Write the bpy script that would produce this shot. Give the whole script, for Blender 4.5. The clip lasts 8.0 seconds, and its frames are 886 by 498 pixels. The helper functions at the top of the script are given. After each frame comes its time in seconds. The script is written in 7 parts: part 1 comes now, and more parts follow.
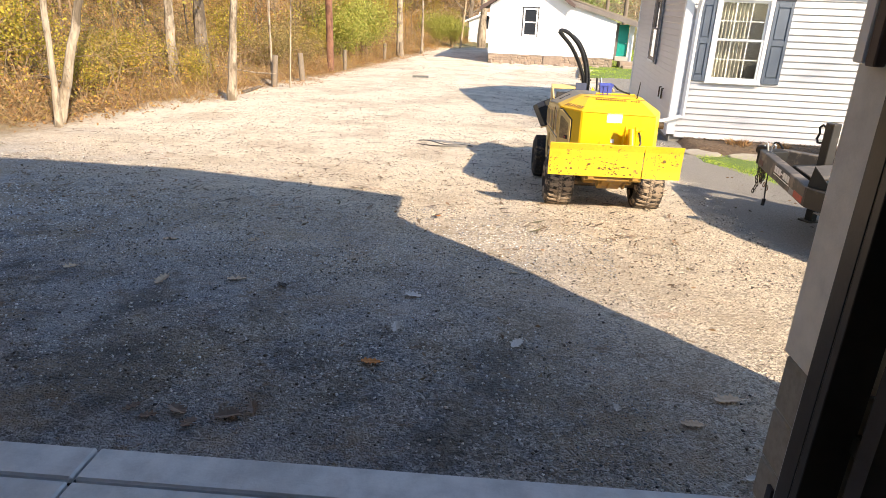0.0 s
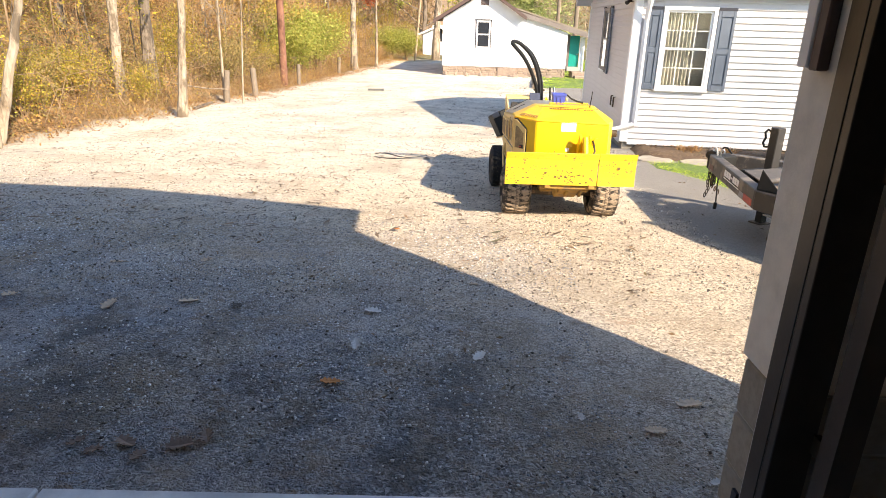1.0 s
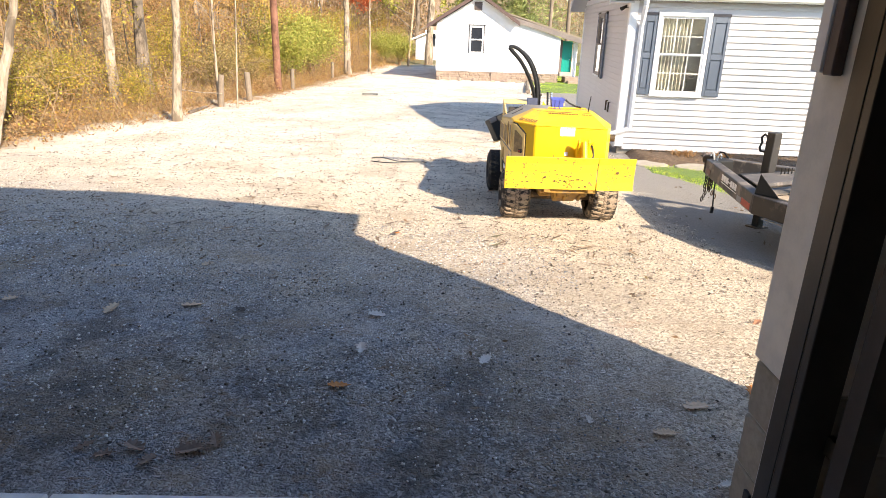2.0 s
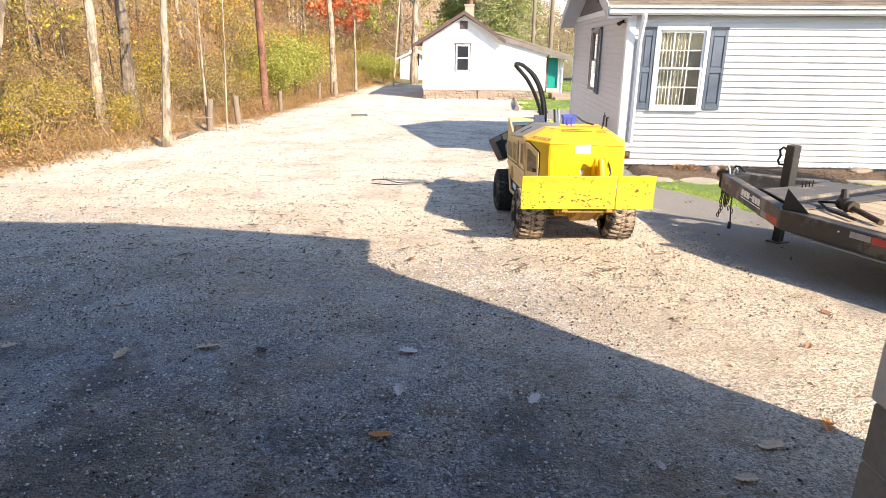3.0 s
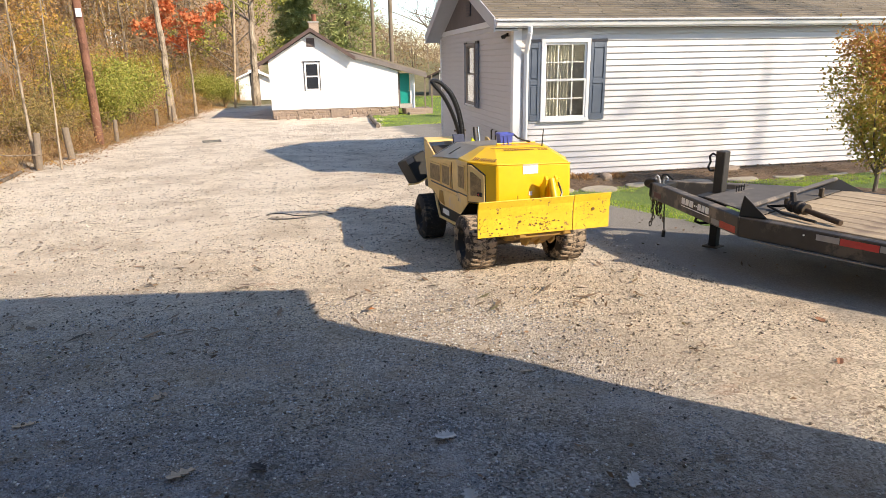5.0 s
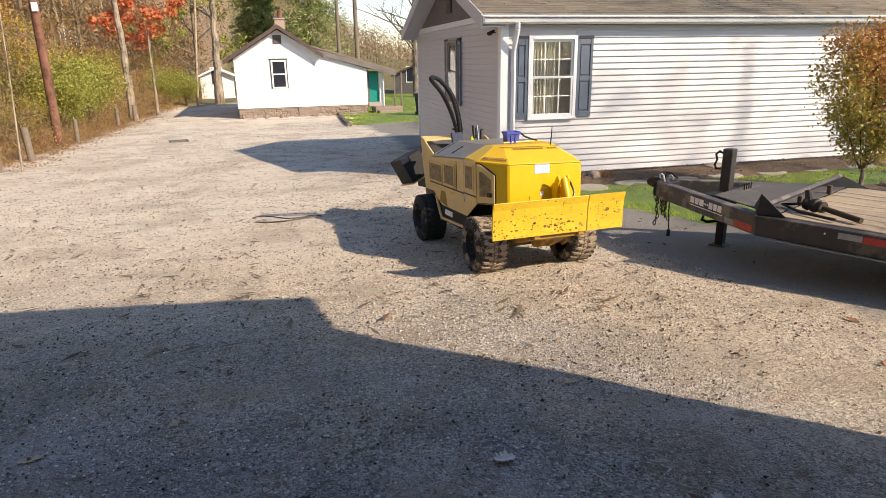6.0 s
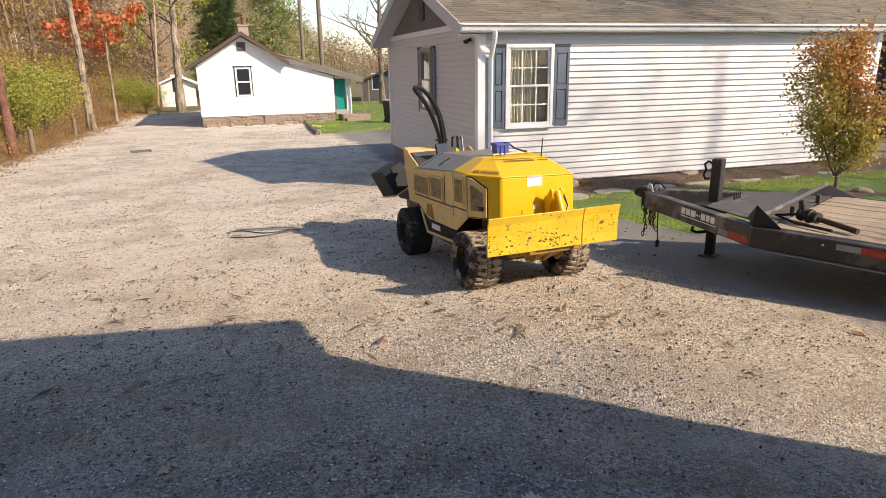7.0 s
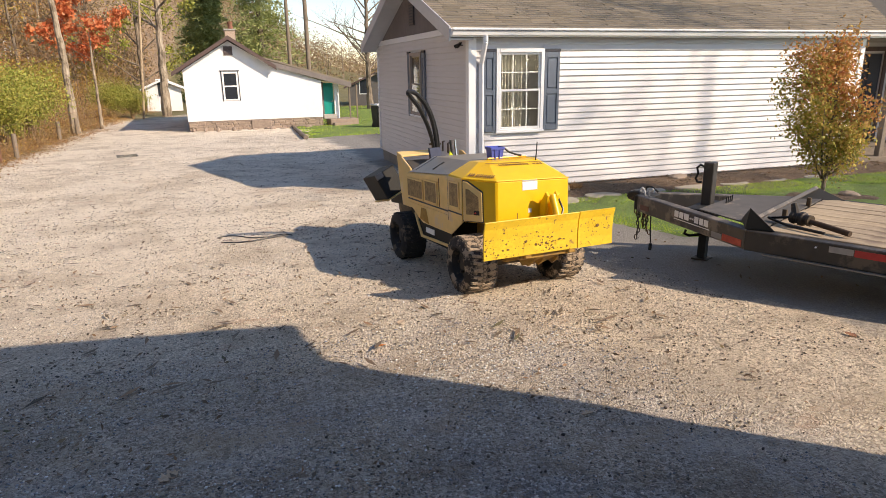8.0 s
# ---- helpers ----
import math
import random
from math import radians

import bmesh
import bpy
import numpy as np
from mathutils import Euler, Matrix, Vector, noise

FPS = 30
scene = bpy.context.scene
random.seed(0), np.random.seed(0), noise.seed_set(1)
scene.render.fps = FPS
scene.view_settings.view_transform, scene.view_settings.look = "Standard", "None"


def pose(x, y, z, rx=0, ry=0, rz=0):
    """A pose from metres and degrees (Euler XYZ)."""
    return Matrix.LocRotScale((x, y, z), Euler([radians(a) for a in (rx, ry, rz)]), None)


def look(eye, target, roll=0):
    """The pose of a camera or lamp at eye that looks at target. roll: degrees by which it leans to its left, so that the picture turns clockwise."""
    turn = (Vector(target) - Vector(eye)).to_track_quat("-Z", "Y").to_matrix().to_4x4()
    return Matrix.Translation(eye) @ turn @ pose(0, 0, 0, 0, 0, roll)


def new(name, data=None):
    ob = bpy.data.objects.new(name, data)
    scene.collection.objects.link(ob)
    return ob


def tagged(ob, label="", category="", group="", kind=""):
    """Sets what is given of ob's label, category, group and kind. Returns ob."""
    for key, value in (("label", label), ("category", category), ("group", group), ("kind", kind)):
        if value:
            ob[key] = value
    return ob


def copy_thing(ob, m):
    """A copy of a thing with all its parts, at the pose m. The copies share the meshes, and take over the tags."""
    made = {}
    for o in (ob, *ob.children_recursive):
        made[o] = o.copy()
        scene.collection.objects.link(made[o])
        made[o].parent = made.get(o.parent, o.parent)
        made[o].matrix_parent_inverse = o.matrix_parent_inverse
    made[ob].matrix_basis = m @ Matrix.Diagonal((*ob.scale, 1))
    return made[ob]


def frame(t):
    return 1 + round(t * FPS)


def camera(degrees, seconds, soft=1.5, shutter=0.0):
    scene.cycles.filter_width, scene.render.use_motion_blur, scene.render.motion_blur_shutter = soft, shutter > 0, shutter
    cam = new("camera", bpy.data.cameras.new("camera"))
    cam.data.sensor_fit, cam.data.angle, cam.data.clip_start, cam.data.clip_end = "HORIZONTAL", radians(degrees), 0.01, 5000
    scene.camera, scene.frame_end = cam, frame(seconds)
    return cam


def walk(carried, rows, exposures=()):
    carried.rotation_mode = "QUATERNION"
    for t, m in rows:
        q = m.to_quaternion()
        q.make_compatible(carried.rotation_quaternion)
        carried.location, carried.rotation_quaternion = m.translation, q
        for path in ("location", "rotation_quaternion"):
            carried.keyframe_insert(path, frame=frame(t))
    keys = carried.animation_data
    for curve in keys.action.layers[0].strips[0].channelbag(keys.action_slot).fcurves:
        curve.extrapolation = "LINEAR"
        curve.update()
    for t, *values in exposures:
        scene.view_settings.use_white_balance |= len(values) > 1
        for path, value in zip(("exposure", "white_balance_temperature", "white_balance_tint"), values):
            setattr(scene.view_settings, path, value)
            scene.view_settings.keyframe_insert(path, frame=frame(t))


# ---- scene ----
cam = camera(69.9, 8.0, soft=0.8)
PATH = [
    (0, (1.059, -0.341, 1.744), (0.76, 1.501, 1.026), 2.1),
    (0.5, (1.076, -0.311, 1.745), (0.863, 1.554, 1.053), 1.7),
    (1, (1.067, -0.293, 1.735), (0.886, 1.579, 1.055), 1.5),
    (2.3, (0.947, -0.31, 1.727), (0.797, 1.573, 1.071), 1.6),
    (2.5, (0.9, -0.272, 1.718), (0.755, 1.615, 1.072), 1.4),
    (3, (0.717, -0.093, 1.716), (0.601, 1.808, 1.103), 0.5),
    (3.5, (0.501, 0.07, 1.709), (0.532, 1.975, 1.1), 0.8),
    (4, (0.232, 0.211, 1.73), (0.42, 2.113, 1.143), 0.6),
    (4.5, (0.057, 0.412, 1.715), (0.319, 2.309, 1.136), -0.6),
    (4.7, (-0.005, 0.5, 1.72), (0.296, 2.392, 1.147), -0.9),
    (5.8, (-0.386, 0.819, 1.713), (0.056, 2.683, 1.142), -0.8),
    (6, (-0.438, 0.894, 1.706), (0.024, 2.752, 1.13), -0.9),
    (6.5, (-0.5, 1.066, 1.725), (0.009, 2.916, 1.16), -1.2),
    (7, (-0.581, 1.146, 1.734), (-0.014, 2.981, 1.175), -0.9),
    (7.5, (-0.633, 1.172, 1.73), (-0.039, 3.001, 1.18), -0.8),
    (8, (-0.643, 1.177, 1.728), (-0.036, 3.003, 1.182), -0.8),
]
EXPOSURES = [(0.0, 1.07, 7200, 13), (1.0, 1.29, 7120, 13), (2.5, 1.34, 6850, 13), (3.5, 1.13, 6770, 13), (4.5, 0.84, 6870, 13), (6.0, 0.46, 7030, 15), (8.0, 0.42, 7080, 16)]
walk(cam, [(t, look(eye, target, roll)) for t, eye, target, roll in PATH], EXPOSURES)

# ---- light ----
SUN_TO = Vector((0.715 * math.cos(radians(33.5)), -0.70 * math.cos(radians(33.5)), math.sin(radians(33.5))))
world = bpy.data.worlds.new("sky")
scene.world = world
world.use_nodes = True
_n = world.node_tree.nodes
_sky = _n.new("ShaderNodeTexSky")
_sky.sky_type = "NISHITA"
_sky.sun_disc = False
_sky.sun_elevation = radians(33.5)
_sky.sun_rotation = math.atan2(0.715, -0.70)
_sky.air_density, _sky.dust_density, _sky.ozone_density = 1.0, 0.12, 2.4
world.node_tree.links.new(_sky.outputs[0], _n["Background"].inputs[0])
_n["Background"].inputs[1].default_value = 0.15
sun = new("sun", bpy.data.lights.new("sun", "SUN"))
sun.data.energy, sun.data.angle, sun.data.color = 4.6, radians(0.55), (1.0, 0.875, 0.70)
sun.matrix_world = look((0, 0, 30), Vector((0, 0, 30)) - SUN_TO)


# ---- materials ----
class Mat:
    """A node material with short calls to add nodes."""

    def __init__(self, name, rough=0.7, metal=0.0):
        self.m = bpy.data.materials.new(name)
        self.m.use_nodes = True
        self.t = self.m.node_tree
        self.b = self.t.nodes["Principled BSDF"]
        self.b.inputs["Roughness"].default_value = rough
        self.b.inputs["Metallic"].default_value = metal
        self.pos = self.t.nodes.new("ShaderNodeTexCoord").outputs["Object"]
        self.world = None

    def node(self, kind):
        return self.t.nodes.new(kind)

    def link(self, a, b):
        self.t.links.new(a, b)

    def place(self):
        """World position."""
        if self.world is None:
            self.world = self.node("ShaderNodeNewGeometry").outputs["Position"]
        return self.world

    def noise(self, scale, detail=4.0, rough=0.55, vec=None, stretch=None):
        vec = vec or self.pos
        if stretch:
            mp = self.node("ShaderNodeMapping")
            mp.inputs["Scale"].default_value = stretch
            self.link(vec, mp.inputs[0])
            vec = mp.outputs[0]
        n = self.node("ShaderNodeTexNoise")
        n.inputs["Scale"].default_value, n.inputs["Detail"].default_value, n.inputs["Roughness"].default_value = scale, detail, rough
        self.link(vec, n.inputs["Vector"])
        return n.outputs["Fac"]

    def voronoi(self, scale, feature="F1", out="Distance", vec=None):
        n = self.node("ShaderNodeTexVoronoi")
        n.feature = feature
        n.inputs["Scale"].default_value = scale
        self.link(vec or self.pos, n.inputs["Vector"])
        return n.outputs[out]

    def ramp(self, fac, stops, smooth=False):
        n = self.node("ShaderNodeValToRGB")
        e = n.color_ramp.elements
        while len(e) < len(stops):
            e.new(0.5)
        for el, (p, c) in zip(e, stops):
            el.position = p
            el.color = (*c, 1) if len(c) == 3 else c
        self.link(fac, n.inputs[0])
        return n.outputs[0]

    def band(self, fac, lo, hi):
        """0 below lo, 1 above hi."""
        n = self.node("ShaderNodeMapRange")
        n.inputs["From Min"].default_value, n.inputs["From Max"].default_value = lo, hi
        self.link(fac, n.inputs["Value"])
        return n.outputs["Result"]

    def math(self, op, a, b=None):
        n = self.node("ShaderNodeMath")
        n.operation = op
        for i, v in enumerate((a, b)):
            if v is None:
                continue
            if isinstance(v, (int, float)):
                n.inputs[i].default_value = v
            else:
                self.link(v, n.inputs[i])
        return n.outputs[0]

    def mix(self, fac, a, b, blend="MIX"):
        n = self.node("ShaderNodeMix")
        n.data_type, n.blend_type = "RGBA", blend
        for i, v in ((0, fac), (6, a), (7, b)):
            if isinstance(v, (int, float)):
                n.inputs[i].default_value = v
            elif isinstance(v, tuple):
                n.inputs[i].default_value = (*v, 1)
            else:
                self.link(v, n.inputs[i])
        return n.outputs[2]

    def random(self):
        return self.node("ShaderNodeObjectInfo").outputs["Random"]

    def island(self):
        return self.node("ShaderNodeNewGeometry").outputs["Random Per Island"]

    def color(self, c):
        if isinstance(c, tuple):
            self.b.inputs["Base Color"].default_value = (*c, 1)
        else:
            self.link(c, self.b.inputs["Base Color"])
        return self

    def rough(self, r):
        self.link(r, self.b.inputs["Roughness"])
        return self

    def bump(self, height, strength=0.4, dist=0.01):
        n = self.node("ShaderNodeBump")
        n.inputs["Strength"].default_value, n.inputs["Distance"].default_value = strength, dist
        self.link(height, n.inputs["Height"])
        self.link(n.outputs[0], self.b.inputs["Normal"])
        return self


def simple(name, c, rough=0.6, metal=0.0, grain=14.0, vary=0.25, bump=0.15, dist=0.004, dirt=None, dirt_at=0.6):
    """Paint, plastic or metal with two scales of variation and, where given, patches of dirt."""
    m = Mat(name, rough, metal)
    dark = tuple(v * (1 - vary) for v in c)
    lite = tuple(min(1, v * (1 + vary * 0.6)) for v in c)
    col = m.ramp(m.noise(grain), [(0.25, dark), (0.55, c), (0.8, lite)])
    col = m.mix(m.band(m.noise(grain * 0.13, 3), 0.35, 0.75), col, dark)
    if dirt:
        col = m.mix(m.band(m.noise(grain * 0.5, 6, 0.7), dirt_at, dirt_at + 0.08), col, dirt)
    m.color(col)
    m.bump(m.noise(grain * 4, 3), bump, dist)
    return m.m


def leafy(name, colors, rough=0.55, thru=0.35):
    """Leaves: a colour for each leaf, light passing through."""
    m = Mat(name, rough)
    n = len(colors)
    col = m.ramp(m.island(), [(i / max(1, n - 1) * 0.98, c) for i, c in enumerate(colors)])
    m.color(col)
    m.b.inputs["Specular IOR Level"].default_value = 0.25
    tr = m.node("ShaderNodeBsdfTranslucent")
    m.link(col, tr.inputs[0])
    mx = m.node("ShaderNodeMixShader")
    mx.inputs[0].default_value = thru
    m.link(m.b.outputs[0], mx.inputs[1])
    m.link(tr.outputs[0], mx.inputs[2])
    m.link(mx.outputs[0], m.t.nodes["Material Output"].inputs[0])
    return m.m


def bark(name, a, b, scale=6.0):
    m = Mat(name, 0.9)
    n = m.noise(scale, 6, 0.65, stretch=(1, 1, 0.25))
    col = m.ramp(n, [(0.3, a), (0.6, b), (0.85, tuple(min(1, v * 1.25) for v in b))])
    patch = m.band(m.noise(3.2, 6, 0.7, stretch=(1, 1, 0.5)), 0.50, 0.58)
    col = m.mix(m.math("MULTIPLY", patch, 0.8), col, tuple(v * 0.6 for v in a))
    m.color(col)
    m.bump(n, 0.7, 0.02)
    return m.m


# ---- mesh helpers ----
class Geo:
    """Collects points and faces of one mesh."""

    def __init__(self):
        self.v, self.f, self.mi, self.cur = [], [], [], 0

    def add(self, pts, faces):
        o = len(self.v)
        self.v += [tuple(p) for p in pts]
        self.f += [tuple(o + i for i in q) for q in faces]
        self.mi += [self.cur] * len(faces)
        return self

    def box(self, x0, x1, y0, y1, z0, z1, m=None):
        p = [(x, y, z) for z in (z0, z1) for y in (y0, y1) for x in (x0, x1)]
        if m is not None:
            p = [m @ Vector(q) for q in p]
        return self.add(p, [(0, 2, 3, 1), (4, 5, 7, 6), (0, 1, 5, 4), (2, 6, 7, 3), (0, 4, 6, 2), (1, 3, 7, 5)])

    def prism(self, poly, a, b, axis="y"):
        """A closed polygon of two coordinates, drawn out along axis from a to b."""
        def at(p, q):
            return {"x": (q, p[0], p[1]), "y": (p[0], q, p[1]), "z": (p[0], p[1], q)}[axis]
        n = len(poly)
        pts = [at(p, a) for p in poly] + [at(p, b) for p in poly]
        return self.add(pts, [tuple(range(n))[::-1], tuple(range(n, 2 * n))] + [(i, (i + 1) % n, n + (i + 1) % n, n + i) for i in range(n)])

    def tube(self, path, radii, n=8, cap=True):
        path = [Vector(p) for p in path]
        if isinstance(radii, (int, float)):
            radii = [radii] * len(path)
        rings, side = [], None
        for i, p in enumerate(path):
            d = (path[min(i + 1, len(path) - 1)] - path[max(i - 1, 0)]).normalized()
            if side is None:
                side = d.cross(Vector((0, 0, 1)) if abs(d.z) < 0.9 else Vector((1, 0, 0))).normalized()
            side = (side - d * side.dot(d)).normalized()
            up = d.cross(side)
            rings += [p + (side * math.cos(2 * math.pi * k / n) + up * math.sin(2 * math.pi * k / n)) * radii[i] for k in range(n)]
        faces = [(i * n + k, i * n + (k + 1) % n, (i + 1) * n + (k + 1) % n, (i + 1) * n + k) for i in range(len(path) - 1) for k in range(n)]
        if cap:
            faces += [tuple(range(n))[::-1], tuple(range((len(path) - 1) * n, len(path) * n))]
        return self.add(rings, faces)

    def lathe(self, profile, axis_at=(0, 0, 0), axis="x", n=28, closed=True):
        """Profile of (along, radius) turned about an axis."""
        pts = []
        for a, r in profile:
            for k in range(n):
                c, s = r * math.cos(2 * math.pi * k / n), r * math.sin(2 * math.pi * k / n)
                q = {"x": (a, c, s), "y": (c, a, s), "z": (c, s, a)}[axis]
                pts.append(tuple(q[i] + axis_at[i] for i in range(3)))
        m = len(profile)
        faces = [(i * n + k, i * n + (k + 1) % n, (i + 1) * n + (k + 1) % n, (i + 1) * n + k) for i in range(m - 1) for k in range(n)]
        if closed:
            faces += [tuple(range(n))[::-1], tuple(range((m - 1) * n, m * n))]
        return self.add(pts, faces)

    def mesh(self, name, mats, bevel=0.0, smooth=False):
        me = bpy.data.meshes.new(name)
        me.from_pydata([tuple(p) for p in self.v], [], self.f)
        for m in mats if isinstance(mats, (list, tuple)) else [mats]:
            me.materials.append(m)
        me.polygons.foreach_set("material_index", self.mi)
        bm = bmesh.new()
        bm.from_mesh(me)
        bmesh.ops.recalc_face_normals(bm, faces=bm.faces)
        if bevel:
            es = [e for e in bm.edges if len(e.link_faces) == 2 and e.calc_face_angle(0) > 0.6]
            bmesh.ops.bevel(bm, geom=es, offset=bevel, segments=1, affect="EDGES", clamp_overlap=True)
        bm.to_mesh(me)
        bm.free()
        if smooth:
            me.polygons.foreach_set("use_smooth", [True] * len(me.polygons))
            me.set_sharp_from_angle(angle=radians(38))
        return me


def part(name, geo, mats, parent=None, label="", bevel=0.0, smooth=False, at=None):
    ob = new(name, geo.mesh(name, mats, bevel, smooth))
    if parent is not None:
        ob.parent = parent
    if at is not None:
        ob.matrix_local = at
    if label:
        tagged(ob, label)
    return ob


def thing(name, m, label, category, group="", kind=""):
    ob = new(name)
    ob.matrix_world = m
    ob.empty_display_size = 0.2
    return tagged(ob, label, category, group, kind)


def mesh_np(name, verts, quads, mat):
    """A mesh from arrays: verts (n, 3), faces (m, k)."""
    me = bpy.data.meshes.new(name)
    verts, quads = np.asarray(verts, np.float32), np.asarray(quads, np.int32)
    k = quads.shape[1]
    me.vertices.add(len(verts))
    me.vertices.foreach_set("co", verts.ravel())
    me.loops.add(quads.size)
    me.loops.foreach_set("vertex_index", quads.ravel())
    me.polygons.add(len(quads))
    me.polygons.foreach_set("loop_start", np.arange(0, quads.size, k, dtype=np.int32))
    me.update(calc_edges=True)
    me.validate()
    me.materials.append(mat)
    return me


def leaf_cards(centres, size, rng, flat=0.0, shape=0.62):
    """Small pointed leaves, four points each, round the centres; flat=1 lays them down."""
    n = len(centres)
    a = rng.normal(size=(n, 3))
    a[:, 2] *= 1 - 0.85 * flat
    a /= np.linalg.norm(a, axis=1, keepdims=True)
    b = rng.normal(size=(n, 3))
    b[:, 2] *= 1 - 0.85 * flat
    b -= a * (a * b).sum(1, keepdims=True)
    b /= np.linalg.norm(b, axis=1, keepdims=True)
    s = size * rng.uniform(0.6, 1.35, (n, 1))
    c = np.cross(a, b) * s * 0.12
    v = np.stack([centres - a * s * 0.5, centres + b * s * 0.5 * shape + c, centres + a * s * 0.5, centres - b * s * 0.5 * shape + c], 1).reshape(-1, 3)
    return v, np.arange(4 * n).reshape(-1, 4)


def tri_blades(base, height, width, rng, lean=0.35):
    """Upright narrow blades, three points each."""
    n = len(base)
    ang = rng.uniform(0, 2 * np.pi, n)
    side = np.stack([np.cos(ang), np.sin(ang), np.zeros(n)], 1) * width * 0.5
    h = height * rng.uniform(0.5, 1.3, (n, 1))
    tip = base + np.concatenate([rng.normal(0, lean, (n, 2)) * h, h], 1)
    return np.stack([base - side, base + side, tip], 1).reshape(-1, 3), np.arange(3 * n).reshape(-1, 3)


# ---- the lie of the land ----
_GY = [-12, 0.2, 2.5, 6.5, 10.5, 21, 31, 45, 80, 400]
_GZ = [0.2, 0.2, 0.135, -0.10, -0.24, -0.55, -0.72, -0.8, -0.8, -0.8]


def edge_x(y):
    """Where the gravel ends and the wooded bank begins."""
    return np.interp(y, [-20, 6, 7, 10, 12.3, 16, 21, 30, 37, 60], [-6.9, -6.5, -6.4, -5.75, -5.75, -5.95, -6.3, -6.4, -5.9, -3.0])


def lay(x, y):
    """Height of the ground."""
    x, y = np.asarray(x, float), np.asarray(y, float)
    z = np.interp(y, _GY, _GZ)
    d = np.clip(edge_x(y) - 0.3 - x, 0, None)
    bank = 0.12 * np.clip(d, 0, 1.5) + 0.42 * np.clip(d - 1.5, 0, 70) * np.clip(0.35 + d / 14, 0.35, 1.15)
    far = 0.31 * np.clip(y - 75, 0, 120) * np.clip((28 - x) / 40, 0.04, 1.2)
    return z + bank + far


def ripple(x, y):
    """Small unevenness of the drive on top of its lay."""
    return noise.noise((x * 0.9, y * 0.9, 0.3)) * 0.018 + noise.noise((x * 3.1, y * 3.1, 5.0)) * 0.012


def lay_z(x, y):
    return float(lay(x, y))

# ---- palette ----
def gravel_material():
    """Crushed limestone: paler far down the drive for sun glare, dirt and painted bluish shade by the garage, leaf
    litter on the bank, asphalt by the house.
    """
    m = Mat("gravel_drive", 0.95)
    P = m.place()
    sep = m.node("ShaderNodeSeparateXYZ")
    m.link(P, sep.inputs[0])
    X, Y = sep.outputs[0], sep.outputs[1]
    # warp, so that no cell pattern shows
    wn = m.node("ShaderNodeTexNoise")
    wn.inputs["Scale"].default_value = 22
    m.link(P, wn.inputs["Vector"])
    add = m.node("ShaderNodeMix")
    add.data_type, add.blend_type = "RGBA", "LINEAR_LIGHT"
    add.inputs[0].default_value = 0.022
    m.link(P, add.inputs[6])
    m.link(wn.outputs["Color"], add.inputs[7])
    Q = add.outputs[2]
    cell = m.voronoi(80, "F1", "Color", Q)
    bw = m.node("ShaderNodeRGBToBW")
    m.link(cell, bw.inputs[0])
    mixed = m.math("ADD", m.math("MULTIPLY", bw.outputs[0], 0.6), m.math("MULTIPLY", m.noise(34, 6, 0.75, P), 0.4))
    stones = m.ramp(mixed, [(0.22, (0.24, 0.19, 0.132)), (0.46, (0.70, 0.568, 0.408)), (0.72, (0.97, 0.835, 0.65))])
    # whiter with distance: sun glare on the far drive painted into the stones
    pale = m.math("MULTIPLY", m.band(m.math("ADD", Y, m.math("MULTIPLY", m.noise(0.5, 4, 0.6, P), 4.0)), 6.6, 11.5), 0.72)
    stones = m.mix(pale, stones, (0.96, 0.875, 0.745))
    big = m.noise(0.85, 7, 0.68, P)
    worn = m.mix(m.math("MULTIPLY", m.band(big, 0.48, 0.60), 0.48), stones, (0.47, 0.38, 0.275))
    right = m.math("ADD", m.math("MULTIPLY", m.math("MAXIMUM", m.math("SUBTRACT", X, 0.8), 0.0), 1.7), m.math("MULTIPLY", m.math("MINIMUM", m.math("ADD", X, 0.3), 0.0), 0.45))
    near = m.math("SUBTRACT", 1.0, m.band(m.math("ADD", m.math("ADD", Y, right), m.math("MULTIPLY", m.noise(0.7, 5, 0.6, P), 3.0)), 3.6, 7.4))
    # dark dirt, tinted blue so the garage's shade is in the colour too
    soil_shade = m.ramp(mixed, [(0.28, (0.12, 0.129, 0.146)), (0.5, (0.235, 0.250, 0.277)), (0.72, (0.43, 0.45, 0.485))])
    soil_shade = m.mix(m.math("MULTIPLY", m.band(m.noise(1.0, 6, 0.66, P), 0.50, 0.62), 0.72), soil_shade, (0.50, 0.525, 0.57))
    soil_shade = m.mix(m.math("MULTIPLY", m.band(m.noise(1.4, 7, 0.72, P), 0.50, 0.58), 0.72), soil_shade, (0.095, 0.088, 0.083))
    soil_shade = m.mix(m.math("MULTIPLY", m.band(m.noise(8, 7, 0.85, P), 0.53, 0.61), 0.8), soil_shade, (0.06, 0.055, 0.05))
    worn = m.mix(m.math("MULTIPLY", near, m.math("ADD", 0.6, m.math("MULTIPLY", m.band(m.noise(2.3, 7, 0.7, P), 0.35, 0.6), 0.4))), worn, soil_shade)
    fines = m.mix(m.math("MULTIPLY", m.band(m.noise(1.3, 8, 0.78, P, stretch=(0.7, 1.3, 1)), 0.52, 0.64), m.math("SUBTRACT", 0.62, m.math("MULTIPLY", pale, 0.5))), worn, (0.45, 0.35, 0.245))
    scatter = m.mix(m.math("MULTIPLY", m.band(m.noise(5.0, 7, 0.85, P, stretch=(0.7, 1.2, 1)), 0.57, 0.63), m.math("SUBTRACT", 0.85, m.math("MULTIPLY", pale, 0.35))), fines, (0.27, 0.20, 0.14))
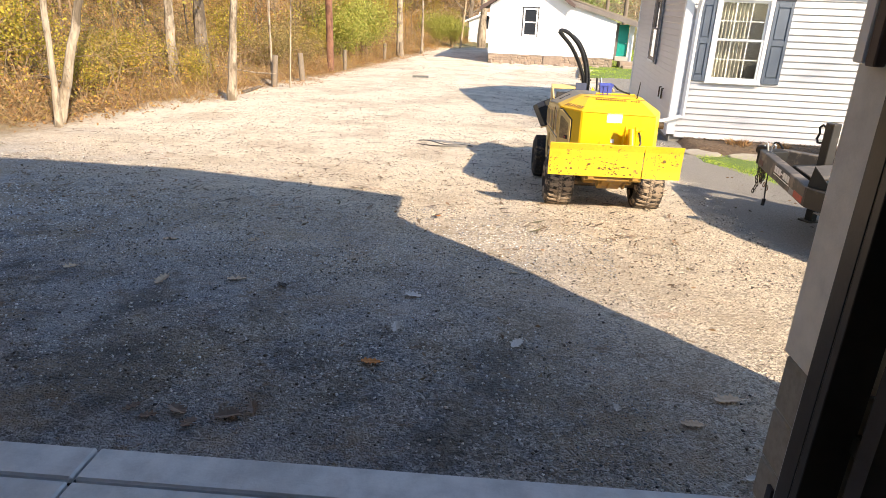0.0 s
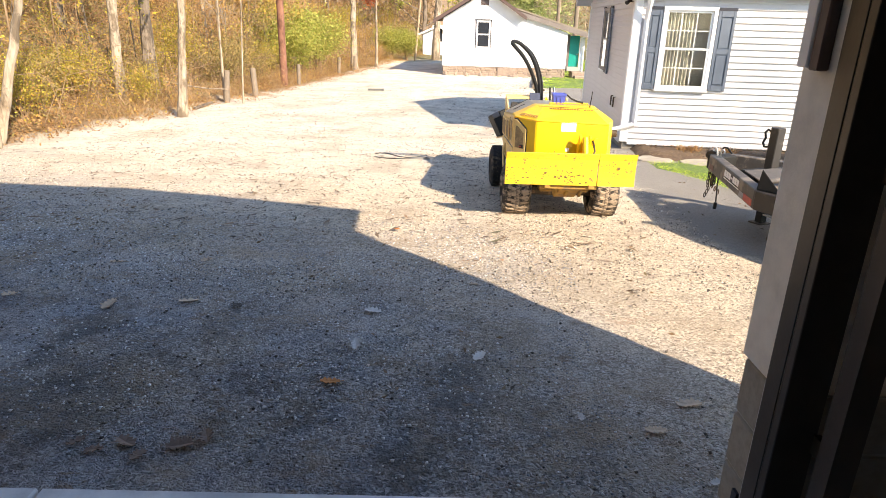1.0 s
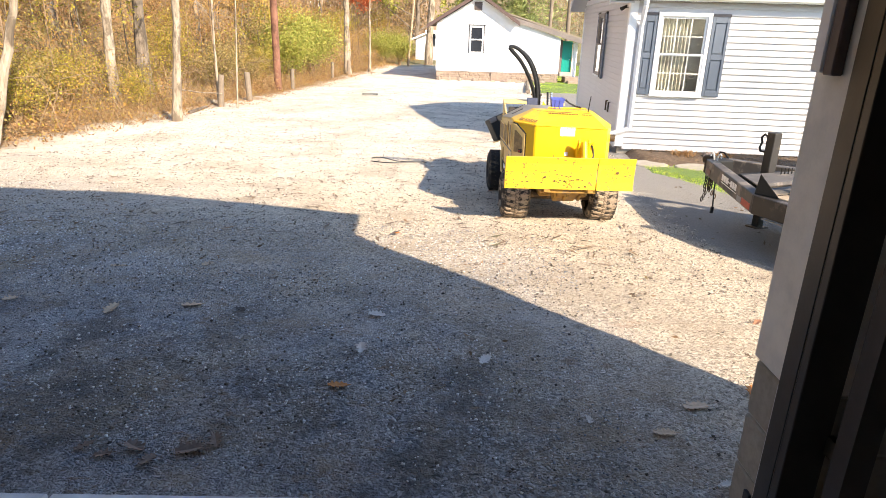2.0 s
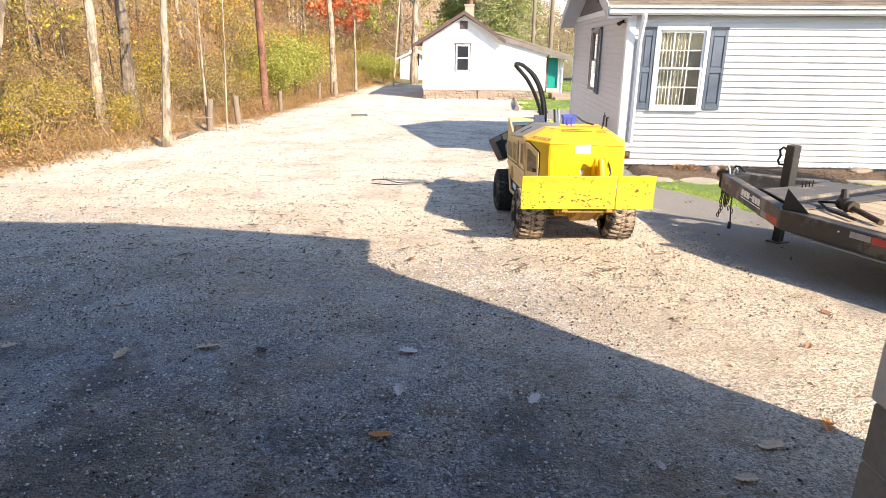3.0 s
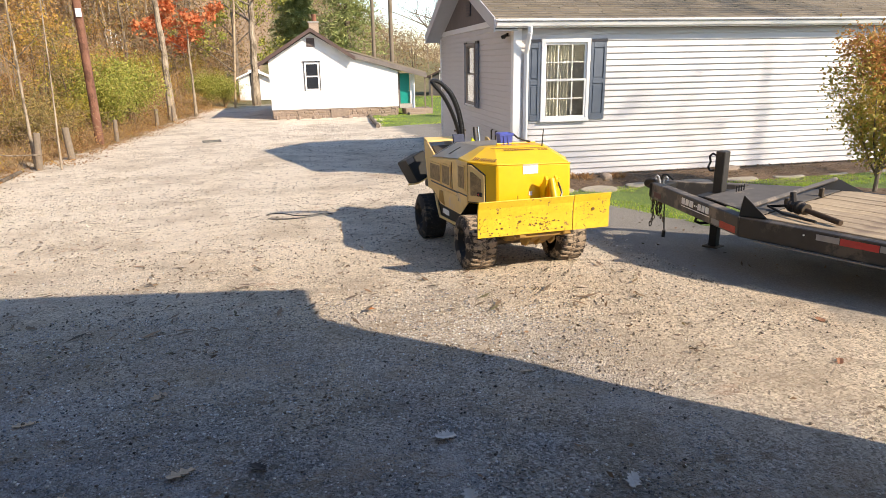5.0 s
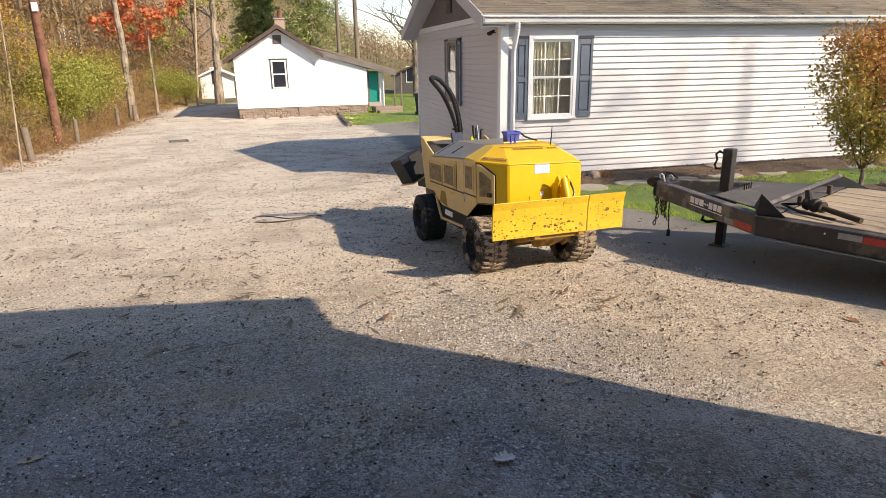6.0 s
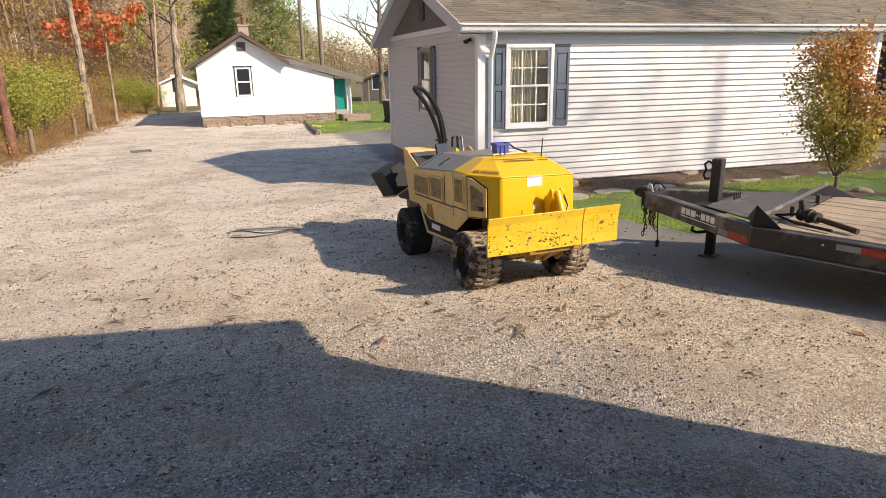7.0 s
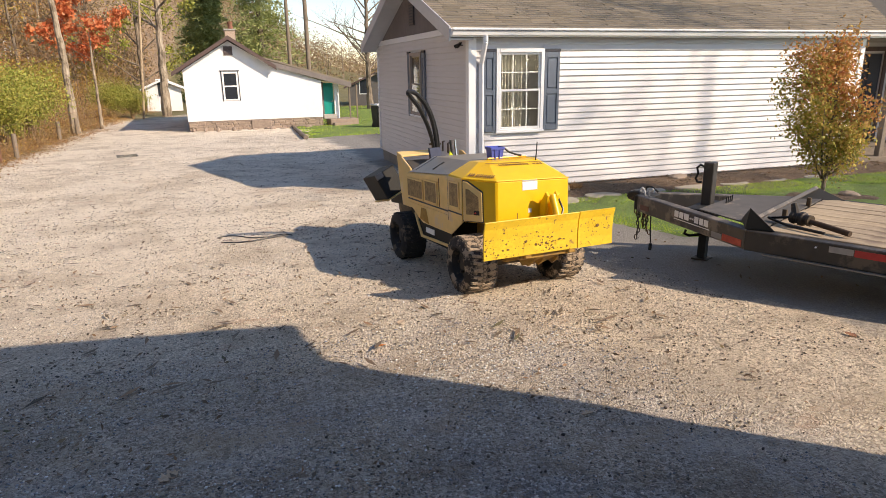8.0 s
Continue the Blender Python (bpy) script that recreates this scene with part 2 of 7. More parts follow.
    pits = m.math("MULTIPLY", m.band(m.noise(13, 7, 0.8, P, stretch=(0.8, 1.3, 1)), 0.575, 0.625), m.math("SUBTRACT", 0.7, m.math("MULTIPLY", pale, 0.3)))
    scatter = m.mix(m.math("MULTIPLY", pits, m.math("SUBTRACT", 1.0, near)), scatter, (0.29, 0.22, 0.155))
    rusty = m.math("MULTIPLY", m.band(m.noise(1.9, 7, 0.8, P, stretch=(0.8, 1.2, 1)), 0.585, 0.65), 0.55)
    scatter = m.mix(m.math("MULTIPLY", rusty, m.math("SUBTRACT", 1.0, near)), scatter, (0.45, 0.265, 0.16))
    # old asphalt, under the trailer and round the gable end of the house; trailer shade painted in
    wob = m.math("MULTIPLY", m.noise(0.9, 6, 0.7, P), 1.5)
    a1 = m.math("ADD", m.math("ADD", X, m.math("MULTIPLY", m.math("MINIMUM", m.math("SUBTRACT", Y, 6.2), 0.0), 0.25)), wob)
    side = m.band(a1, 3.25, 3.55)
    asphalt = m.ramp(m.noise(60, 5, 0.75, P), [(0.3, (0.04, 0.039, 0.038)), (0.6, (0.08, 0.078, 0.076)), (0.8, (0.19, 0.18, 0.17))])
    grit = m.ramp(m.noise(70, 5, 0.75, P), [(0.3, (0.19, 0.178, 0.162)), (0.6, (0.35, 0.33, 0.30)), (0.8, (0.55, 0.52, 0.475))])
    # gritty edge, then near black: the trailer's shadow deepened by colour
    asphalt = m.mix(m.band(m.math("ADD", a1, m.math("MULTIPLY", m.noise(3.0, 6, 0.75, P), 0.9)), 4.9, 6.1), grit, asphalt)
    y_near = m.math("MULTIPLY", m.band(Y, 3.4, 4.0), m.math("SUBTRACT", 1.0, m.band(Y, 30.0, 30.5)))
    drive = m.mix(m.math("MULTIPLY", m.math("MULTIPLY", side, y_near), 0.94), scatter, asphalt)
    # bank
    lb = m.node("ShaderNodeRGBToBW")
    m.link(m.voronoi(15, "F1", "Color", Q), lb.inputs[0])
    litter = m.ramp(lb.outputs[0], [(0.1, (0.14, 0.075, 0.032)), (0.4, (0.30, 0.17, 0.075)), (0.7, (0.40, 0.245, 0.105)), (0.95, (0.47, 0.33, 0.17))])
    litter = m.mix(m.band(m.noise(0.7, 4, 0.6, P), 0.45, 0.65), litter, (0.25, 0.20, 0.09))
    litter = m.mix(m.band(m.math("ADD", m.math("MULTIPLY", X, -1.0), m.math("MULTIPLY", Y, 0.4)), 22.0, 34.0), litter, (0.30, 0.215, 0.14))
    e = m.math("ADD", X, m.math("MULTIPLY", m.noise(0.8, 6, 0.7, P), 1.6))
    beyond = m.math("MULTIPLY", m.band(m.math("ADD", Y, m.math("MULTIPLY", X, -0.8)), 44.0, 48.0), 1.0)
    yard = m.math("MAXIMUM", beyond, m.math("MULTIPLY", m.band(X, 2.2, 3.0), m.band(Y, 30.5, 32.0)))
    drive = m.mix(yard, drive, m.ramp(m.noise(1.5, 6, 0.7, P), [(0.3, (0.12, 0.12, 0.045)), (0.6, (0.22, 0.19, 0.09)), (0.8, (0.30, 0.23, 0.12))]))
    col = m.mix(m.band(e, -5.85, -5.25), litter, drive)
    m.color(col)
    h = m.math("ADD", m.math("MULTIPLY", m.voronoi(88, "F1", "Distance", Q), -1.2), m.math("ADD", m.math("MULTIPLY", m.noise(30, 6, 0.78, P), 1.3), m.math("MULTIPLY", m.noise(4.0, 6, 0.65, P), 2.2)))
    m.bump(h, 0.85, 0.022)
    return m.m


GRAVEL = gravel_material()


def stone_material():
    m = Mat("limestone_chips", 0.92)
    m.color(m.ramp(m.island(), [(0.0, (0.24, 0.20, 0.15)), (0.3, (0.48, 0.41, 0.32)), (0.7, (0.68, 0.595, 0.475)), (0.95, (0.78, 0.71, 0.60)), (1.0, (0.84, 0.80, 0.74))]))
    m.bump(m.noise(90, 3), 0.4, 0.004)
    return m.m


CHIPS = stone_material()
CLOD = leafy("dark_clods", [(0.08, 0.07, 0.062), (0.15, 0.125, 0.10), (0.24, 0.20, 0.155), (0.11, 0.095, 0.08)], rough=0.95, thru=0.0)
# shaded copy of the limestone chips: the garage's bluish shade is in the colour
SHADE_CHIPS = leafy("shade_tinted_chips", [(0.13, 0.138, 0.155), (0.24, 0.252, 0.275), (0.36, 0.375, 0.405), (0.18, 0.19, 0.205), (0.46, 0.475, 0.50)], rough=0.9, thru=0.0)
PALE_CHIPS = leafy("pale_limestone", [(0.56, 0.54, 0.51), (0.72, 0.71, 0.69), (0.88, 0.88, 0.87), (0.64, 0.62, 0.59)], rough=0.9, thru=0.0)


def concrete_material(name, c, grain=9.0):
    m = Mat(name, 0.9)
    col = m.ramp(m.noise(grain, 6, 0.65), [(0.3, tuple(v * 0.78 for v in c)), (0.55, c), (0.8, tuple(min(1, v * 1.12) for v in c))])
    col = m.mix(m.band(m.noise(1.4, 4), 0.5, 0.75), col, tuple(v * 0.72 for v in c))
    m.color(col)
    m.bump(m.noise(70, 4, 0.7), 0.35, 0.004)
    return m.m


SLAB = concrete_material("slab_concrete", (0.80, 0.80, 0.80))
BLOCK = concrete_material("bare_block", (0.33, 0.30, 0.25), 22)
PARGE = concrete_material("beige_parging", (0.86, 0.80, 0.69), 5)
MORTAR = concrete_material("mortar", (0.42, 0.40, 0.36), 30)
STONE = concrete_material("foundation_stone", (0.34, 0.265, 0.205), 9)
PAVER = concrete_material("paver_stone", (0.38, 0.34, 0.275), 7)


def siding_material(name, c):
    m = Mat(name, 0.42)
    col = m.ramp(m.noise(3.0, 5, 0.6, stretch=(0.4, 0.4, 3)), [(0.3, tuple(v * 0.9 for v in c)), (0.6, c)])
    col = m.mix(m.math("MULTIPLY", m.random(), 0.12), col, tuple(v * 0.82 for v in c))
    m.color(col)
    m.bump(m.noise(40, 4, 0.6, stretch=(0.15, 0.15, 4)), 0.12, 0.002)
    return m.m


VINYL = siding_material("grey_white_vinyl", (0.62, 0.597, 0.592))
TRIM = simple("white_trim_paint", (0.80, 0.80, 0.80), 0.4, grain=5, vary=0.06, bump=0.05)
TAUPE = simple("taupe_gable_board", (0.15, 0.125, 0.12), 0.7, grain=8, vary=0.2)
SOFFIT = simple("soffit_aluminium", (0.55, 0.54, 0.54), 0.5, grain=6, vary=0.1)
SHUTTER = simple("slate_blue_vinyl", (0.12, 0.145, 0.185), 0.45, grain=9, vary=0.15, bump=0.08)
DARK = simple("dark_cap", (0.03, 0.03, 0.04), 0.5)
STUCCO = simple("white_render", (0.80, 0.80, 0.80), 0.8, grain=7, vary=0.06, bump=0.3, dist=0.006)
DARK_ANGLE = simple("dark_painted_steel", (0.065, 0.052, 0.042), 0.4, 0.2, grain=9, vary=0.3)
BROWN_TRIM = simple("brown_fascia", (0.11, 0.07, 0.06), 0.6, grain=7)
TEAL = simple("teal_door_paint", (0.0, 0.27, 0.22), 0.4, grain=4, vary=0.12)
BRICK = simple("red_brick", (0.30, 0.13, 0.08), 0.85, grain=25, vary=0.35)
CURTAIN = simple("cream_curtain", (0.46, 0.43, 0.36), 0.9, grain=12, vary=0.15)
ROOM = simple("grey_beige_panel", (0.42, 0.39, 0.34), 0.9)
YELLOW = simple("machine_yellow", (0.85, 0.51, 0.010), 0.36, grain=7, vary=0.13, bump=0.08, dist=0.003)
TANNED = simple("dusty_yellow", (0.80, 0.56, 0.22), 0.6, grain=9, vary=0.15, dirt=(0.66, 0.49, 0.28), dirt_at=0.55)
BLADE_PAINT = simple("scuffed_yellow", (0.80, 0.53, 0.03), 0.45, grain=38, vary=0.2, dirt=(0.22, 0.125, 0.05), dirt_at=0.585)
MUD = simple("dried_mud", (0.26, 0.16, 0.07), 0.95, grain=24, vary=0.4, bump=0.9, dist=0.02)
RUBBER = simple("tyre_rubber", (0.024, 0.022, 0.021), 0.85, grain=14, vary=0.3, dirt=(0.13, 0.10, 0.07), dirt_at=0.52)
FRONT_TYRE = simple("mud_caked_tyre", (0.035, 0.030, 0.026), 0.9, grain=20, vary=0.35, dirt=(0.32, 0.25, 0.18), dirt_at=0.50, bump=0.7, dist=0.012)
MUDDY_RUBBER = simple("muddy_tyre", (0.055, 0.046, 0.038), 0.9, grain=22, vary=0.35, dirt=(0.36, 0.28, 0.20), dirt_at=0.49, bump=0.7, dist=0.015)
RIM = simple("dark_rim", (0.045, 0.042, 0.04), 0.6, 0.4, dirt=(0.15, 0.12, 0.08), dirt_at=0.6)
BLACK = simple("black_steel_paint", (0.010, 0.010, 0.009), 0.68, grain=9, vary=0.3, dirt=(0.032, 0.027, 0.022), dirt_at=0.62)
GREASY = simple("greasy_steel", (0.10, 0.075, 0.05), 0.6, 0.5, grain=16, vary=0.4, dirt=(0.24, 0.16, 0.09), dirt_at=0.55)
GREY_STEEL = simple("bare_steel_plate", (0.24, 0.225, 0.20), 0.5, 0.3, grain=8, vary=0.25, dirt=(0.20, 0.14, 0.09), dirt_at=0.62)
SLATE_LID = simple("dark_dusty_lid", (0.07, 0.064, 0.058), 0.55, grain=6, vary=0.2)
MESH_DARK = simple("brown_mesh", (0.40, 0.275, 0.13), 0.8, grain=160, vary=0.6)
DUSTY_LID = simple("dusty_grey_lid", (0.27, 0.235, 0.185), 0.42, grain=6, vary=0.22, dirt=(0.36, 0.30, 0.21), dirt_at=0.56)
HOSE = simple("black_hose", (0.014, 0.014, 0.015), 0.38, grain=10)
WHITE_TAG = simple("white_label", (0.82, 0.82, 0.80), 0.5, grain=10, vary=0.05)
BLUE = simple("blue_plastic", (0.07, 0.10, 0.45), 0.4)
LIME = simple("lime_tape", (0.62, 0.68, 0.02), 0.5)
MUDDY_YELLOW = simple("muddy_yellow_frame", (0.42, 0.24, 0.05), 0.8, grain=14, vary=0.35, dirt=(0.22, 0.14, 0.07), dirt_at=0.5)
CHROME = Mat("bright_steel", 0.25, 1.0).color((0.75, 0.75, 0.76)).m
RED = simple("red_tape", (0.44, 0.03, 0.028), 0.4)
ORANGE_TAPE = simple("faded_orange_red", (0.46, 0.075, 0.05), 0.55, grain=30, vary=0.4)
RUST = simple("rusty_chain", (0.16, 0.085, 0.045), 0.85, 0.3, grain=30, vary=0.4)
LETTER_GREY = simple("letter_grey", (0.55, 0.55, 0.54), 0.5)
LETTER_WHITE = simple("letter_white", (0.85, 0.84, 0.80), 0.6, vary=0.1)
FADED_TAPE = simple("faded_pink_tape", (0.13, 0.055, 0.045), 0.55)
LETTER_BROWN = simple("letter_brown", (0.19, 0.085, 0.03), 0.6)
WOOD_POST = simple("weathered_post", (0.25, 0.20, 0.15), 0.9, grain=14, vary=0.35)
POLE_WOOD = bark("brown_pole_wood", (0.15, 0.065, 0.04), (0.24, 0.115, 0.075), 9)
MULCH = simple("dark_mulch", (0.19, 0.128, 0.083), 0.95, grain=30, vary=0.5, bump=0.9, dist=0.02)
TURF = simple("turf_soil", (0.16, 0.24, 0.055), 0.95, grain=20, vary=0.4, bump=0.8, dist=0.02)


def glass_material():
    m = Mat("window_glass", 0.03)
    m.color((0.75, 0.8, 0.8))
    m.b.inputs["Transmission Weight"].default_value = 1.0
    m.b.inputs["IOR"].default_value = 1.45
    return m.m


GLASS = glass_material()


def deck_material():
    m = Mat("trailer_planks", 0.85)
    g = m.noise(5, 6, 0.6, stretch=(6, 0.5, 6))
    col = m.ramp(g, [(0.3, (0.29, 0.215, 0.135)), (0.55, (0.46, 0.355, 0.23)), (0.8, (0.60, 0.48, 0.325))])
    col = m.mix(m.math("MULTIPLY", m.random(), 0.4), col, (0.28, 0.22, 0.16))
    col = m.mix(m.band(m.noise(1.8, 5), 0.50, 0.66), col, (0.17, 0.12, 0.085))
    m.color(col)
    m.bump(g, 0.5, 0.006)
    return m.m


PLANK = deck_material()


def shingle_material():
    m = Mat("brown_grey_shingle", 0.95)
    col = m.ramp(m.island(), [(0.0, (0.185, 0.155, 0.115)), (0.5, (0.22, 0.185, 0.138)), (1.0, (0.255, 0.215, 0.162))])
    col = m.mix(m.math("MULTIPLY", m.band(m.noise(0.8, 4), 0.5, 0.7), 0.5), col, (0.22, 0.19, 0.15))
    m.color(col)
    m.bump(m.noise(120, 3), 0.6, 0.004)
    return m.m


SHINGLE = shingle_material()
SHINGLE_BAND = simple("shingle_dark_band", (0.125, 0.105, 0.082), 0.95, grain=30, vary=0.3, bump=0.5)
TANNED_TRIM = simple("taupe_window_trim", (0.30, 0.25, 0.21), 0.5, grain=8, vary=0.15)
BARK_PALE = bark("pale_bark", (0.17, 0.125, 0.08), (0.42, 0.35, 0.265), 9)
BARK_GREY = bark("grey_bark", (0.10, 0.075, 0.052), (0.25, 0.20, 0.15), 9)
TWIG = bark("dry_twig", (0.18, 0.115, 0.065), (0.35, 0.245, 0.145), 12)
L_MIX = leafy("yellow_green_leaves", [(0.25, 0.23, 0.05), (0.42, 0.37, 0.05), (0.60, 0.47, 0.07), (0.30, 0.25, 0.07), (0.48, 0.30, 0.08)])
L_YELLOW = leafy("gold_leaves", [(0.64, 0.44, 0.09), (0.60, 0.33, 0.08), (0.52, 0.36, 0.12), (0.50, 0.27, 0.09)])
L_GREEN = leafy("bush_green_leaves", [(0.22, 0.27, 0.055), (0.36, 0.39, 0.08), (0.48, 0.45, 0.11), (0.32, 0.28, 0.08)])
L_RED = leafy("scarlet_leaves", [(0.66, 0.18, 0.075), (0.70, 0.27, 0.11), (0.56, 0.14, 0.06), (0.74, 0.36, 0.17)])
L_BROWN = leafy("brown_leaves", [(0.36, 0.20, 0.085), (0.48, 0.29, 0.13), (0.24, 0.12, 0.055), (0.52, 0.36, 0.18)])
L_RUSSET = leafy("russet_leaves", [(0.44, 0.23, 0.09), (0.58, 0.36, 0.16), (0.22, 0.11, 0.05), (0.50, 0.30, 0.12), (0.36, 0.25, 0.14)])
L_OLIVE = leafy("olive_leaves", [(0.20, 0.18, 0.07), (0.33, 0.265, 0.09), (0.44, 0.31, 0.12), (0.25, 0.20, 0.085)])
L_SPRUCE = leafy("dark_needles", [(0.20, 0.25, 0.085), (0.33, 0.37, 0.13), (0.46, 0.48, 0.19), (0.25, 0.30, 0.11)], thru=0.3)
L_SAP_LOW = leafy("sapling_green_leaves", [(0.27, 0.29, 0.06), (0.48, 0.42, 0.09), (0.37, 0.34, 0.08), (0.64, 0.46, 0.13), (0.50, 0.30, 0.10)])
L_SAP_TOP = leafy("sapling_russet_leaves", [(0.60, 0.23, 0.09), (0.70, 0.36, 0.13), (0.54, 0.32, 0.10), (0.52, 0.38, 0.11), (0.44, 0.17, 0.08)])
L_STRAW = leafy("dry_stems", [(0.38, 0.24, 0.115), (0.50, 0.35, 0.18), (0.26, 0.155, 0.075), (0.36, 0.23, 0.11)], thru=0.2)
L_GRASS = leafy("lawn_grass", [(0.22, 0.36, 0.035), (0.38, 0.56, 0.06), (0.54, 0.66, 0.10), (0.52, 0.49, 0.15)])
L_HAZE = leafy("far_bare_woods", [(0.36, 0.25, 0.16), (0.40, 0.285, 0.175), (0.31, 0.225, 0.145), (0.43, 0.30, 0.175)], thru=0.5)


# ---- ground ----
def ground_sheet():
    xs = np.unique(np.concatenate([np.linspace(-7.5, 6.5, 113), np.linspace(-16, -7.5, 24), np.linspace(6.5, 20, 19), np.linspace(-90, -16, 26), np.linspace(20, 120, 14), np.array([-700.0, -300.0, 300.0, 700.0])]))
    ys = np.unique(np.concatenate([np.linspace(1.2, 14, 121), np.linspace(14, 40, 70), np.linspace(40, 110, 30), np.linspace(-20, 1.2, 16), np.array([-700.0, -200.0, -60.0, 150.0, 200.0, 400.0, 900.0])]))
    X, Y = np.meshgrid(xs, ys)
    Z = lay(X, Y)
    bumps = np.array([ripple(x, y) for x, y in zip(X.ravel(), Y.ravel())]).reshape(X.shape)
    rough = 1 + 5 * np.clip(edge_x(Y) - X, 0, 1.5)
    near_slab = np.clip((Y - 1.6) / 0.8, 0, 1)
    Z = Z + bumps * rough * near_slab - 0.02 * (Y < 1.0)
    under = (Y < 1.3)
    Z = np.where(under, np.minimum(Z, 0.12), Z)
    n = len(xs)
    i = np.arange(len(ys) - 1)[:, None] * n + np.arange(n - 1)[None, :]
    q = np.stack([i, i + 1, i + n + 1, i + n], -1).reshape(-1, 4)
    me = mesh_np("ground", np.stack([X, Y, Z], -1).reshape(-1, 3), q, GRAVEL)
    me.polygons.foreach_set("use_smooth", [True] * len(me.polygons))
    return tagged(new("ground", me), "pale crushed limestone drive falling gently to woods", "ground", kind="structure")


ground_sheet()


def scatter_stones():
    """Loose chips over the drive, in drifts, the finest close to the garage."""
    base = np.array([(1, 0, 0), (0, 1, 0), (-1, 0, 0), (0, -1, 0), (0, 0, 0.7), (0, 0, -0.7)], float)
    tri = np.array([(0, 1, 4), (1, 2, 4), (2, 3, 4), (3, 0, 4), (1, 0, 5), (2, 1, 5), (3, 2, 5), (0, 3, 5)])
    for seed, mat, label, sets in ((3, CHIPS, "loose tan and grey limestone chips on the drive", ((9000, 0.9, 4.4, 1.55, 5.0, 0.003, 0.0075), (33000, -5.4, 4.2, 4.3, 11.0, 0.004, 0.0125), (9000, -5.6, 2.5, 10.0, 20.0, 0.007, 0.015))),
                                   (6, SHADE_CHIPS, "loose limestone chips tinted blue-grey for the shade of the garage", ((20000, -4.0, 1.6, 1.55, 5.2, 0.003, 0.008),)),
                                   (5, CLOD, "dark clods and stones on the gravel near the garage", ((6000, -4.2, 4.0, 1.55, 5.6, 0.003, 0.011), (12500, -5.4, 4.0, 3.2, 12.0, 0.003, 0.012))),
                                   (4, PALE_CHIPS, "scattered pale limestone chips near the garage", ((15000, -4.0, 4.4, 1.55, 4.8, 0.004, 0.010), (2500, -5.0, 3.0, 4.6, 8.5, 0.003, 0.009)))):
        rng = np.random.default_rng(seed)
        pts, sizes = [], []
        for n, x0, x1, y0, y1, s0, s1 in sets:
            p = np.stack([rng.uniform(x0, x1, n), rng.uniform(y0, y1, n)], 1)
            keep = np.array([noise.noise((a * 0.8, b * 0.8, seed * 3.0)) + 0.6 * noise.noise((a * 3, b * 3, seed * 5.0)) + rng.uniform(-0.4, 0.4) > (-0.1 if seed == 4 else -0.1) for a, b in p])
            keep &= p[:, 0] + 0.18 * np.sin(p[:, 1] * 1.7) < 2.75 - 0.25 * np.minimum(p[:, 1] - 6.2, 0)
            if seed == 4:
                keep &= p[:, 0] + 0.5 * np.sin(p[:, 1] * 2.3) + rng.normal(0, 0.4, len(p)) < 1.0
            p = p[keep]
            pts.append(p)
            sizes.append(s0 + (s1 - s0) * rng.random(len(p)) ** (1.6 if seed == 4 else 2.2))
        P, S = np.concatenate(pts), np.concatenate(sizes)
        n = len(P)
        up = np.array([ripple(a, b) for a, b in P]) * np.clip((P[:, 1] - 1.6) / 0.8, 0, 1)
        c = np.stack([P[:, 0], P[:, 1], lay(P[:, 0], P[:, 1]) + up + 0.002 + 0.5 * S], 1)
        v = base[None] * (rng.uniform(0.6, 1.35, (n, 6, 1)) * S[:, None, None])
        a = rng.uniform(0, 6.28, n)
        ca, sa = np.cos(a)[:, None], np.sin(a)[:, None]
        v = np.stack([v[..., 0] * ca - v[..., 1] * sa, v[..., 0] * sa + v[..., 1] * ca, v[..., 2]], -1) + c[:, None]
        F = (np.arange(n)[:, None, None] * 6 + tri[None]).reshape(-1, 3)
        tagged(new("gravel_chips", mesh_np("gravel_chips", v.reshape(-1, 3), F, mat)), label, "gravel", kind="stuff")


scatter_stones()


def patch(name, outline, mat, lift, label, category, kind="structure", step=0.35, seed=1):
    """A patch of ground with an uneven border, lying on the sheet: outline of (x, y)."""
    rng = random.Random(seed)
    dense = []
    for i, a in enumerate(outline):
        b = outline[(i + 1) % len(outline)]
        k = max(1, int(math.dist(a, b) / step))
        for j in range(k):
            u = j / k
            dense.append((a[0] + (b[0] - a[0]) * u + rng.uniform(-0.06, 0.06), a[1] + (b[1] - a[1]) * u + rng.uniform(-0.06, 0.06)))
    bm = bmesh.new()
    f = bm.faces.new([bm.verts.new((x, y, 0)) for x, y in dense])
    bmesh.ops.triangulate(bm, faces=[f])
    bmesh.ops.subdivide_edges(bm, edges=bm.edges[:], cuts=2, use_grid_fill=True)
    for v in bm.verts:
        border = any(e.is_boundary for e in v.link_edges)
        v.co.z = lay_z(v.co.x, v.co.y) + (-0.015 if border else lift + 0.012 * noise.noise((v.co.x * 2, v.co.y * 2, 1)))
    bmesh.ops.recalc_face_normals(bm, faces=bm.faces)
    me = bpy.data.meshes.new(name)
    bm.to_mesh(me)
    bm.free()
    if me.polygons[0].normal.z < 0:
        me.flip_normals()
    me.materials.append(mat)
    me.polygons.foreach_set("use_smooth", [True] * len(me.polygons))
    return tagged(new(name, me), label, category, kind=kind)


FRONT_LAWN = [(3.22, 8.8), (3.5, 8.2), (3.75, 7.65), (3.9, 7.2), (4.15, 6.75), (5.2, 6.5), (7.0, 6.4), (9.0, 6.3), (13.0, 6.0), (13.0, 9.5), (9.0, 9.55), (6.5, 9.5), (4.9, 9.55), (3.6, 9.5), (3.15, 9.3)]
BACK_LAWN = [(2.15, 24.6), (4.5, 24.9), (8.0, 25.6), (14.0, 27.0), (14.0, 48.0), (4.5, 48.0), (3.4, 33.5), (2.3, 30.8)]
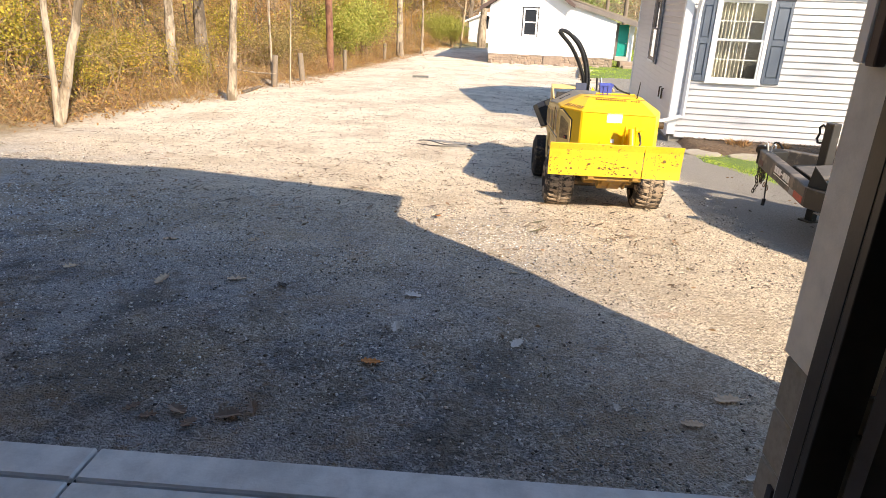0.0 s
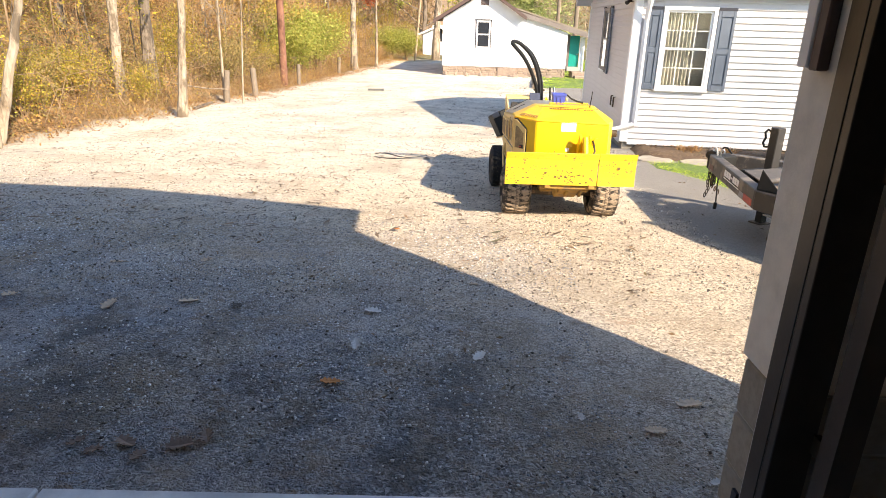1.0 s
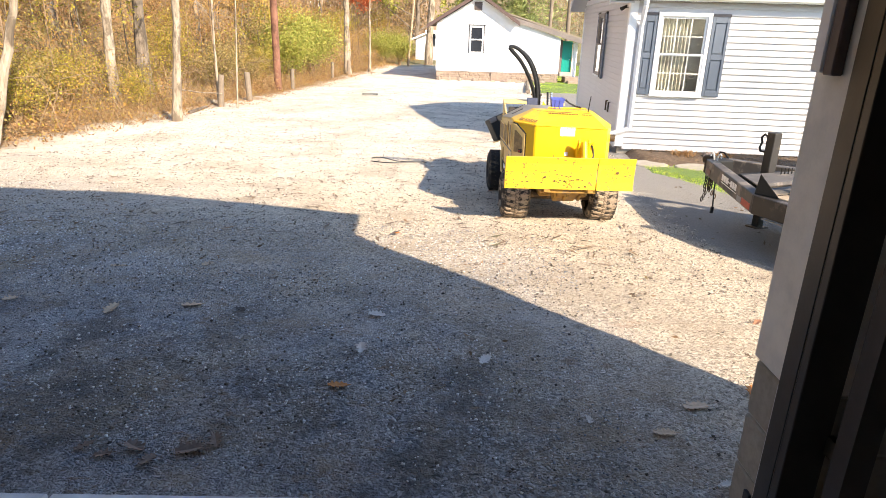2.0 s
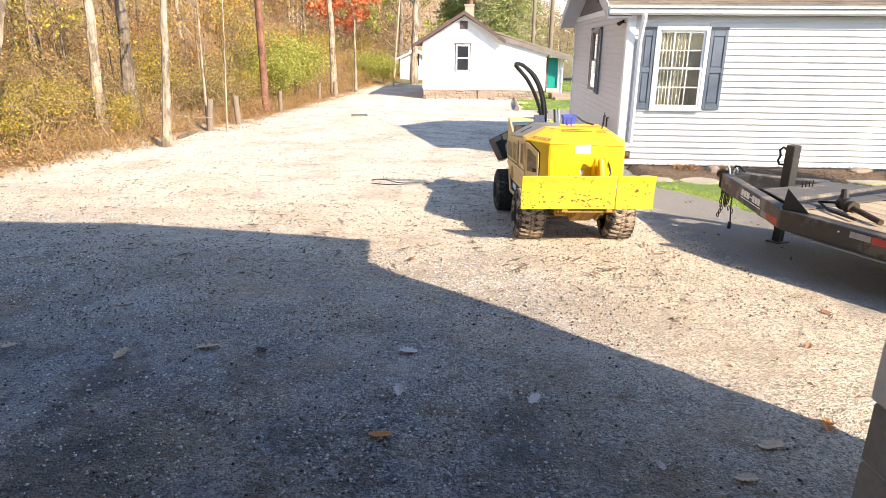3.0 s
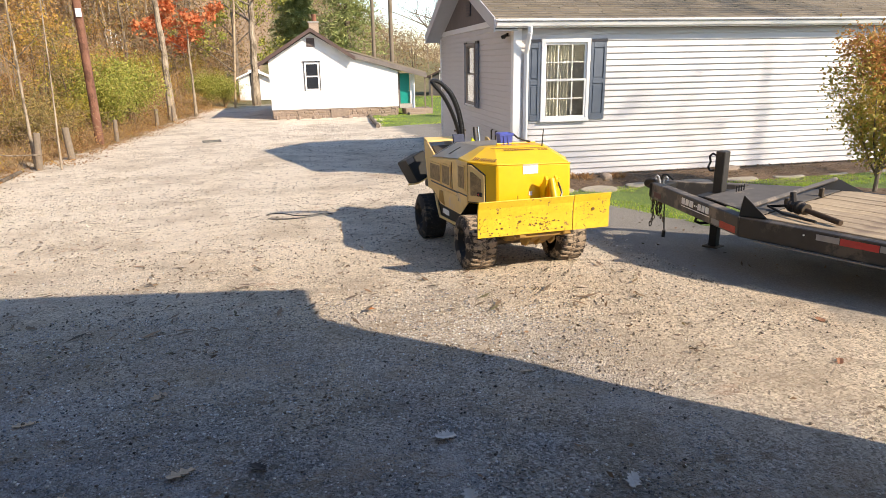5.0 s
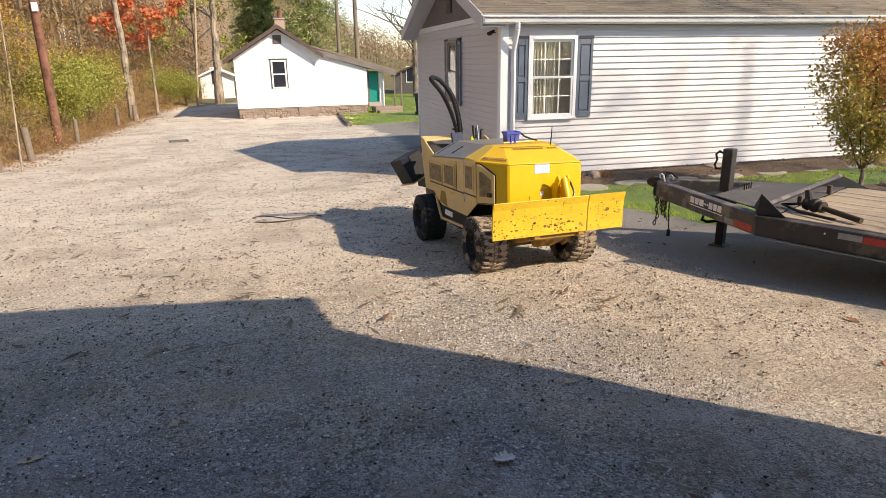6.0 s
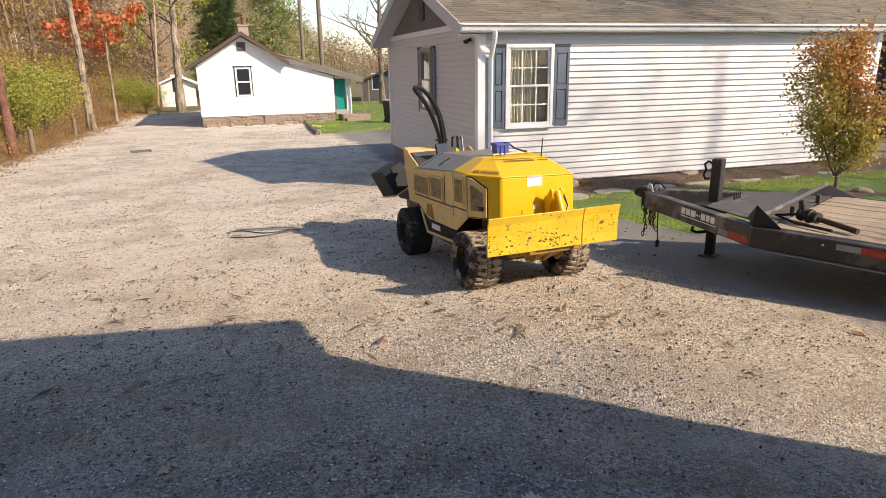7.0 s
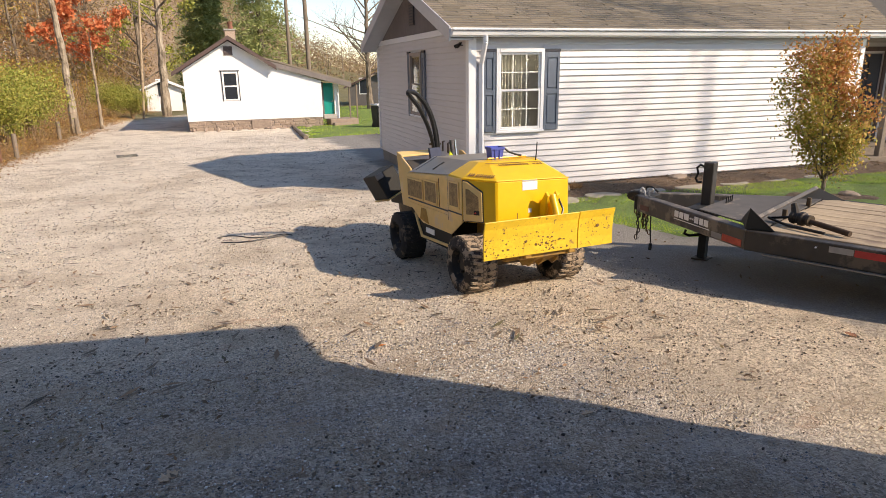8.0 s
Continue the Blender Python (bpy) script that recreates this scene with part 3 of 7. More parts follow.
patch("lawn", FRONT_LAWN, TURF, 0.03, "short green lawn before the house bed", "lawn")
patch("lawn", BACK_LAWN, TURF, 0.04, "sunlit green lawn beside the small white house", "lawn", seed=2)
patch("flower_bed", [(3.4, 9.5), (4.6, 9.65), (7.0, 9.5), (11.6, 9.5), (11.6, 10.75), (3.1, 10.75), (3.1, 10.0)], MULCH, 0.10, "dark leaf-strewn mulch bed along the house", "flower bed", seed=3)
patch("mulch_ring", [(7.4 + 0.75 * math.cos(a * 0.6283), 7.88 + 0.6 * math.sin(a * 0.6283)) for a in range(10)], MULCH, 0.05, "dark mulch ring round the sapling", "mulch", seed=4)


def inside(x, y, poly):
    hit = np.zeros(len(x), bool)
    for i, (x0, y0) in enumerate(poly):
        x1, y1 = poly[i - 1]
        hit ^= ((y0 > y) != (y1 > y)) & (x < (x1 - x0) * (y - y0) / (y1 - y0 + 1e-12) + x0)
    return hit


def grass(outline, n, height, width, seed, clear=()):
    rng = np.random.default_rng(seed)
    o = np.array(outline)
    p = rng.uniform(o.min(0), o.max(0), (n, 2))
    ok = inside(p[:, 0], p[:, 1], outline)
    for cx, cy, r in clear:
        ok &= np.hypot(p[:, 0] - cx, p[:, 1] - cy) > r
    p = p[ok]
    b = np.stack([p[:, 0], p[:, 1], lay(p[:, 0], p[:, 1]) + 0.015], 1)
    v, f = tri_blades(b, height, width, rng)
    tagged(new("grass", mesh_np("grass", v, f, L_GRASS)), "short green mown grass blades", "grass", kind="stuff")


grass(FRONT_LAWN, 70000, 0.026, 0.007, 5, [(7.4, 7.88, 0.7)])
grass(BACK_LAWN, 45000, 0.055, 0.025, 6)


def paver(x, y, w, d, turn):
    rng = random.Random(int(x * 100))
    g = Geo()
    k = 11
    poly = [(w / 2 * math.cos(6.283 * i / k) * rng.uniform(0.88, 1.1), d / 2 * math.sin(6.283 * i / k) * rng.uniform(0.88, 1.1)) for i in range(k)]
    g.prism(poly, -0.03, 0.03, "z")
    ob = part("paving_stone", g, PAVER, bevel=0.012)
    ob.matrix_world = pose(x, y, lay_z(x, y) + 0.005, 0, 0, turn)
    tagged(ob, "flat tan stepping stone set in the lawn edge", "paving stone", "stepping stones by the bed")


for _x, _y, _w, _d, _t in ((3.30, 9.52, 0.52, 0.5, -8), (3.97, 9.42, 0.62, 0.48, 8), (4.75, 9.55, 0.6, 0.42, -6), (5.6, 9.6, 0.65, 0.4, 10), (6.5, 9.68, 0.6, 0.42, 0), (7.35, 9.68, 0.6, 0.4, 6), (8.2, 9.75, 0.62, 0.42, -5), (9.2, 9.7, 0.6, 0.4, 4)):
    paver(_x, _y, _w, _d, _t)

# ---- the garage that the camera stands in ----
GARAGE = pose(1.9, 1.57, 0.18, 0, 0, 5.9)


def garage():
    g = thing("garage", GARAGE, "beige concrete-block garage with its wide door open", "garage", kind="structure")
    # slab with saw cuts
    def slab(x0, x1, y0, y1):
        part("slab", Geo().box(x0, x1, y0, y1, -0.15, 0.012), SLAB, g, bevel=0.008)
    cut = 0.006
    for y0, y1 in ((-0.17 + cut, 0.0), (-3.2, -0.17 - cut), (-7.0, -3.2 - 2 * cut)):
        for x0, x1 in ((-6.0, -2.37 - cut), (-2.37 + cut, 1.10)):
            slab(x0, x1, y0, y1)
    part("slab_joint", Geo().box(-6.0, 1.10, -7.0, -0.01, -0.16, -0.012), DARK, g)
    # block pier right of the door
    for row, (z0, z1) in enumerate(((0.012, 0.168), (0.176, 0.36), (0.368, 0.558))):
        spans = ((0.0, 0.395), (0.405, 0.8), (0.81, 1.10)) if row % 2 else ((0.0, 0.19), (0.2, 0.595), (0.605, 1.10))
        for a, b in spans:
            part("block", Geo().box(a if a else -0.026, b, -0.2, 0.034, z0, z1), BLOCK, g, bevel=0.006)
    part("mortar", Geo().box(-0.018, 1.094, -0.194, 0.026, 0.0, 0.562), MORTAR, g)
    part("wall", Geo().box(-0.036, 1.10, -0.2, 0.046, 0.563, 2.77), PARGE, g, "beige parged block wall", bevel=0.012)
    part("wall", Geo().box(-6.0, -5.2, -0.2, 0.0, 0.012, 2.9), PARGE, g)
    part("header", Geo().box(-5.2, 0.004, -0.2, 0.0, 2.55, 2.9), PARGE, g)
    part("wall", Geo().box(0.9, 1.10, -7.0, -0.201, 0.012, 2.77), BLOCK, g)
    part("wall", Geo().box(-6.0, -5.8, -7.0, -0.2, 0.012, 2.9), BLOCK, g)
    part("wall", Geo().box(-5.8, 0.9, -7.0, -6.8, 0.012, 2.9), BLOCK, g)
    part("ceiling", Geo().box(-5.8, 0.9, -6.8, -0.2, 2.74, 2.77), ROOM, g)
    # roof: hipped at the end, eave well out over the door
    rf = Geo()
    rf.add([(1.11, 0.72, 2.775), (-0.9, 0.72, 3.36), (-6.4, 0.72, 3.36), (1.11, -7.4, 2.775), (-0.9, -7.4, 3.36), (-6.4, -7.4, 3.36),
            (1.11, 0.72, 2.81), (-0.9, 0.72, 3.42), (-6.4, 0.72, 3.42), (1.11, -7.4, 2.81), (-0.9, -7.4, 3.42), (-6.4, -7.4, 3.42)],
           [(0, 1, 4, 3), (1, 2, 5, 4), (6, 9, 10, 7), (7, 10, 11, 8), (0, 6, 7, 1), (1, 7, 8, 2), (3, 4, 10, 9), (4, 5, 11, 10), (0, 3, 9, 6), (2, 8, 11, 5)])
    part("roof", rf, BROWN_TRIM, g)
    part("gable_infill", Geo().add([(1.10, 0.0, 2.772), (-0.9, 0.0, 2.772), (-6.0, 0.0, 2.772), (-6.0, 0.0, 3.36), (-0.9, 0.0, 3.36), (1.10, -0.1, 2.772), (-0.9, -0.1, 2.772), (-6.0, -0.1, 2.772), (-6.0, -0.1, 3.36), (-0.9, -0.1, 3.36)],
         [(0, 1, 4), (1, 2, 3, 4), (5, 9, 6), (6, 9, 8, 7), (0, 4, 9, 5), (4, 3, 8, 9), (2, 7, 8, 3)]), PARGE, g)
    # steel door track inside the pier, with its angle and roller lip
    part("track_angle", Geo().box(-0.039, 0.08, -0.235, -0.201, 0.02, 2.7).box(-0.041, -0.0365, -0.200, -0.127, 0.02, 2.7), DARK_ANGLE, g, "dark steel angle of the overhead door", bevel=0.003)
    part("angle_edge", Geo().box(-0.0395, -0.0265, -0.130, -0.1245, 0.02, 0.5625), SOFFIT, g)
    t = Geo().prism([(0.02, -0.40), (0.09, -0.40), (0.09, -0.392), (0.028, -0.392), (0.028, -0.345), (0.09, -0.345), (0.09, -0.337), (0.02, -0.337)], 0.03, 2.6, "z")
    part("door_track", t, DARK_ANGLE, g, "dark steel overhead door track")
    for z in (0.4, 1.2, 2.0):
        part("track_bracket", Geo().box(0.07, 0.09, -0.345, -0.232, z, z + 0.06), GREASY, g)
    # pale timber stop on the reveal
    part("door_stop", Geo().box(-0.073, -0.0365, -0.045, 0.005, 1.46, 2.5), TRIM, g, "pale weathered timber stop", bevel=0.004)
    part("door_stop", Geo().box(-0.068, -0.0365, -0.09, -0.046, 1.455, 2.5), BROWN_TRIM, g, "dark timber stop", bevel=0.004)
    part("conduit", Geo().box(-0.037, -0.0265, -0.10, -0.07, 0.02, 0.13), DARK, g)


garage()

# ---- the grey-white house ----
HX0, HX1, HY0, HY1, HB, HT = 2.96, 10.96, 10.6, 16.75, -0.11, 2.2
RIDGE_Y, RIDGE_Z = 13.67, 3.46


def siding(parent, length, along, z0, z1, course=0.0972, holes=()):
    """Lapped courses on a wall whose outward side is -y (local), split round the openings."""
    cache = {}
    n = int((z1 - z0) / course)
    for i in range(n):
        z = z0 + i * course
        runs = [(0.0, length)]
        for a, b, c, d in holes:
            if z + course * 0.6 > c and z + course * 0.4 < d:
                runs = [r for x0, x1 in runs for r in ((x0, min(x1, a)), (max(x0, b), x1)) if r[1] - r[0] > 0.02]
        for x0, x1 in runs:
            key = (round(x0, 3), round(x1, 3))
            if key not in cache:
                g = Geo().prism([(0.0, 0.0), (-0.003, 0.0), (-0.003, 0.014), (-0.027, 0.014), (-0.028, 0.020), (-0.005, course), (0.0, course)], x0, x1, "x")
                cache[key] = g.mesh("siding_board", VINYL)
            ob = new("siding_board", cache[key])
            ob.parent = parent
            ob.matrix_local = along @ pose(0, 0, z)


def sash_window(parent, m, w, h, curtains, label, cross=True, back=None, frame_mat=None):
    """A double-hung window, outward side -y, base at the middle of its sill: frame, sashes, bars, panes, curtains."""
    win = new("window")
    win.parent = parent
    win.matrix_local = m
    tagged(win, label)
    t = 0.058
    fr = Geo().box(-w / 2, -w / 2 + t, -0.05, 0.03, 0, h).box(w / 2 - t, w / 2, -0.05, 0.03, 0, h)
    fr.box(-w / 2 + t, w / 2 - t, -0.05, 0.03, h - t, h).box(-w / 2 + t, w / 2 - t, -0.05, 0.03, 0, t)
    part("window_frame", fr, frame_mat or TRIM, win, bevel=0.004)
    part("window_sill", Geo().box(-w / 2 - 0.01, w / 2 + 0.01, -0.066, -0.052, -0.005, 0.03), TRIM, win, bevel=0.005)
    iw = w / 2 - t
    mid = h / 2
    for k, (a, b, y) in enumerate(((mid - 0.01, h - t, 0.0), (t, mid + 0.03, -0.022))):
        s = 0.032
        sash = Geo().box(-iw, -iw + s, y - 0.018, y, a, b).box(iw - s, iw, y - 0.018, y, a, b).box(-iw + s, iw - s, y - 0.018, y, b - s, b).box(-iw + s, iw - s, y - 0.018, y, a, a + s)
        part("sash", sash, frame_mat or TRIM, win, bevel=0.003)
        if cross:
            for j in (1, 2):
                x = -iw + 2 * iw * j / 3
                part("muntin", Geo().box(x - 0.008, x + 0.008, y - 0.008, y - 0.0005, a + s, b - s), TRIM, win)
            z = (a + b) / 2
            part("muntin", Geo().box(-iw + s, iw - s, y - 0.009, y - 0.001, z - 0.008, z + 0.008), TRIM, win)
        pn = part("pane", Geo().box(-iw + s, iw - s, y - 0.014, y - 0.010, a + s, b - s), GLASS, win)
        pn.visible_shadow = False
    rng = random.Random(4)
    if curtains:
        for x0, x1 in ((-iw, iw * 0.30),):
            g, k = Geo(), 46
            ys = [0.11 + 0.022 * math.sin(i * 1.15) + rng.uniform(-0.006, 0.006) for i in range(k)]
            xs = [x0 + (x1 - x0) * i / (k - 1) for i in range(k)]
            pts = [(x, y, z) for z in (0.02, h) for x, y in zip(xs, ys)]
            g.add(pts, [(i, i + 1, k + i + 1, k + i) for i in range(k - 1)])
            part("curtain", g, CURTAIN, win, "cream gathered curtain")
    # added backing; its grey in the front window stands in for reflections
    part("pane_backing", Geo().box(-w / 2 - 0.2, w / 2 + 0.2, 0.24, 0.28, -0.3, h + 0.3), back or ROOM, win, "backing panel added behind the panes")
    return win


def shutter(parent, m, w, h, label="slate-blue panelled shutter"):
    s = part("shutter", Geo().box(-w / 2, -w / 2 + 0.045, -0.03, 0, 0, h).box(w / 2 - 0.045, w / 2, -0.03, 0, 0, h).box(-w / 2 + 0.045, w / 2 - 0.045, -0.03, 0, 0, 0.09)
             .box(-w / 2 + 0.045, w / 2 - 0.045, -0.03, 0, h - 0.09, h).box(-w / 2 + 0.045, w / 2 - 0.045, -0.03, 0, h * 0.5 - 0.04, h * 0.5 + 0.04), SHUTTER, parent, label, bevel=0.004, at=m)
    for z0, z1 in ((0.1, h * 0.5 - 0.05), (h * 0.5 + 0.05, h - 0.1)):
        g = Geo().box(-w / 2 + 0.045, w / 2 - 0.045, -0.012, -0.001, z0 - 0.01, z1 + 0.01)
        g.prism([(-w / 2 + 0.06, z0 + 0.01), (w / 2 - 0.06, z0 + 0.01), (w / 2 - 0.06, z1 - 0.01), (-w / 2 + 0.06, z1 - 0.01)], -0.024, -0.011, "y")
        part("shutter_panel", g, SHUTTER, s, bevel=0.004)
    part("shutter_cap", Geo().box(-w / 2 - 0.004, w / 2 + 0.004, -0.034, -0.001, h + 0.001, h + 0.045), DARK, s, "dark cap")
    return s


def house():
    h = thing("house", pose(HX0, HY0, HB), "single-storey grey-white sided house with brown shingle roof", "house")
    L, D, T = HX1 - HX0, HY1 - HY0, HT - HB
    LR = L + 4.4
    # windows: front (x from the corner), gable end (y from the corner)
    fw = (0.42, 1.24, 0.85, 2.13)
    gw = (2.42, 3.16, 0.95, 2.15)
    # walls with real openings
    w = Geo()
    for x0, x1, z0, z1 in ((0.1, fw[0], 0, T), (fw[1], L, 0, T), (fw[0], fw[1], 0, fw[2]), (fw[0], fw[1], fw[3], T)):
        w.box(x0, x1, 0.0, 0.12, z0, z1)
    front = part("front_wall", w, VINYL, h, "white lapped vinyl siding in full sun")
    siding(front, L - 0.1, pose(0.1, 0, 0), -0.052, T, holes=((fw[0] - 0.1 + 0.0, fw[1] - 0.1, fw[2], fw[3]),))
    w = Geo()
    for y0, y1, z0, z1 in ((0.1, gw[0], 0, T + 0.13), (gw[1], D, 0, T + 0.13), (gw[0], gw[1], 0, gw[2]), (gw[0], gw[1], gw[3], T + 0.13)):
        w.box(0.0, 0.12, y0, y1, z0, z1)
    gable = part("gable_wall", w, VINYL, h, "grey-white lapped siding in shade")
    siding(gable, D - 0.1, pose(0, D, 0, 0, 0, -90), -0.052, T + 0.1, holes=((D - gw[1], D - gw[0], gw[2], gw[3]),))
    part("rear_wall", Geo().box(0.12, L, D - 0.12, D, 0, T), VINYL, h)
    part("end_wall", Geo().box(L - 0.12, L, 0.12, D - 0.12, 0, T), VINYL, h)
    part("foundation", Geo().box(0.03, L - 0.03, 0.03, D - 0.03, -0.6, 0.0), BLOCK, h, "dark block foundation")
    part("corner_post", Geo().box(-0.03, 0.10, -0.03, 0.0, 0, T).box(-0.03, 0.0, 0.0, 0.10, 0, T + 0.15), TRIM, h, "white corner trim", bevel=0.004)
    part("corner_post", Geo().box(-0.03, 0.0, D - 0.08, D + 0.03, 0, T + 0.15), TRIM, h, bevel=0.004)
    part("corner_post", Geo().box(L - 0.08, L + 0.03, -0.03, 0.0, 0, T), TRIM, h, bevel=0.004)
    sash_window(h, pose((fw[0] + fw[1]) / 2, -0.02, fw[2]), fw[1] - fw[0], fw[3] - fw[2], True, "white double-hung window with grid bars and cream curtains")
    sash_window(h, pose(-0.02, (gw[0] + gw[1]) / 2, gw[2], 0, 0, -90), gw[1] - gw[0], gw[3] - gw[2], False, "taupe double-hung window on the shaded gable end", cross=False, back=TAUPE, frame_mat=TANNED_TRIM)
    shutter(h, pose(fw[0] - 0.115, -0.025, fw[2] + 0.02), 0.21, 1.21)
    shutter(h, pose(fw[1] + 0.145, -0.025, fw[2] + 0.02), 0.27, 1.21)
    shutter(h, pose(-0.025, gw[0] - 0.12, gw[2] - 0.02, 0, 0, -90), 0.18, 1.2, "dark slate shutter")
    shutter(h, pose(-0.025, gw[1] + 0.12, gw[2] - 0.02, 0, 0, -90), 0.18, 1.2, "dark slate shutter")
    # gable triangle, frieze, vent
    rz = RIDGE_Z - HB
    ry = RIDGE_Y - HY0
    ez = T + 0.13
    part("gable_board", Geo().prism([(0.02, ez), (D - 0.02, ez), (ry, rz - 0.14)], -0.012, 0.1, "x"), TAUPE, h, "dark taupe gable board")
    part("frieze_board", Geo().box(-0.04, 0.0, -0.02, D + 0.02, ez - 0.06, ez + 0.04), TRIM, h, bevel=0.004)
    v = part("gable_vent", Geo().box(-0.035, -0.012, ry - 0.16, ry + 0.16, ez + 0.22, ez + 0.72), DARK, h)
    for i in range(9):
        part("vent_slat", Geo().box(-0.05, -0.034, ry - 0.15, ry + 0.15, ez + 0.24 + i * 0.052, ez + 0.262 + i * 0.052), TAUPE, v)
    # roof: decks, rakes, fascia, gutter
    ov, ey = 0.36, 0.16
    for y_eave in (-ey, D + ey):
        g = Geo()
        z_e = ez - 0.02
        g.add([(-ov, y_eave, z_e), (LR + ov, y_eave, z_e), (LR + ov, ry, rz), (-ov, ry, rz), (-ov, y_eave, z_e - 0.05), (LR + ov, y_eave, z_e - 0.05), (LR + ov, ry, rz - 0.05), (-ov, ry, rz - 0.05)],
              [(0, 1, 2, 3), (7, 6, 5, 4), (0, 4, 5, 1), (1, 5, 6, 2), (2, 6, 7, 3), (3, 7, 4, 0)])
        deck = part("roof", g, SHINGLE, h, "brown-grey asphalt shingle roof")
        rk = Geo().add([(-ov - 0.02, y_eave, z_e - 0.19), (-ov - 0.02, ry, rz - 0.19), (-ov - 0.02, ry, rz + 0.02), (-ov - 0.02, y_eave, z_e + 0.02),
                        (-ov + 0.0, y_eave, z_e - 0.19), (-ov + 0.0, ry, rz - 0.19), (-ov + 0.0, ry, rz + 0.02), (-ov + 0.0, y_eave, z_e + 0.02)],
                       [(0, 1, 2, 3), (7, 6, 5, 4), (0, 4, 5, 1), (1, 5, 6, 2), (2, 6, 7, 3), (3, 7, 4, 0)])
        part("rake_board", rk, SOFFIT, h, "pale rake board")
        sf = Geo().add([(-ov, y_eave, z_e - 0.17), (-ov, ry, rz - 0.17), (0.0, ry, rz - 0.17), (0.0, y_eave, z_e - 0.17), (-ov, y_eave, z_e - 0.15), (-ov, ry, rz - 0.15), (0.0, ry, rz - 0.15), (0.0, y_eave, z_e - 0.15)],
                       [(0, 1, 2, 3), (7, 6, 5, 4), (0, 4, 5, 1), (1, 5, 6, 2), (2, 6, 7, 3), (3, 7, 4, 0)])
        part("rake_soffit", sf, SOFFIT, h)
        rng = random.Random(7)
        n = int(math.hypot(ry - y_eave, rz - z_e) / 0.125)
        s = Geo()
        for i in range(n):
            u0, u1 = i / n, (i + 1.25) / n
            x = -ov + rng.uniform(-0.15, 0)
            while x < LR + ov:
                w_ = rng.choice((0.22, 0.28, 0.33, 0.40))
                a, b = max(x, -ov), min(x + w_ - 0.004, LR + ov)
                lift = rng.uniform(0.020, 0.034)
                if b > a:
                    um = u0 + (u1 - u0) * rng.uniform(0.44, 0.56)
                    (y0, z0), (ym, zm), (y1, z1) = ((y_eave + (ry - y_eave) * q, z_e + (rz - z_e) * q) for q in (u0, um, min(u1, 1)))
                    lm = (lift + 0.003) / 2
                    s.cur = 0
                    s.add([(a, y0, z0 + lift), (b, y0, z0 + lift), (b, ym, zm + lm), (a, ym, zm + lm), (a, y0, z0), (b, y0, z0)], [(0, 1, 2, 3), (4, 5, 1, 0)])
                    s.cur = 1
                    s.add([(a, ym, zm + lm), (b, ym, zm + lm), (b, y1, z1 + 0.003), (a, y1, z1 + 0.003)], [(0, 1, 2, 3)])
                x += w_
        me = s.mesh("shingles", [SHINGLE, SHINGLE_BAND])
        sh = new("shingles", me)
        sh.parent = deck
        sh["kind"] = "stuff"
    part("ridge_cap", Geo().tube([(-ov, ry, rz + 0.0), (LR + ov, ry, rz + 0.0)], 0.05, 8), SHINGLE, h)
    # soffit takes the dark gable colour to paint in the eave's shadow band
    part("soffit", Geo().box(-ov, LR + ov, -ey, 0.0, T - 0.02, T), TAUPE, h, "soffit darkened to taupe for the eave shade")
    part("fascia", Geo().box(-ov, LR + ov, -ey - 0.02, -ey, T - 0.02, ez - 0.02), TRIM, h)
    gut = Geo().prism([(-ey - 0.021, ez - 0.035), (-ey - 0.115, ez - 0.035), (-ey - 0.115, ez - 0.055), (-ey - 0.105, ez - 0.075), (-ey - 0.095, ez - 0.10), (-ey - 0.085, ez - 0.125), (-ey - 0.021, ez - 0.125)], -ov, LR + ov, "x")
    part("gutter", gut, TRIM, h, "white aluminium gutter")
    part("gutter_seam", Geo().box(-ov, LR + ov, -ey - 0.119, -ey - 0.1145, ez - 0.066, ez - 0.054), DARK, h)
    part("gutter_lip", Geo().box(-ov, LR + ov, -ey - 0.122, -ey - 0.112, ez - 0.045, ez - 0.022), TRIM, h)
    ds = Geo()
    for (ax, ay, az), (bx, by, bz) in (((0.17, -ey - 0.07, ez - 0.13), (0.17, -ey - 0.07, ez - 0.22)), ((0.17, -ey - 0.07, ez - 0.22), (0.17, -0.07, ez - 0.52)), ((0.17, -0.07, ez - 0.52), (0.17, -0.07, 0.30)), ((0.17, -0.07, 0.30), (-0.20, -0.10, 0.19))):
        ds.tube([(ax, ay, az), (bx, by, bz)], 0.042, 4)
    part("downspout", ds, TRIM, h, "white downspout", bevel=0.006)
    part("flood_light", Geo().box(-0.05, 0.0, 0.285, 0.335, T - 0.125, T - 0.075).tube([(-0.05, 0.29, T - 0.10), (-0.11, 0.25, T - 0.14)], [0.018, 0.03], 10).tube([(-0.05, 0.33, T - 0.10), (-0.11, 0.37, T - 0.14)], [0.018, 0.03], 10), BLACK, h, "small black twin floodlight")
    # low vents on the gable
    for y in (0.92, 1.2):
        part("wall_pipe", Geo().tube([(-0.02, y, 0.62), (-0.05, y, 0.62), (-0.05, y, 0.45)], 0.015, 6), GREASY, h)
    # covered entry past the white corner, deep in the roof's shade
    part("entry_wall", Geo().box(L, L + 0.12, 0.12, 1.9, 0, T), VINYL, h)
    part("entry_wall", Geo().box(L + 0.12, L + 1.95, 1.8, 1.9, 0, T).box(L + 2.9, L + 4.3, 1.8, 1.9, 0, T).box(L + 1.95, L + 2.9, 1.8, 1.9, 2.05, T), VINYL, h)
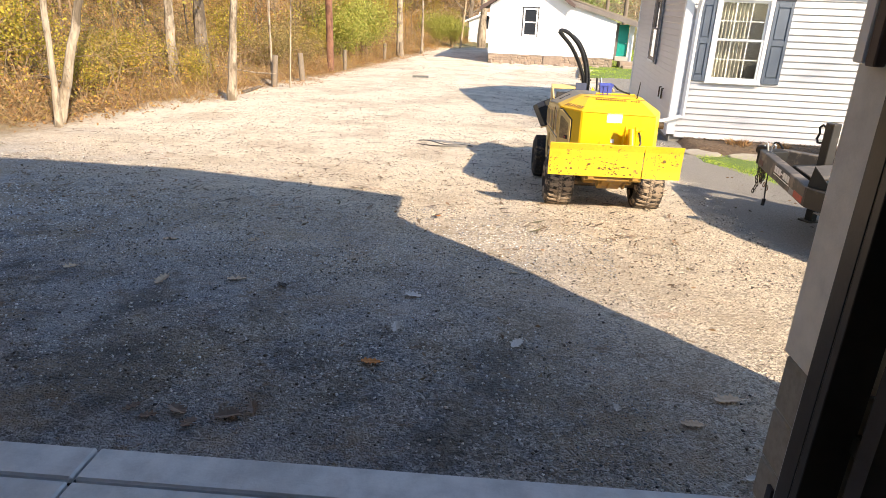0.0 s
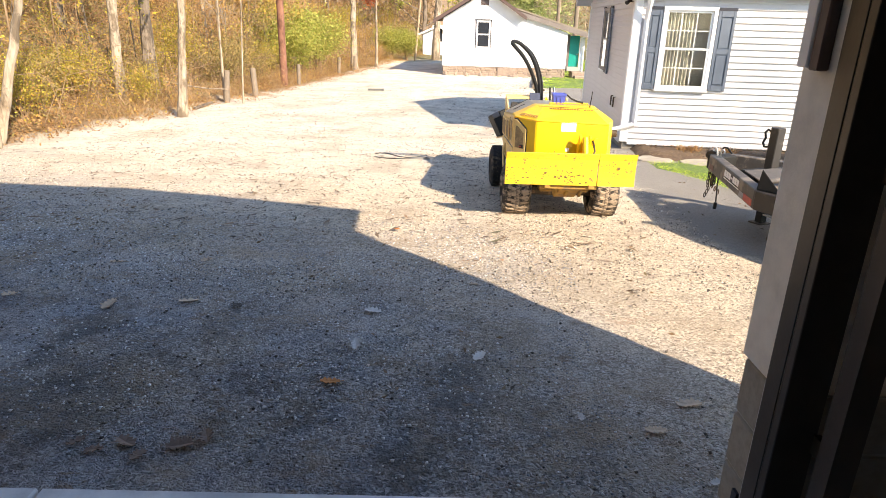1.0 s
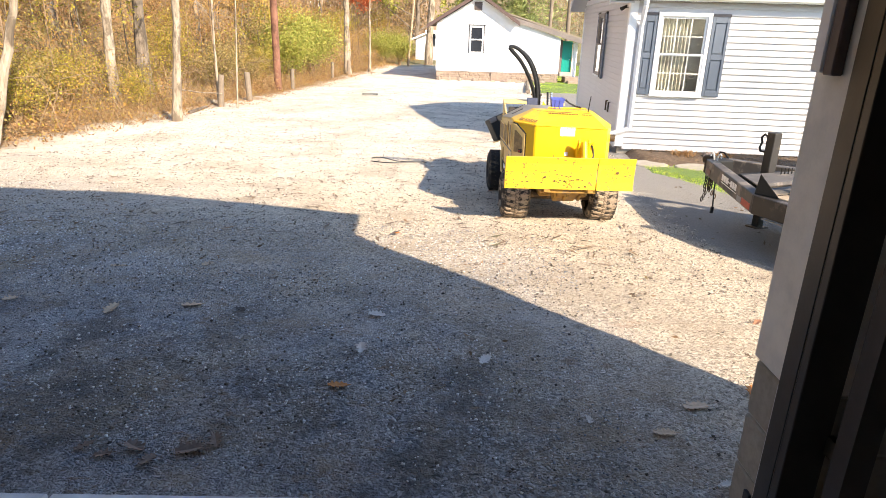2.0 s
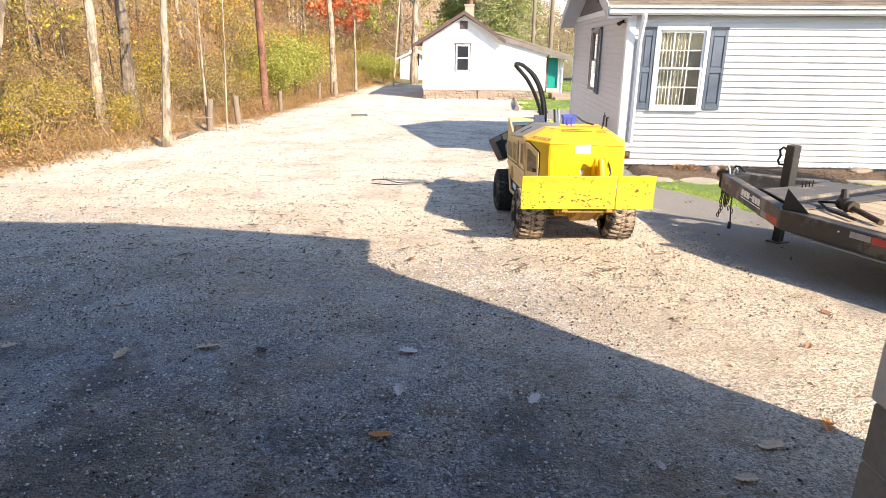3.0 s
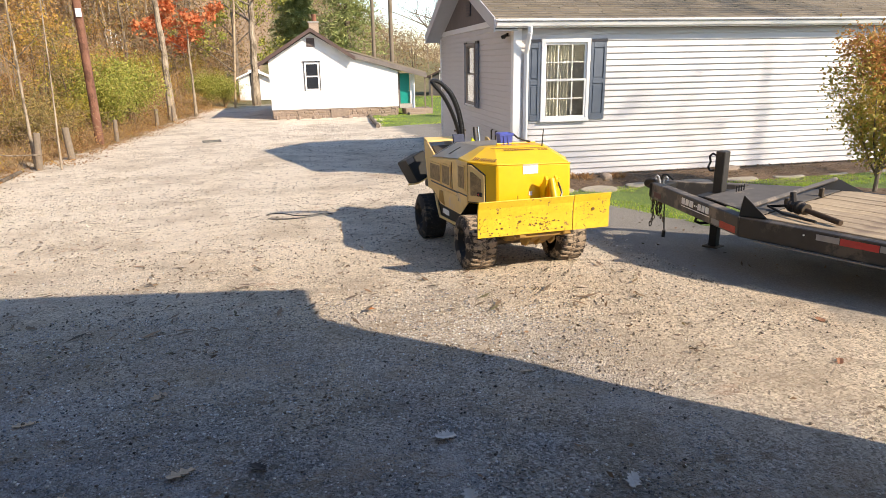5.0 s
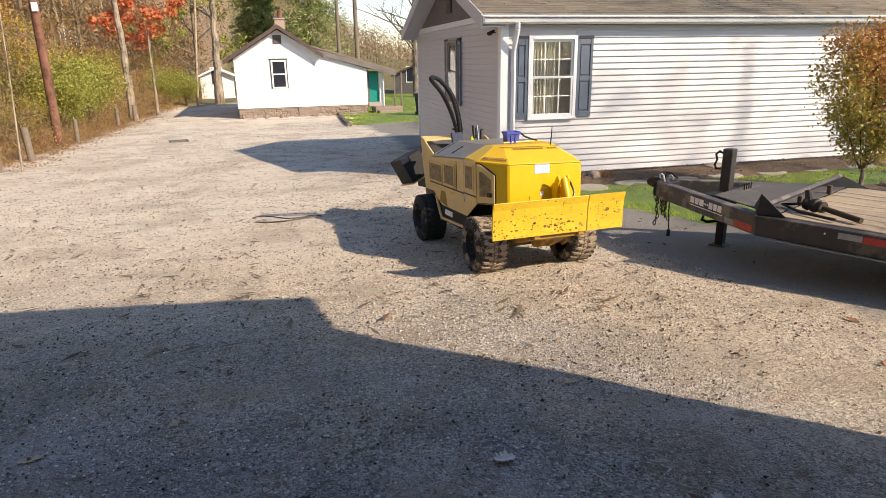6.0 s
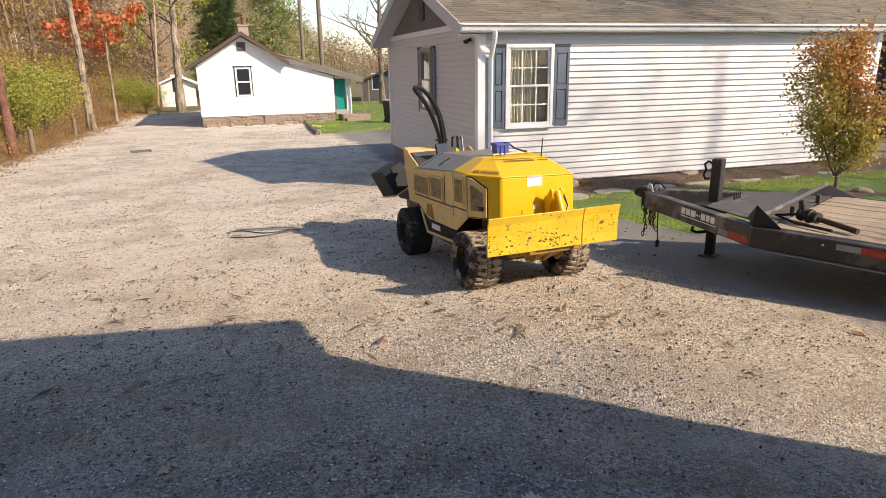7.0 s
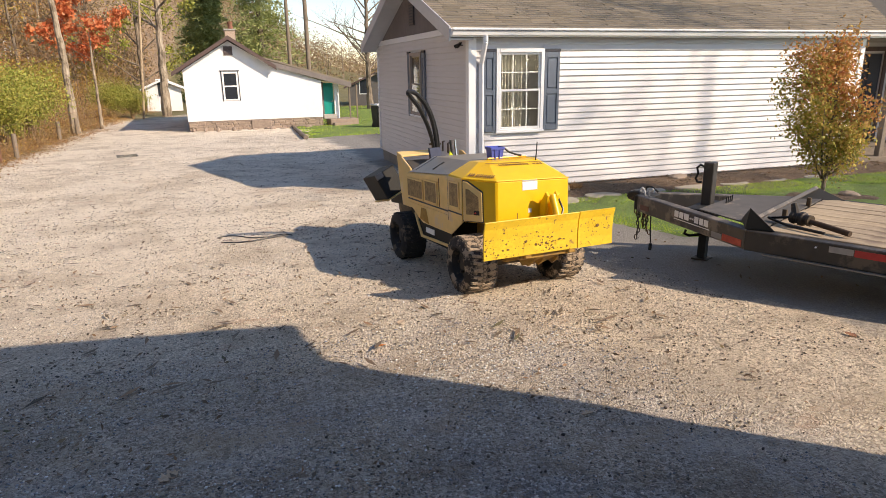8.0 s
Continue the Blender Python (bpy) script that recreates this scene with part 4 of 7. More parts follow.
    part("door_casing", Geo().box(L + 1.85, L + 1.949, 1.77, 1.799, 0.05, 2.10).box(L + 2.901, L + 3.0, 1.77, 1.799, 0.05, 2.10).box(L + 1.85, L + 3.0, 1.765, 1.799, 2.101, 2.2), BROWN_TRIM, h, "brown door casing")
    # door in near black, so the opening's deep shade is in its colour
    d = part("entry_door", Geo().box(L + 1.97, L + 2.88, 1.82, 1.88, 0.1, 2.04), DARK, h, "entry door coloured nearly black for the dark opening", bevel=0.006)
    for a in (0.0, 0.42):
        part("door_panel", Geo().box(L + 2.07 + a, L + 2.39 + a, 1.805, 1.82, 0.3, 1.85), DARK, d)
    part("porch_step", Geo().box(L - 0.05, L + 4.4, -0.25, 1.8, -0.4, 0.05), WOOD_POST, h, "tan porch floor", bevel=0.01)
    part("porch_post", Geo().box(L + 0.62, L + 0.73, -0.2, -0.09, 0.05, T), WOOD_POST, h, "brown porch post", bevel=0.006)
    part("porch_post", Geo().box(L + 3.2, L + 3.31, -0.2, -0.09, 0.05, T), WOOD_POST, h, bevel=0.006)
    part("end_wall", Geo().box(L + 4.3, L + 4.4, 0.0, D, 0, T), VINYL, h)
    part("porch_ceiling", Geo().box(L, L + 4.4, 0.0, 1.9, T - 0.02, T), ROOM, h)
    part("planter", Geo().lathe([(0.0, 0.10), (0.28, 0.16), (0.30, 0.17), (0.30, 0.0)], (L + 0.35, 0.1, 0.06), axis="z", n=14), WOOD_POST, h)
    # second roof wing with its valley
    part("wing_roof", Geo().add([(L + 0.6, -ey, ez - 0.02), (L + 2.4, -ey - 0.9, rz - 0.35), (L + 4.2, -ey, ez - 0.02), (L + 2.4, ry * 0.8, rz - 0.35), (L + 0.6, ry * 0.5, ez), (L + 4.2, ry * 0.5, ez)], [(0, 1, 3, 4), (1, 2, 5, 3), (0, 4, 3, 5, 2), (0, 2, 1)]), SHINGLE, h)
    return h


house()

# ---- the yellow stump grinder ----
MACHINE = pose(1.605, 5.93, -0.075, -2.9, 0, 5.45)


def tyre_mesh(r, w, rim_r):
    """A tyre carcass about the x axis, from 0 to w."""
    g = Geo()
    sh = 0.035
    g.lathe([(0.02, rim_r), (0.0, rim_r + 0.02), (0.0, r - sh - 0.03), (0.012, r - 0.030), (0.035, r - 0.008), (w - 0.035, r - 0.008), (w - 0.012, r - 0.030), (w, r - sh - 0.03), (w, rim_r + 0.02), (w - 0.02, rim_r)], n=32, closed=False)
    return g


def lug_mesh(r, w, side, mat):
    """One tread bar at the top of the tyre, running in from a shoulder."""
    x0, x1 = (0.022, w * 0.56) if side == 0 else (w * 0.44, w - 0.022)
    skew = 0.08 if side == 0 else -0.08
    pts, d = [], 0.019
    for x, s in ((x0, -skew), (x1, skew)):
        for y in (-d, d):
            for z, q in ((r - 0.04, 1.0), (r - 0.002, 0.7)):
                pts.append(Matrix.Rotation(s, 4, "X") @ Vector((x, y * q, z)))
    g = Geo().add(pts, [(0, 1, 3, 2), (4, 6, 7, 5), (0, 4, 5, 1), (2, 3, 7, 6), (1, 5, 7, 3), (0, 2, 6, 4)])
    return g.mesh("tread_lug", mat, bevel=0.004)


def wheel(parent, x, y, z, w, mat, seed, outward):
    r = 0.246
    wh = new("wheel")
    wh.parent = parent
    wh.matrix_local = pose(x, y, z, random.Random(seed).uniform(0, 40))
    part("tyre", tyre_mesh(r, w, 0.135), FRONT_TYRE if mat is MUDDY_RUBBER else RUBBER, wh, smooth=True)
    for side in (0, 1):
        me = lug_mesh(r, w, side, mat)
        for k in range(25):
            lug = new("tread_lug", me)
            lug.parent = wh
            lug.matrix_local = Matrix.Rotation(2 * math.pi * (k + 0.5 * side) / 25, 4, "X")
    c = w * (0.3 if outward < 0 else 0.7)
    o = -1 if outward < 0 else 1
    rim = Geo().lathe([(0.02, 0.148), (0.02, 0.136), (c, 0.122), (c, 0.05), (c + o * 0.03, 0.045), (c + o * 0.03, 0.001)], n=24, closed=False)
    rim.lathe([(w - 0.02, 0.148), (w - 0.02, 0.136), (c, 0.122)], n=24, closed=False)
    part("rim", rim, RIM, wh, smooth=True)
    for k in range(5):
        a = k * 1.2566
        part("wheel_nut", Geo().tube([(c, 0.078 * math.cos(a), 0.078 * math.sin(a)), (c + o * 0.03, 0.078 * math.cos(a), 0.078 * math.sin(a))], 0.013, 6), GREASY, wh)


def bars(parent, name, m, cells, mat, h):
    """Plain raised bars in place of lettering: (x0, x1) runs along local x, on the plane y=0."""
    for a, b in cells:
        part(name, Geo().box(a, b, -0.0015, 0.0, 0, h), mat, parent, at=m)


def stump_grinder():
    M = thing("stump_grinder", MACHINE, "yellow self-propelled stump grinder with muddy tyres and dozer blade", "stump grinder")
    # hood front: five-sided plan with bevelled roof
    lo = 0.585
    plan = [(-0.47, 0.34), (-0.47, 0.06), (-0.29, -0.20), (0.39, -0.20), (0.50, 0.10), (0.50, 0.34)]
    tops = [0.955, 0.945, 0.932, 0.912, 0.93, 0.94]
    roof = [(-0.25, 0.36), (-0.25, 0.18), (-0.19, 0.12), (0.27, 0.12), (0.32, 0.20), (0.32, 0.36)]
    g = Geo()
    pts = [(x, y, lo) for x, y in plan] + [(x, y, z) for (x, y), z in zip(plan, tops)] + [(x, y, 1.055) for x, y in roof]
    f = []
    for k in (0, 6):
        f += [(k + i, k + i + 1, k + i + 7, k + i + 6) for i in range(5)]
    f += [(12, 13, 14, 15, 16, 17), (0, 6, 12, 17, 11, 5), (5, 4, 3, 2, 1, 0)]
    g.add(pts, f)
    hood = part("hood", g, YELLOW, M, "bright yellow engine hood", bevel=0.012)
    # corner door with its grille
    a, b = Vector((-0.47, 0.06, 0)), Vector((-0.29, -0.20, 0))
    u = (b - a).normalized()
    n = Vector((u.y, -u.x, 0))
    cm = Matrix((( u.x, -n.x, 0, a.x), (u.y, -n.y, 0, a.y), (0, 0, 1, 0), (0, 0, 0, 1)))
    part("side_panel", Geo().box(-0.4737, -0.4702, 0.064, 0.338, 0.588, 0.942), TANNED, hood, "dusty yellow side panel")
    part("door_gap", Geo().prism([(0.004, 0.592), (0.196, 0.592), (0.196, 0.845), (0.055, 0.932), (0.004, 0.936)], -0.004, -0.0005, "y"), DARK, hood, at=cm)
    door = part("hood_door", Geo().prism([(0.010, 0.600), (0.189, 0.600), (0.189, 0.838), (0.052, 0.922), (0.010, 0.926)], -0.012, -0.0045, "y"), TANNED, hood, "dusty yellow access door", at=cm, bevel=0.004)
    part("grille", Geo().prism([(0.040, 0.655), (0.158, 0.655), (0.158, 0.800), (0.066, 0.862), (0.040, 0.864)], -0.015, -0.0125, "y"), MESH_DARK, door)
    part("latch", Geo().box(0.118, 0.165, -0.022, -0.0155, 0.655, 0.69), BLACK, door)
    part("latch_light", Geo().tube([(0.132, -0.021, 0.672), (0.132, -0.026, 0.672)], 0.008, 8), RED, door)
    # brand panel as plain bars on the sloping corner
    s0, s1 = Vector((-0.47, 0.06, 0.945)), Vector((-0.29, -0.20, 0.932))
    t0 = Vector((-0.25, 0.18, 1.055))
    ux = (s1 - s0).normalized()
    nz = ux.cross((t0 - s0)).normalized()
    if nz.z < 0:
        nz = -nz
    uz = nz.cross(ux) * -1
    if uz.z < 0:
        uz = -uz
    bm_ = Matrix(((ux.x, -nz.x, uz.x, 0), (ux.y, -nz.y, uz.y, 0), (ux.z, -nz.z, uz.z, 0), (0, 0, 0, 1)))
    bm_.translation = s0 + nz * 0.008 + uz * 0.035 + ux * 0.04
    bars(hood, "letter_bar", bm_, [(0.0, 0.012), (0.020, 0.030), (0.038, 0.052)] + [(0.072 + i * 0.034 + k, 0.072 + i * 0.034 + k + 0.008) for i in range(5) for k in (0.0, 0.015)], LETTER_BROWN, 0.042)
    part("hood_edge", Geo().tube([(-0.47, 0.06, 0.947), (-0.29, -0.20, 0.934), (0.39, -0.20, 0.914)], 0.006, 5), YELLOW, hood)
    # lettering across the sloping roof front, as bars
    f0, f1, f2 = Vector((-0.29, -0.20, 0.932)), Vector((0.39, -0.20, 0.912)), Vector((-0.19, 0.12, 1.055))
    ux = (f1 - f0).normalized()
    nz = ux.cross(f2 - f0).normalized()
    uz = nz.cross(ux)
    rm = Matrix(((ux.x, -nz.x, uz.x, 0), (ux.y, -nz.y, uz.y, 0), (ux.z, -nz.z, uz.z, 0), (0, 0, 0, 1)))
    rm.translation = f0 + nz * 0.010 + uz * 0.25
    bars(hood, "letter_bar", rm, [(0.15 + i * 0.033 + k, 0.15 + i * 0.033 + k + 0.009) for i in range(13) if i != 9 for k in (0.0, 0.014)], LETTER_BROWN, 0.026)
    rm2 = rm.copy()
    part("lid_seam", Geo().box(0.04, 0.62, -0.0015, 0.0, 0.045, 0.052), LETTER_BROWN, hood, at=rm2)
    part("label", Geo().box(-0.055, 0.085, -0.204, -0.201, 0.842, 0.912), WHITE_TAG, hood, "white paper label")
    part("label", Geo().box(-0.055, 0.085, -0.2042, -0.2012, 0.915, 0.928), LETTER_GREY, hood)
    part("label", Geo().box(0.0, 0.03, -0.204, -0.201, 0.655, 0.69), WHITE_TAG, hood)
    part("seam", Geo().box(-0.105, -0.10, -0.2035, -0.2005, 0.59, 0.66), LETTER_BROWN, hood)
    part("grab_bar", Geo().tube([(-0.10, 0.30, 1.05), (-0.10, 0.30, 1.068), (0.28, 0.30, 1.068), (0.28, 0.30, 1.05)], 0.008, 8), YELLOW, hood, smooth=True)
    part("strap", Geo().tube([(0.07, 0.32, 1.15), (0.11, 0.31, 1.115), (0.17, 0.30, 1.09), (0.23, 0.29, 1.075)], 0.009, 6), BLACK, M, "black rubber hood strap", smooth=True)
    part("antenna", Geo().tube([(0.255, 0.10, 1.0), (0.275, 0.10, 1.20)], [0.006, 0.004], 6), BLACK, M)
    # rear body: dusty side panels with grilles
    body = part("body", Geo().prism([(0.345, 0.55), (1.36, 0.55), (1.36, 0.885), (0.345, 0.945)], -0.462, 0.492, "x"), TANNED, M, "dusty yellow side panels", bevel=0.010)
    for y0, y1, z0, z1 in ((0.93, 1.31, 0.665, 0.83), (0.60, 0.86, 0.67, 0.85), (0.12, 0.29, 0.70, 0.895)):
        q = Geo().box(-0.474, -0.4625, y0, y1, z0, z1) if y0 > 0.34 else Geo().box(-0.482, -0.471, y0, y1, z0, z1)
        part("grille", q, MESH_DARK, body, "brown perforated mesh grille")
        x = -0.476 if y0 > 0.34 else -0.484
        part("grille_rim", Geo().box(x, x + 0.012, y0 - 0.015, y0, z0 - 0.015, z1 + 0.015).box(x, x + 0.012, y1, y1 + 0.015, z0 - 0.015, z1 + 0.015).box(x, x + 0.012, y0, y1, z1, z1 + 0.015).box(x, x + 0.012, y0, y1, z0 - 0.015, z0), TANNED, body)
    part("seam", Geo().box(-0.468, -0.4625, 0.36, 1.32, 0.628, 0.640), DARK, body)
    part("seam", Geo().box(-0.476, -0.4735, 0.07, 0.335, 0.640, 0.652), DARK, body)
    part("seam", Geo().box(-0.470, -0.4625, 0.3445, 0.352, 0.56, 0.94), DARK, body)
    part("seam", Geo().box(-0.468, -0.4625, 0.545, 0.551, 0.645, 0.90), LETTER_BROWN, body)
    # sloping dark lids over the rear body
    lid = Geo()
    for s in (1,):
        lid.add([(-0.462, 0.37, 0.948), (-0.462, 1.30, 0.893), (-0.22, 1.22, 1.035), (-0.22, 0.37, 1.05), (0.30, 0.37, 1.05), (0.30, 1.22, 1.035), (0.49, 1.30, 0.893), (0.49, 0.37, 0.948)],
                [(0, 3, 2, 1), (3, 4, 5, 2), (4, 7, 6, 5), (0, 1, 6, 7), (1, 2, 5, 6), (0, 7, 4, 3)])
    lids = part("lid", lid, DUSTY_LID, body, "dusty grey-tan sloping top cover", bevel=0.006)
    lid_m = Matrix.Translation((-0.34, 0.80, 0.985)) @ Matrix.Rotation(radians(-27), 4, "Y")
    part("lid_slot", Geo().box(-0.075, 0.055, -0.012, 0.012, 0.004, 0.009), BLACK, lids, at=lid_m)
    part("lid_seam", Geo().box(-0.13, 0.13, 0.30, 0.308, 0.003, 0.008), DARK, lids, at=lid_m)
    # lower skirt, step rail and fender arches
    sk = Geo().prism([(0.06, 0.60), (0.06, 0.585), (0.20, 0.50), (0.30, 0.44), (0.95, 0.44), (1.07, 0.48), (1.20, 0.545), (1.345, 0.565), (1.345, 0.60)], -0.4685, -0.4625, "x")
    part("skirt", sk, TANNED, M, "mud-stained skirt")
    part("lower_panel", Geo().prism([(0.31, 0.436), (0.33, 0.34), (0.98, 0.32), (1.05, 0.45), (0.95, 0.436)], -0.455, -0.44, "x"), BLACK, M, "black lower side panel")
    part("mud_stain", Geo().prism([(0.80, 0.445), (1.02, 0.47), (0.98, 0.58), (0.86, 0.585)], -0.4705, -0.4688, "x"), MUDDY_YELLOW, M, "brown mud stain")
    part("step_rail", Geo().tube([(-0.47, 0.31, 0.36), (-0.47, 0.36, 0.325), (-0.47, 0.98, 0.305), (-0.47, 1.08, 0.43), (-0.47, 1.13, 0.51)], 0.014, 8), TANNED, M)
    part("warning_label", Geo().box(-0.462, -0.456, 0.70, 0.90, 0.355, 0.405), WHITE_TAG, M)
    part("underbody", Geo().box(-0.43, 0.47, 0.30, 1.36, 0.26, 0.545), BLACK, M, bevel=0.01)
    part("front_frame", Geo().box(-0.22, 0.26, -0.19, 0.32, 0.26, 0.582), MUDDY_YELLOW, M, bevel=0.015)
    part("axle", Geo().tube([(-0.45, 0.0, 0.243), (0.45, 0.0, 0.243)], 0.05, 10), GREASY, M)
    part("axle", Geo().tube([(-0.45, 1.38, 0.243), (0.45, 1.38, 0.243)], 0.05, 10), GREASY, M)
    # four wide wheels
    wheel(M, -0.57, 0.0, 0.243, 0.28, MUDDY_RUBBER, 1, -1)
    wheel(M, 0.285, 0.0, 0.243, 0.28, MUDDY_RUBBER, 3, 1)
    wheel(M, -0.60, 1.38, 0.243, 0.26, RUBBER, 4, -1)
    wheel(M, 0.34, 1.38, 0.243, 0.26, RUBBER, 5, 1)
    # blade with its hinged end piece and push arms
    def blade_piece(x0, x1):
        prof = [(-0.536, 0.394), (-0.536, 0.47), (-0.541, 0.55), (-0.552, 0.63), (-0.572, 0.690), (-0.560, 0.692), (-0.538, 0.635), (-0.526, 0.55), (-0.521, 0.47), (-0.521, 0.393)]
        return Geo().prism(prof, x0, x1, "x")
    bl = part("blade", blade_piece(-0.59, 0.243), BLADE_PAINT, M, "scuffed yellow dozer blade", bevel=0.003)
    part("blade_extension", blade_piece(0.252, 0.585), BLADE_PAINT, bl, "scuffed yellow end piece")
    rng = random.Random(11)
    for k in range(330):
        x, z = (rng.gauss(-0.02, 0.05), rng.gauss(0.47, 0.022)) if k < 75 else (rng.gauss(-0.55, 0.05), rng.gauss(0.49, 0.04)) if k < 120 else (rng.gauss(-0.28, 0.16), rng.gauss(0.53, 0.06)) if k < 250 else (rng.gauss(0.41, 0.06), rng.gauss(0.55, 0.05)) if k < 290 else (rng.uniform(-0.57, 0.56), rng.gauss(0.42, 0.012))
        if -0.58 < x < 0.57 and 0.405 < z < 0.68 and not 0.23 < x < 0.27:
            r = 0.0015 + 0.010 * rng.random() ** 3
            y = -0.536 - 0.55 * max(0.0, z - 0.47) ** 2
            part("mud_clod", Geo().add([(x + r * math.cos(t) * rng.uniform(0.6, 1.5), y - 0.001, z + r * math.sin(t) * rng.uniform(0.5, 1.1)) for t in (0, 1, 2, 3, 4, 5.2)] + [(x, y - 0.007, z)] + [(x, y + 0.012, z)], [(i, (i + 1) % 6, 6) for i in range(6)] + [((i + 1) % 6, i, 7) for i in range(6)]), MUD, bl)
    part("bolt", Geo().tube([(0.43, -0.530, 0.56), (0.43, -0.549, 0.56)], 0.014, 8), MUD, bl)
    for x in (-0.20, 0.20):
        part("push_arm", Geo().box(x - 0.03, x + 0.03, -0.53, 0.05, 0.36, 0.44), MUDDY_YELLOW, M, "muddy yellow push arm", bevel=0.008)
    for x in (-0.10, 0.0, 0.13):
        part("frame_rib", Geo().prism([(-0.43, 0.44), (-0.43, 0.30), (-0.36, 0.25), (-0.30, 0.27), (-0.28, 0.44)], x - 0.012, x + 0.012, "x"), MUDDY_YELLOW, M, bevel=0.004)
    part("push_frame", Geo().box(-0.26, 0.26, -0.50, -0.44, 0.35, 0.46), MUDDY_YELLOW, M, bevel=0.008)
    part("push_link", Geo().prism([(-0.50, 0.36), (-0.22, 0.22), (-0.15, 0.28), (-0.45, 0.46)], -0.08, 0.12, "x"), MUDDY_YELLOW, M, bevel=0.008)
    # lift cylinder over the blade
    br = Geo().prism([(-0.21, 0.58), (-0.27, 0.58), (-0.33, 0.80), (-0.30, 0.83), (-0.21, 0.72)], 0.10, 0.125, "x").prism([(-0.21, 0.58), (-0.27, 0.58), (-0.33, 0.80), (-0.30, 0.83), (-0.21, 0.72)], 0.19, 0.215, "x")
    part("cylinder_bracket", br, YELLOW, M, bevel=0.004)
    part("lift_cylinder", Geo().tube([(0.158, -0.31, 0.80), (0.158, -0.40, 0.60)], 0.03, 12).tube([(0.158, -0.40, 0.60), (0.158, -0.47, 0.44)], 0.018, 10), YELLOW, M, smooth=True)
    part("cylinder_hose", Geo().tube([(0.20, -0.21, 0.78), (0.24, -0.28, 0.76), (0.25, -0.33, 0.68), (0.21, -0.36, 0.60)], 0.009, 8), HOSE, M, smooth=True)
    part("lamp", Geo().tube([(0.285, -0.205, 0.76), (0.285, -0.225, 0.76)], 0.03, 14), YELLOW, M)
    part("side_pipe", Geo().tube([(0.50, 0.14, 0.80), (0.555, 0.13, 0.80)], 0.035, 12), GREASY, M, "short exhaust pipe", smooth=True)
    # control post, cowl and tools behind the body
    for x in (-0.42, 0.30):
        cowl = Geo().prism([(1.36, 0.52), (1.36, 0.92), (1.66, 1.04), (1.74, 1.04), (1.70, 0.80), (1.62, 0.52)], x, x + 0.02, "x")
        part("cowl", cowl, TANNED, M, "dusty yellow cowl plate", bevel=0.005)
    part("cowl_top", Geo().prism([(1.60, 1.035), (1.74, 1.065), (1.74, 1.045), (1.60, 1.015)], -0.42, -0.05, "x"), TANNED, M, bevel=0.004)
    part("console", Geo().prism([(1.38, 0.88), (1.64, 0.98), (1.66, 0.62), (1.38, 0.58)], -0.36, 0.26, "x"), SLATE_LID, M, "dark control console", bevel=0.008)
    part("seat_pad", Geo().prism([(1.40, 0.95), (1.46, 1.10), (1.50, 1.10), (1.46, 0.95)], -0.16, -0.04, "x"), simple("grey_blue_pad", (0.06, 0.07, 0.11), 0.9), M, "grey-blue pad")
    part("tape_flap", Geo().prism([(0.0, 1.02), (0.05, 1.02), (0.01, 1.07)], 1.33, 1.345, "y"), LIME, M, "lime-yellow flag")
    for k, (x, r) in enumerate(((0.10, 0.020), (0.145, 0.018))):
        part("lever", Geo().tube([(x - 0.02, 1.42, 0.95), (x - 0.03, 1.44, 1.17)], 0.012, 8), CHROME if k else BLACK, M)
    # hydraulic hoses rising in a bow
    runs = [[(-0.05, 1.60, 0.92), (-0.065, 1.58, 1.12), (-0.145, 1.52, 1.32), (-0.26, 1.44, 1.50), (-0.38, 1.37, 1.62), (-0.415, 1.345, 1.655)],
            [(-0.03, 1.58, 0.92), (-0.035, 1.57, 1.16), (-0.09, 1.53, 1.37), (-0.18, 1.47, 1.53), (-0.30, 1.40, 1.64), (-0.385, 1.355, 1.67), (-0.415, 1.345, 1.655)],
            [(0.0, 1.60, 0.92), (0.0, 1.59, 1.14), (-0.055, 1.55, 1.36), (-0.15, 1.49, 1.53), (-0.25, 1.43, 1.62)]]
    for ctrl, r in zip(runs, (0.022, 0.022, 0.014)):
        pts = []
        for i in range(len(ctrl) - 1):
            p0, p1, p2, p3 = (Vector(ctrl[max(0, min(len(ctrl) - 1, j))]) for j in (i - 1, i, i + 1, i + 2))
            for s in range(6):
                t = s / 6
                pts.append(0.5 * (2 * p1 + (p2 - p0) * t + (2 * p0 - 5 * p1 + 4 * p2 - p3) * t * t + (3 * p1 - p0 - 3 * p2 + p3) * t ** 3))
        part("hydraulic_hose", Geo().tube(pts + [Vector(ctrl[-1])], r, 8), HOSE, M, "black hydraulic hose", smooth=True)
    part("hose_clamp", Geo().box(-0.10, 0.03, 1.585, 1.63, 1.12, 1.14), GREASY, M, bevel=0.005)
    # cutter arm, belt guard and its pale flap
    part("cutter_arm", Geo().prism([(1.40, 0.42), (1.40, 0.60), (2.30, 0.66), (2.70, 0.50), (2.70, 0.38), (2.20, 0.42)], -0.18, 0.14, "x"), BLACK, M, "black cutter arm", bevel=0.012)
    gm = pose(-0.38, 2.28, 0.70, -10, -25, 8)
    guard = part("belt_guard", Geo().box(-0.14, 0.12, -0.16, 0.24, -0.17, 0.13), BLACK, M, "black belt guard box", bevel=0.012, at=gm)
    part("guard_flap", Geo().box(-0.145, -0.05, -0.175, -0.161, 0.07, 0.135), simple("pale_rubber_flap", (0.26, 0.22, 0.19), 0.8), guard, "pale end flap", bevel=0.006)
    part("guard_edge", Geo().box(-0.15, 0.13, -0.17, 0.25, -0.185, -0.171), TANNED, guard)
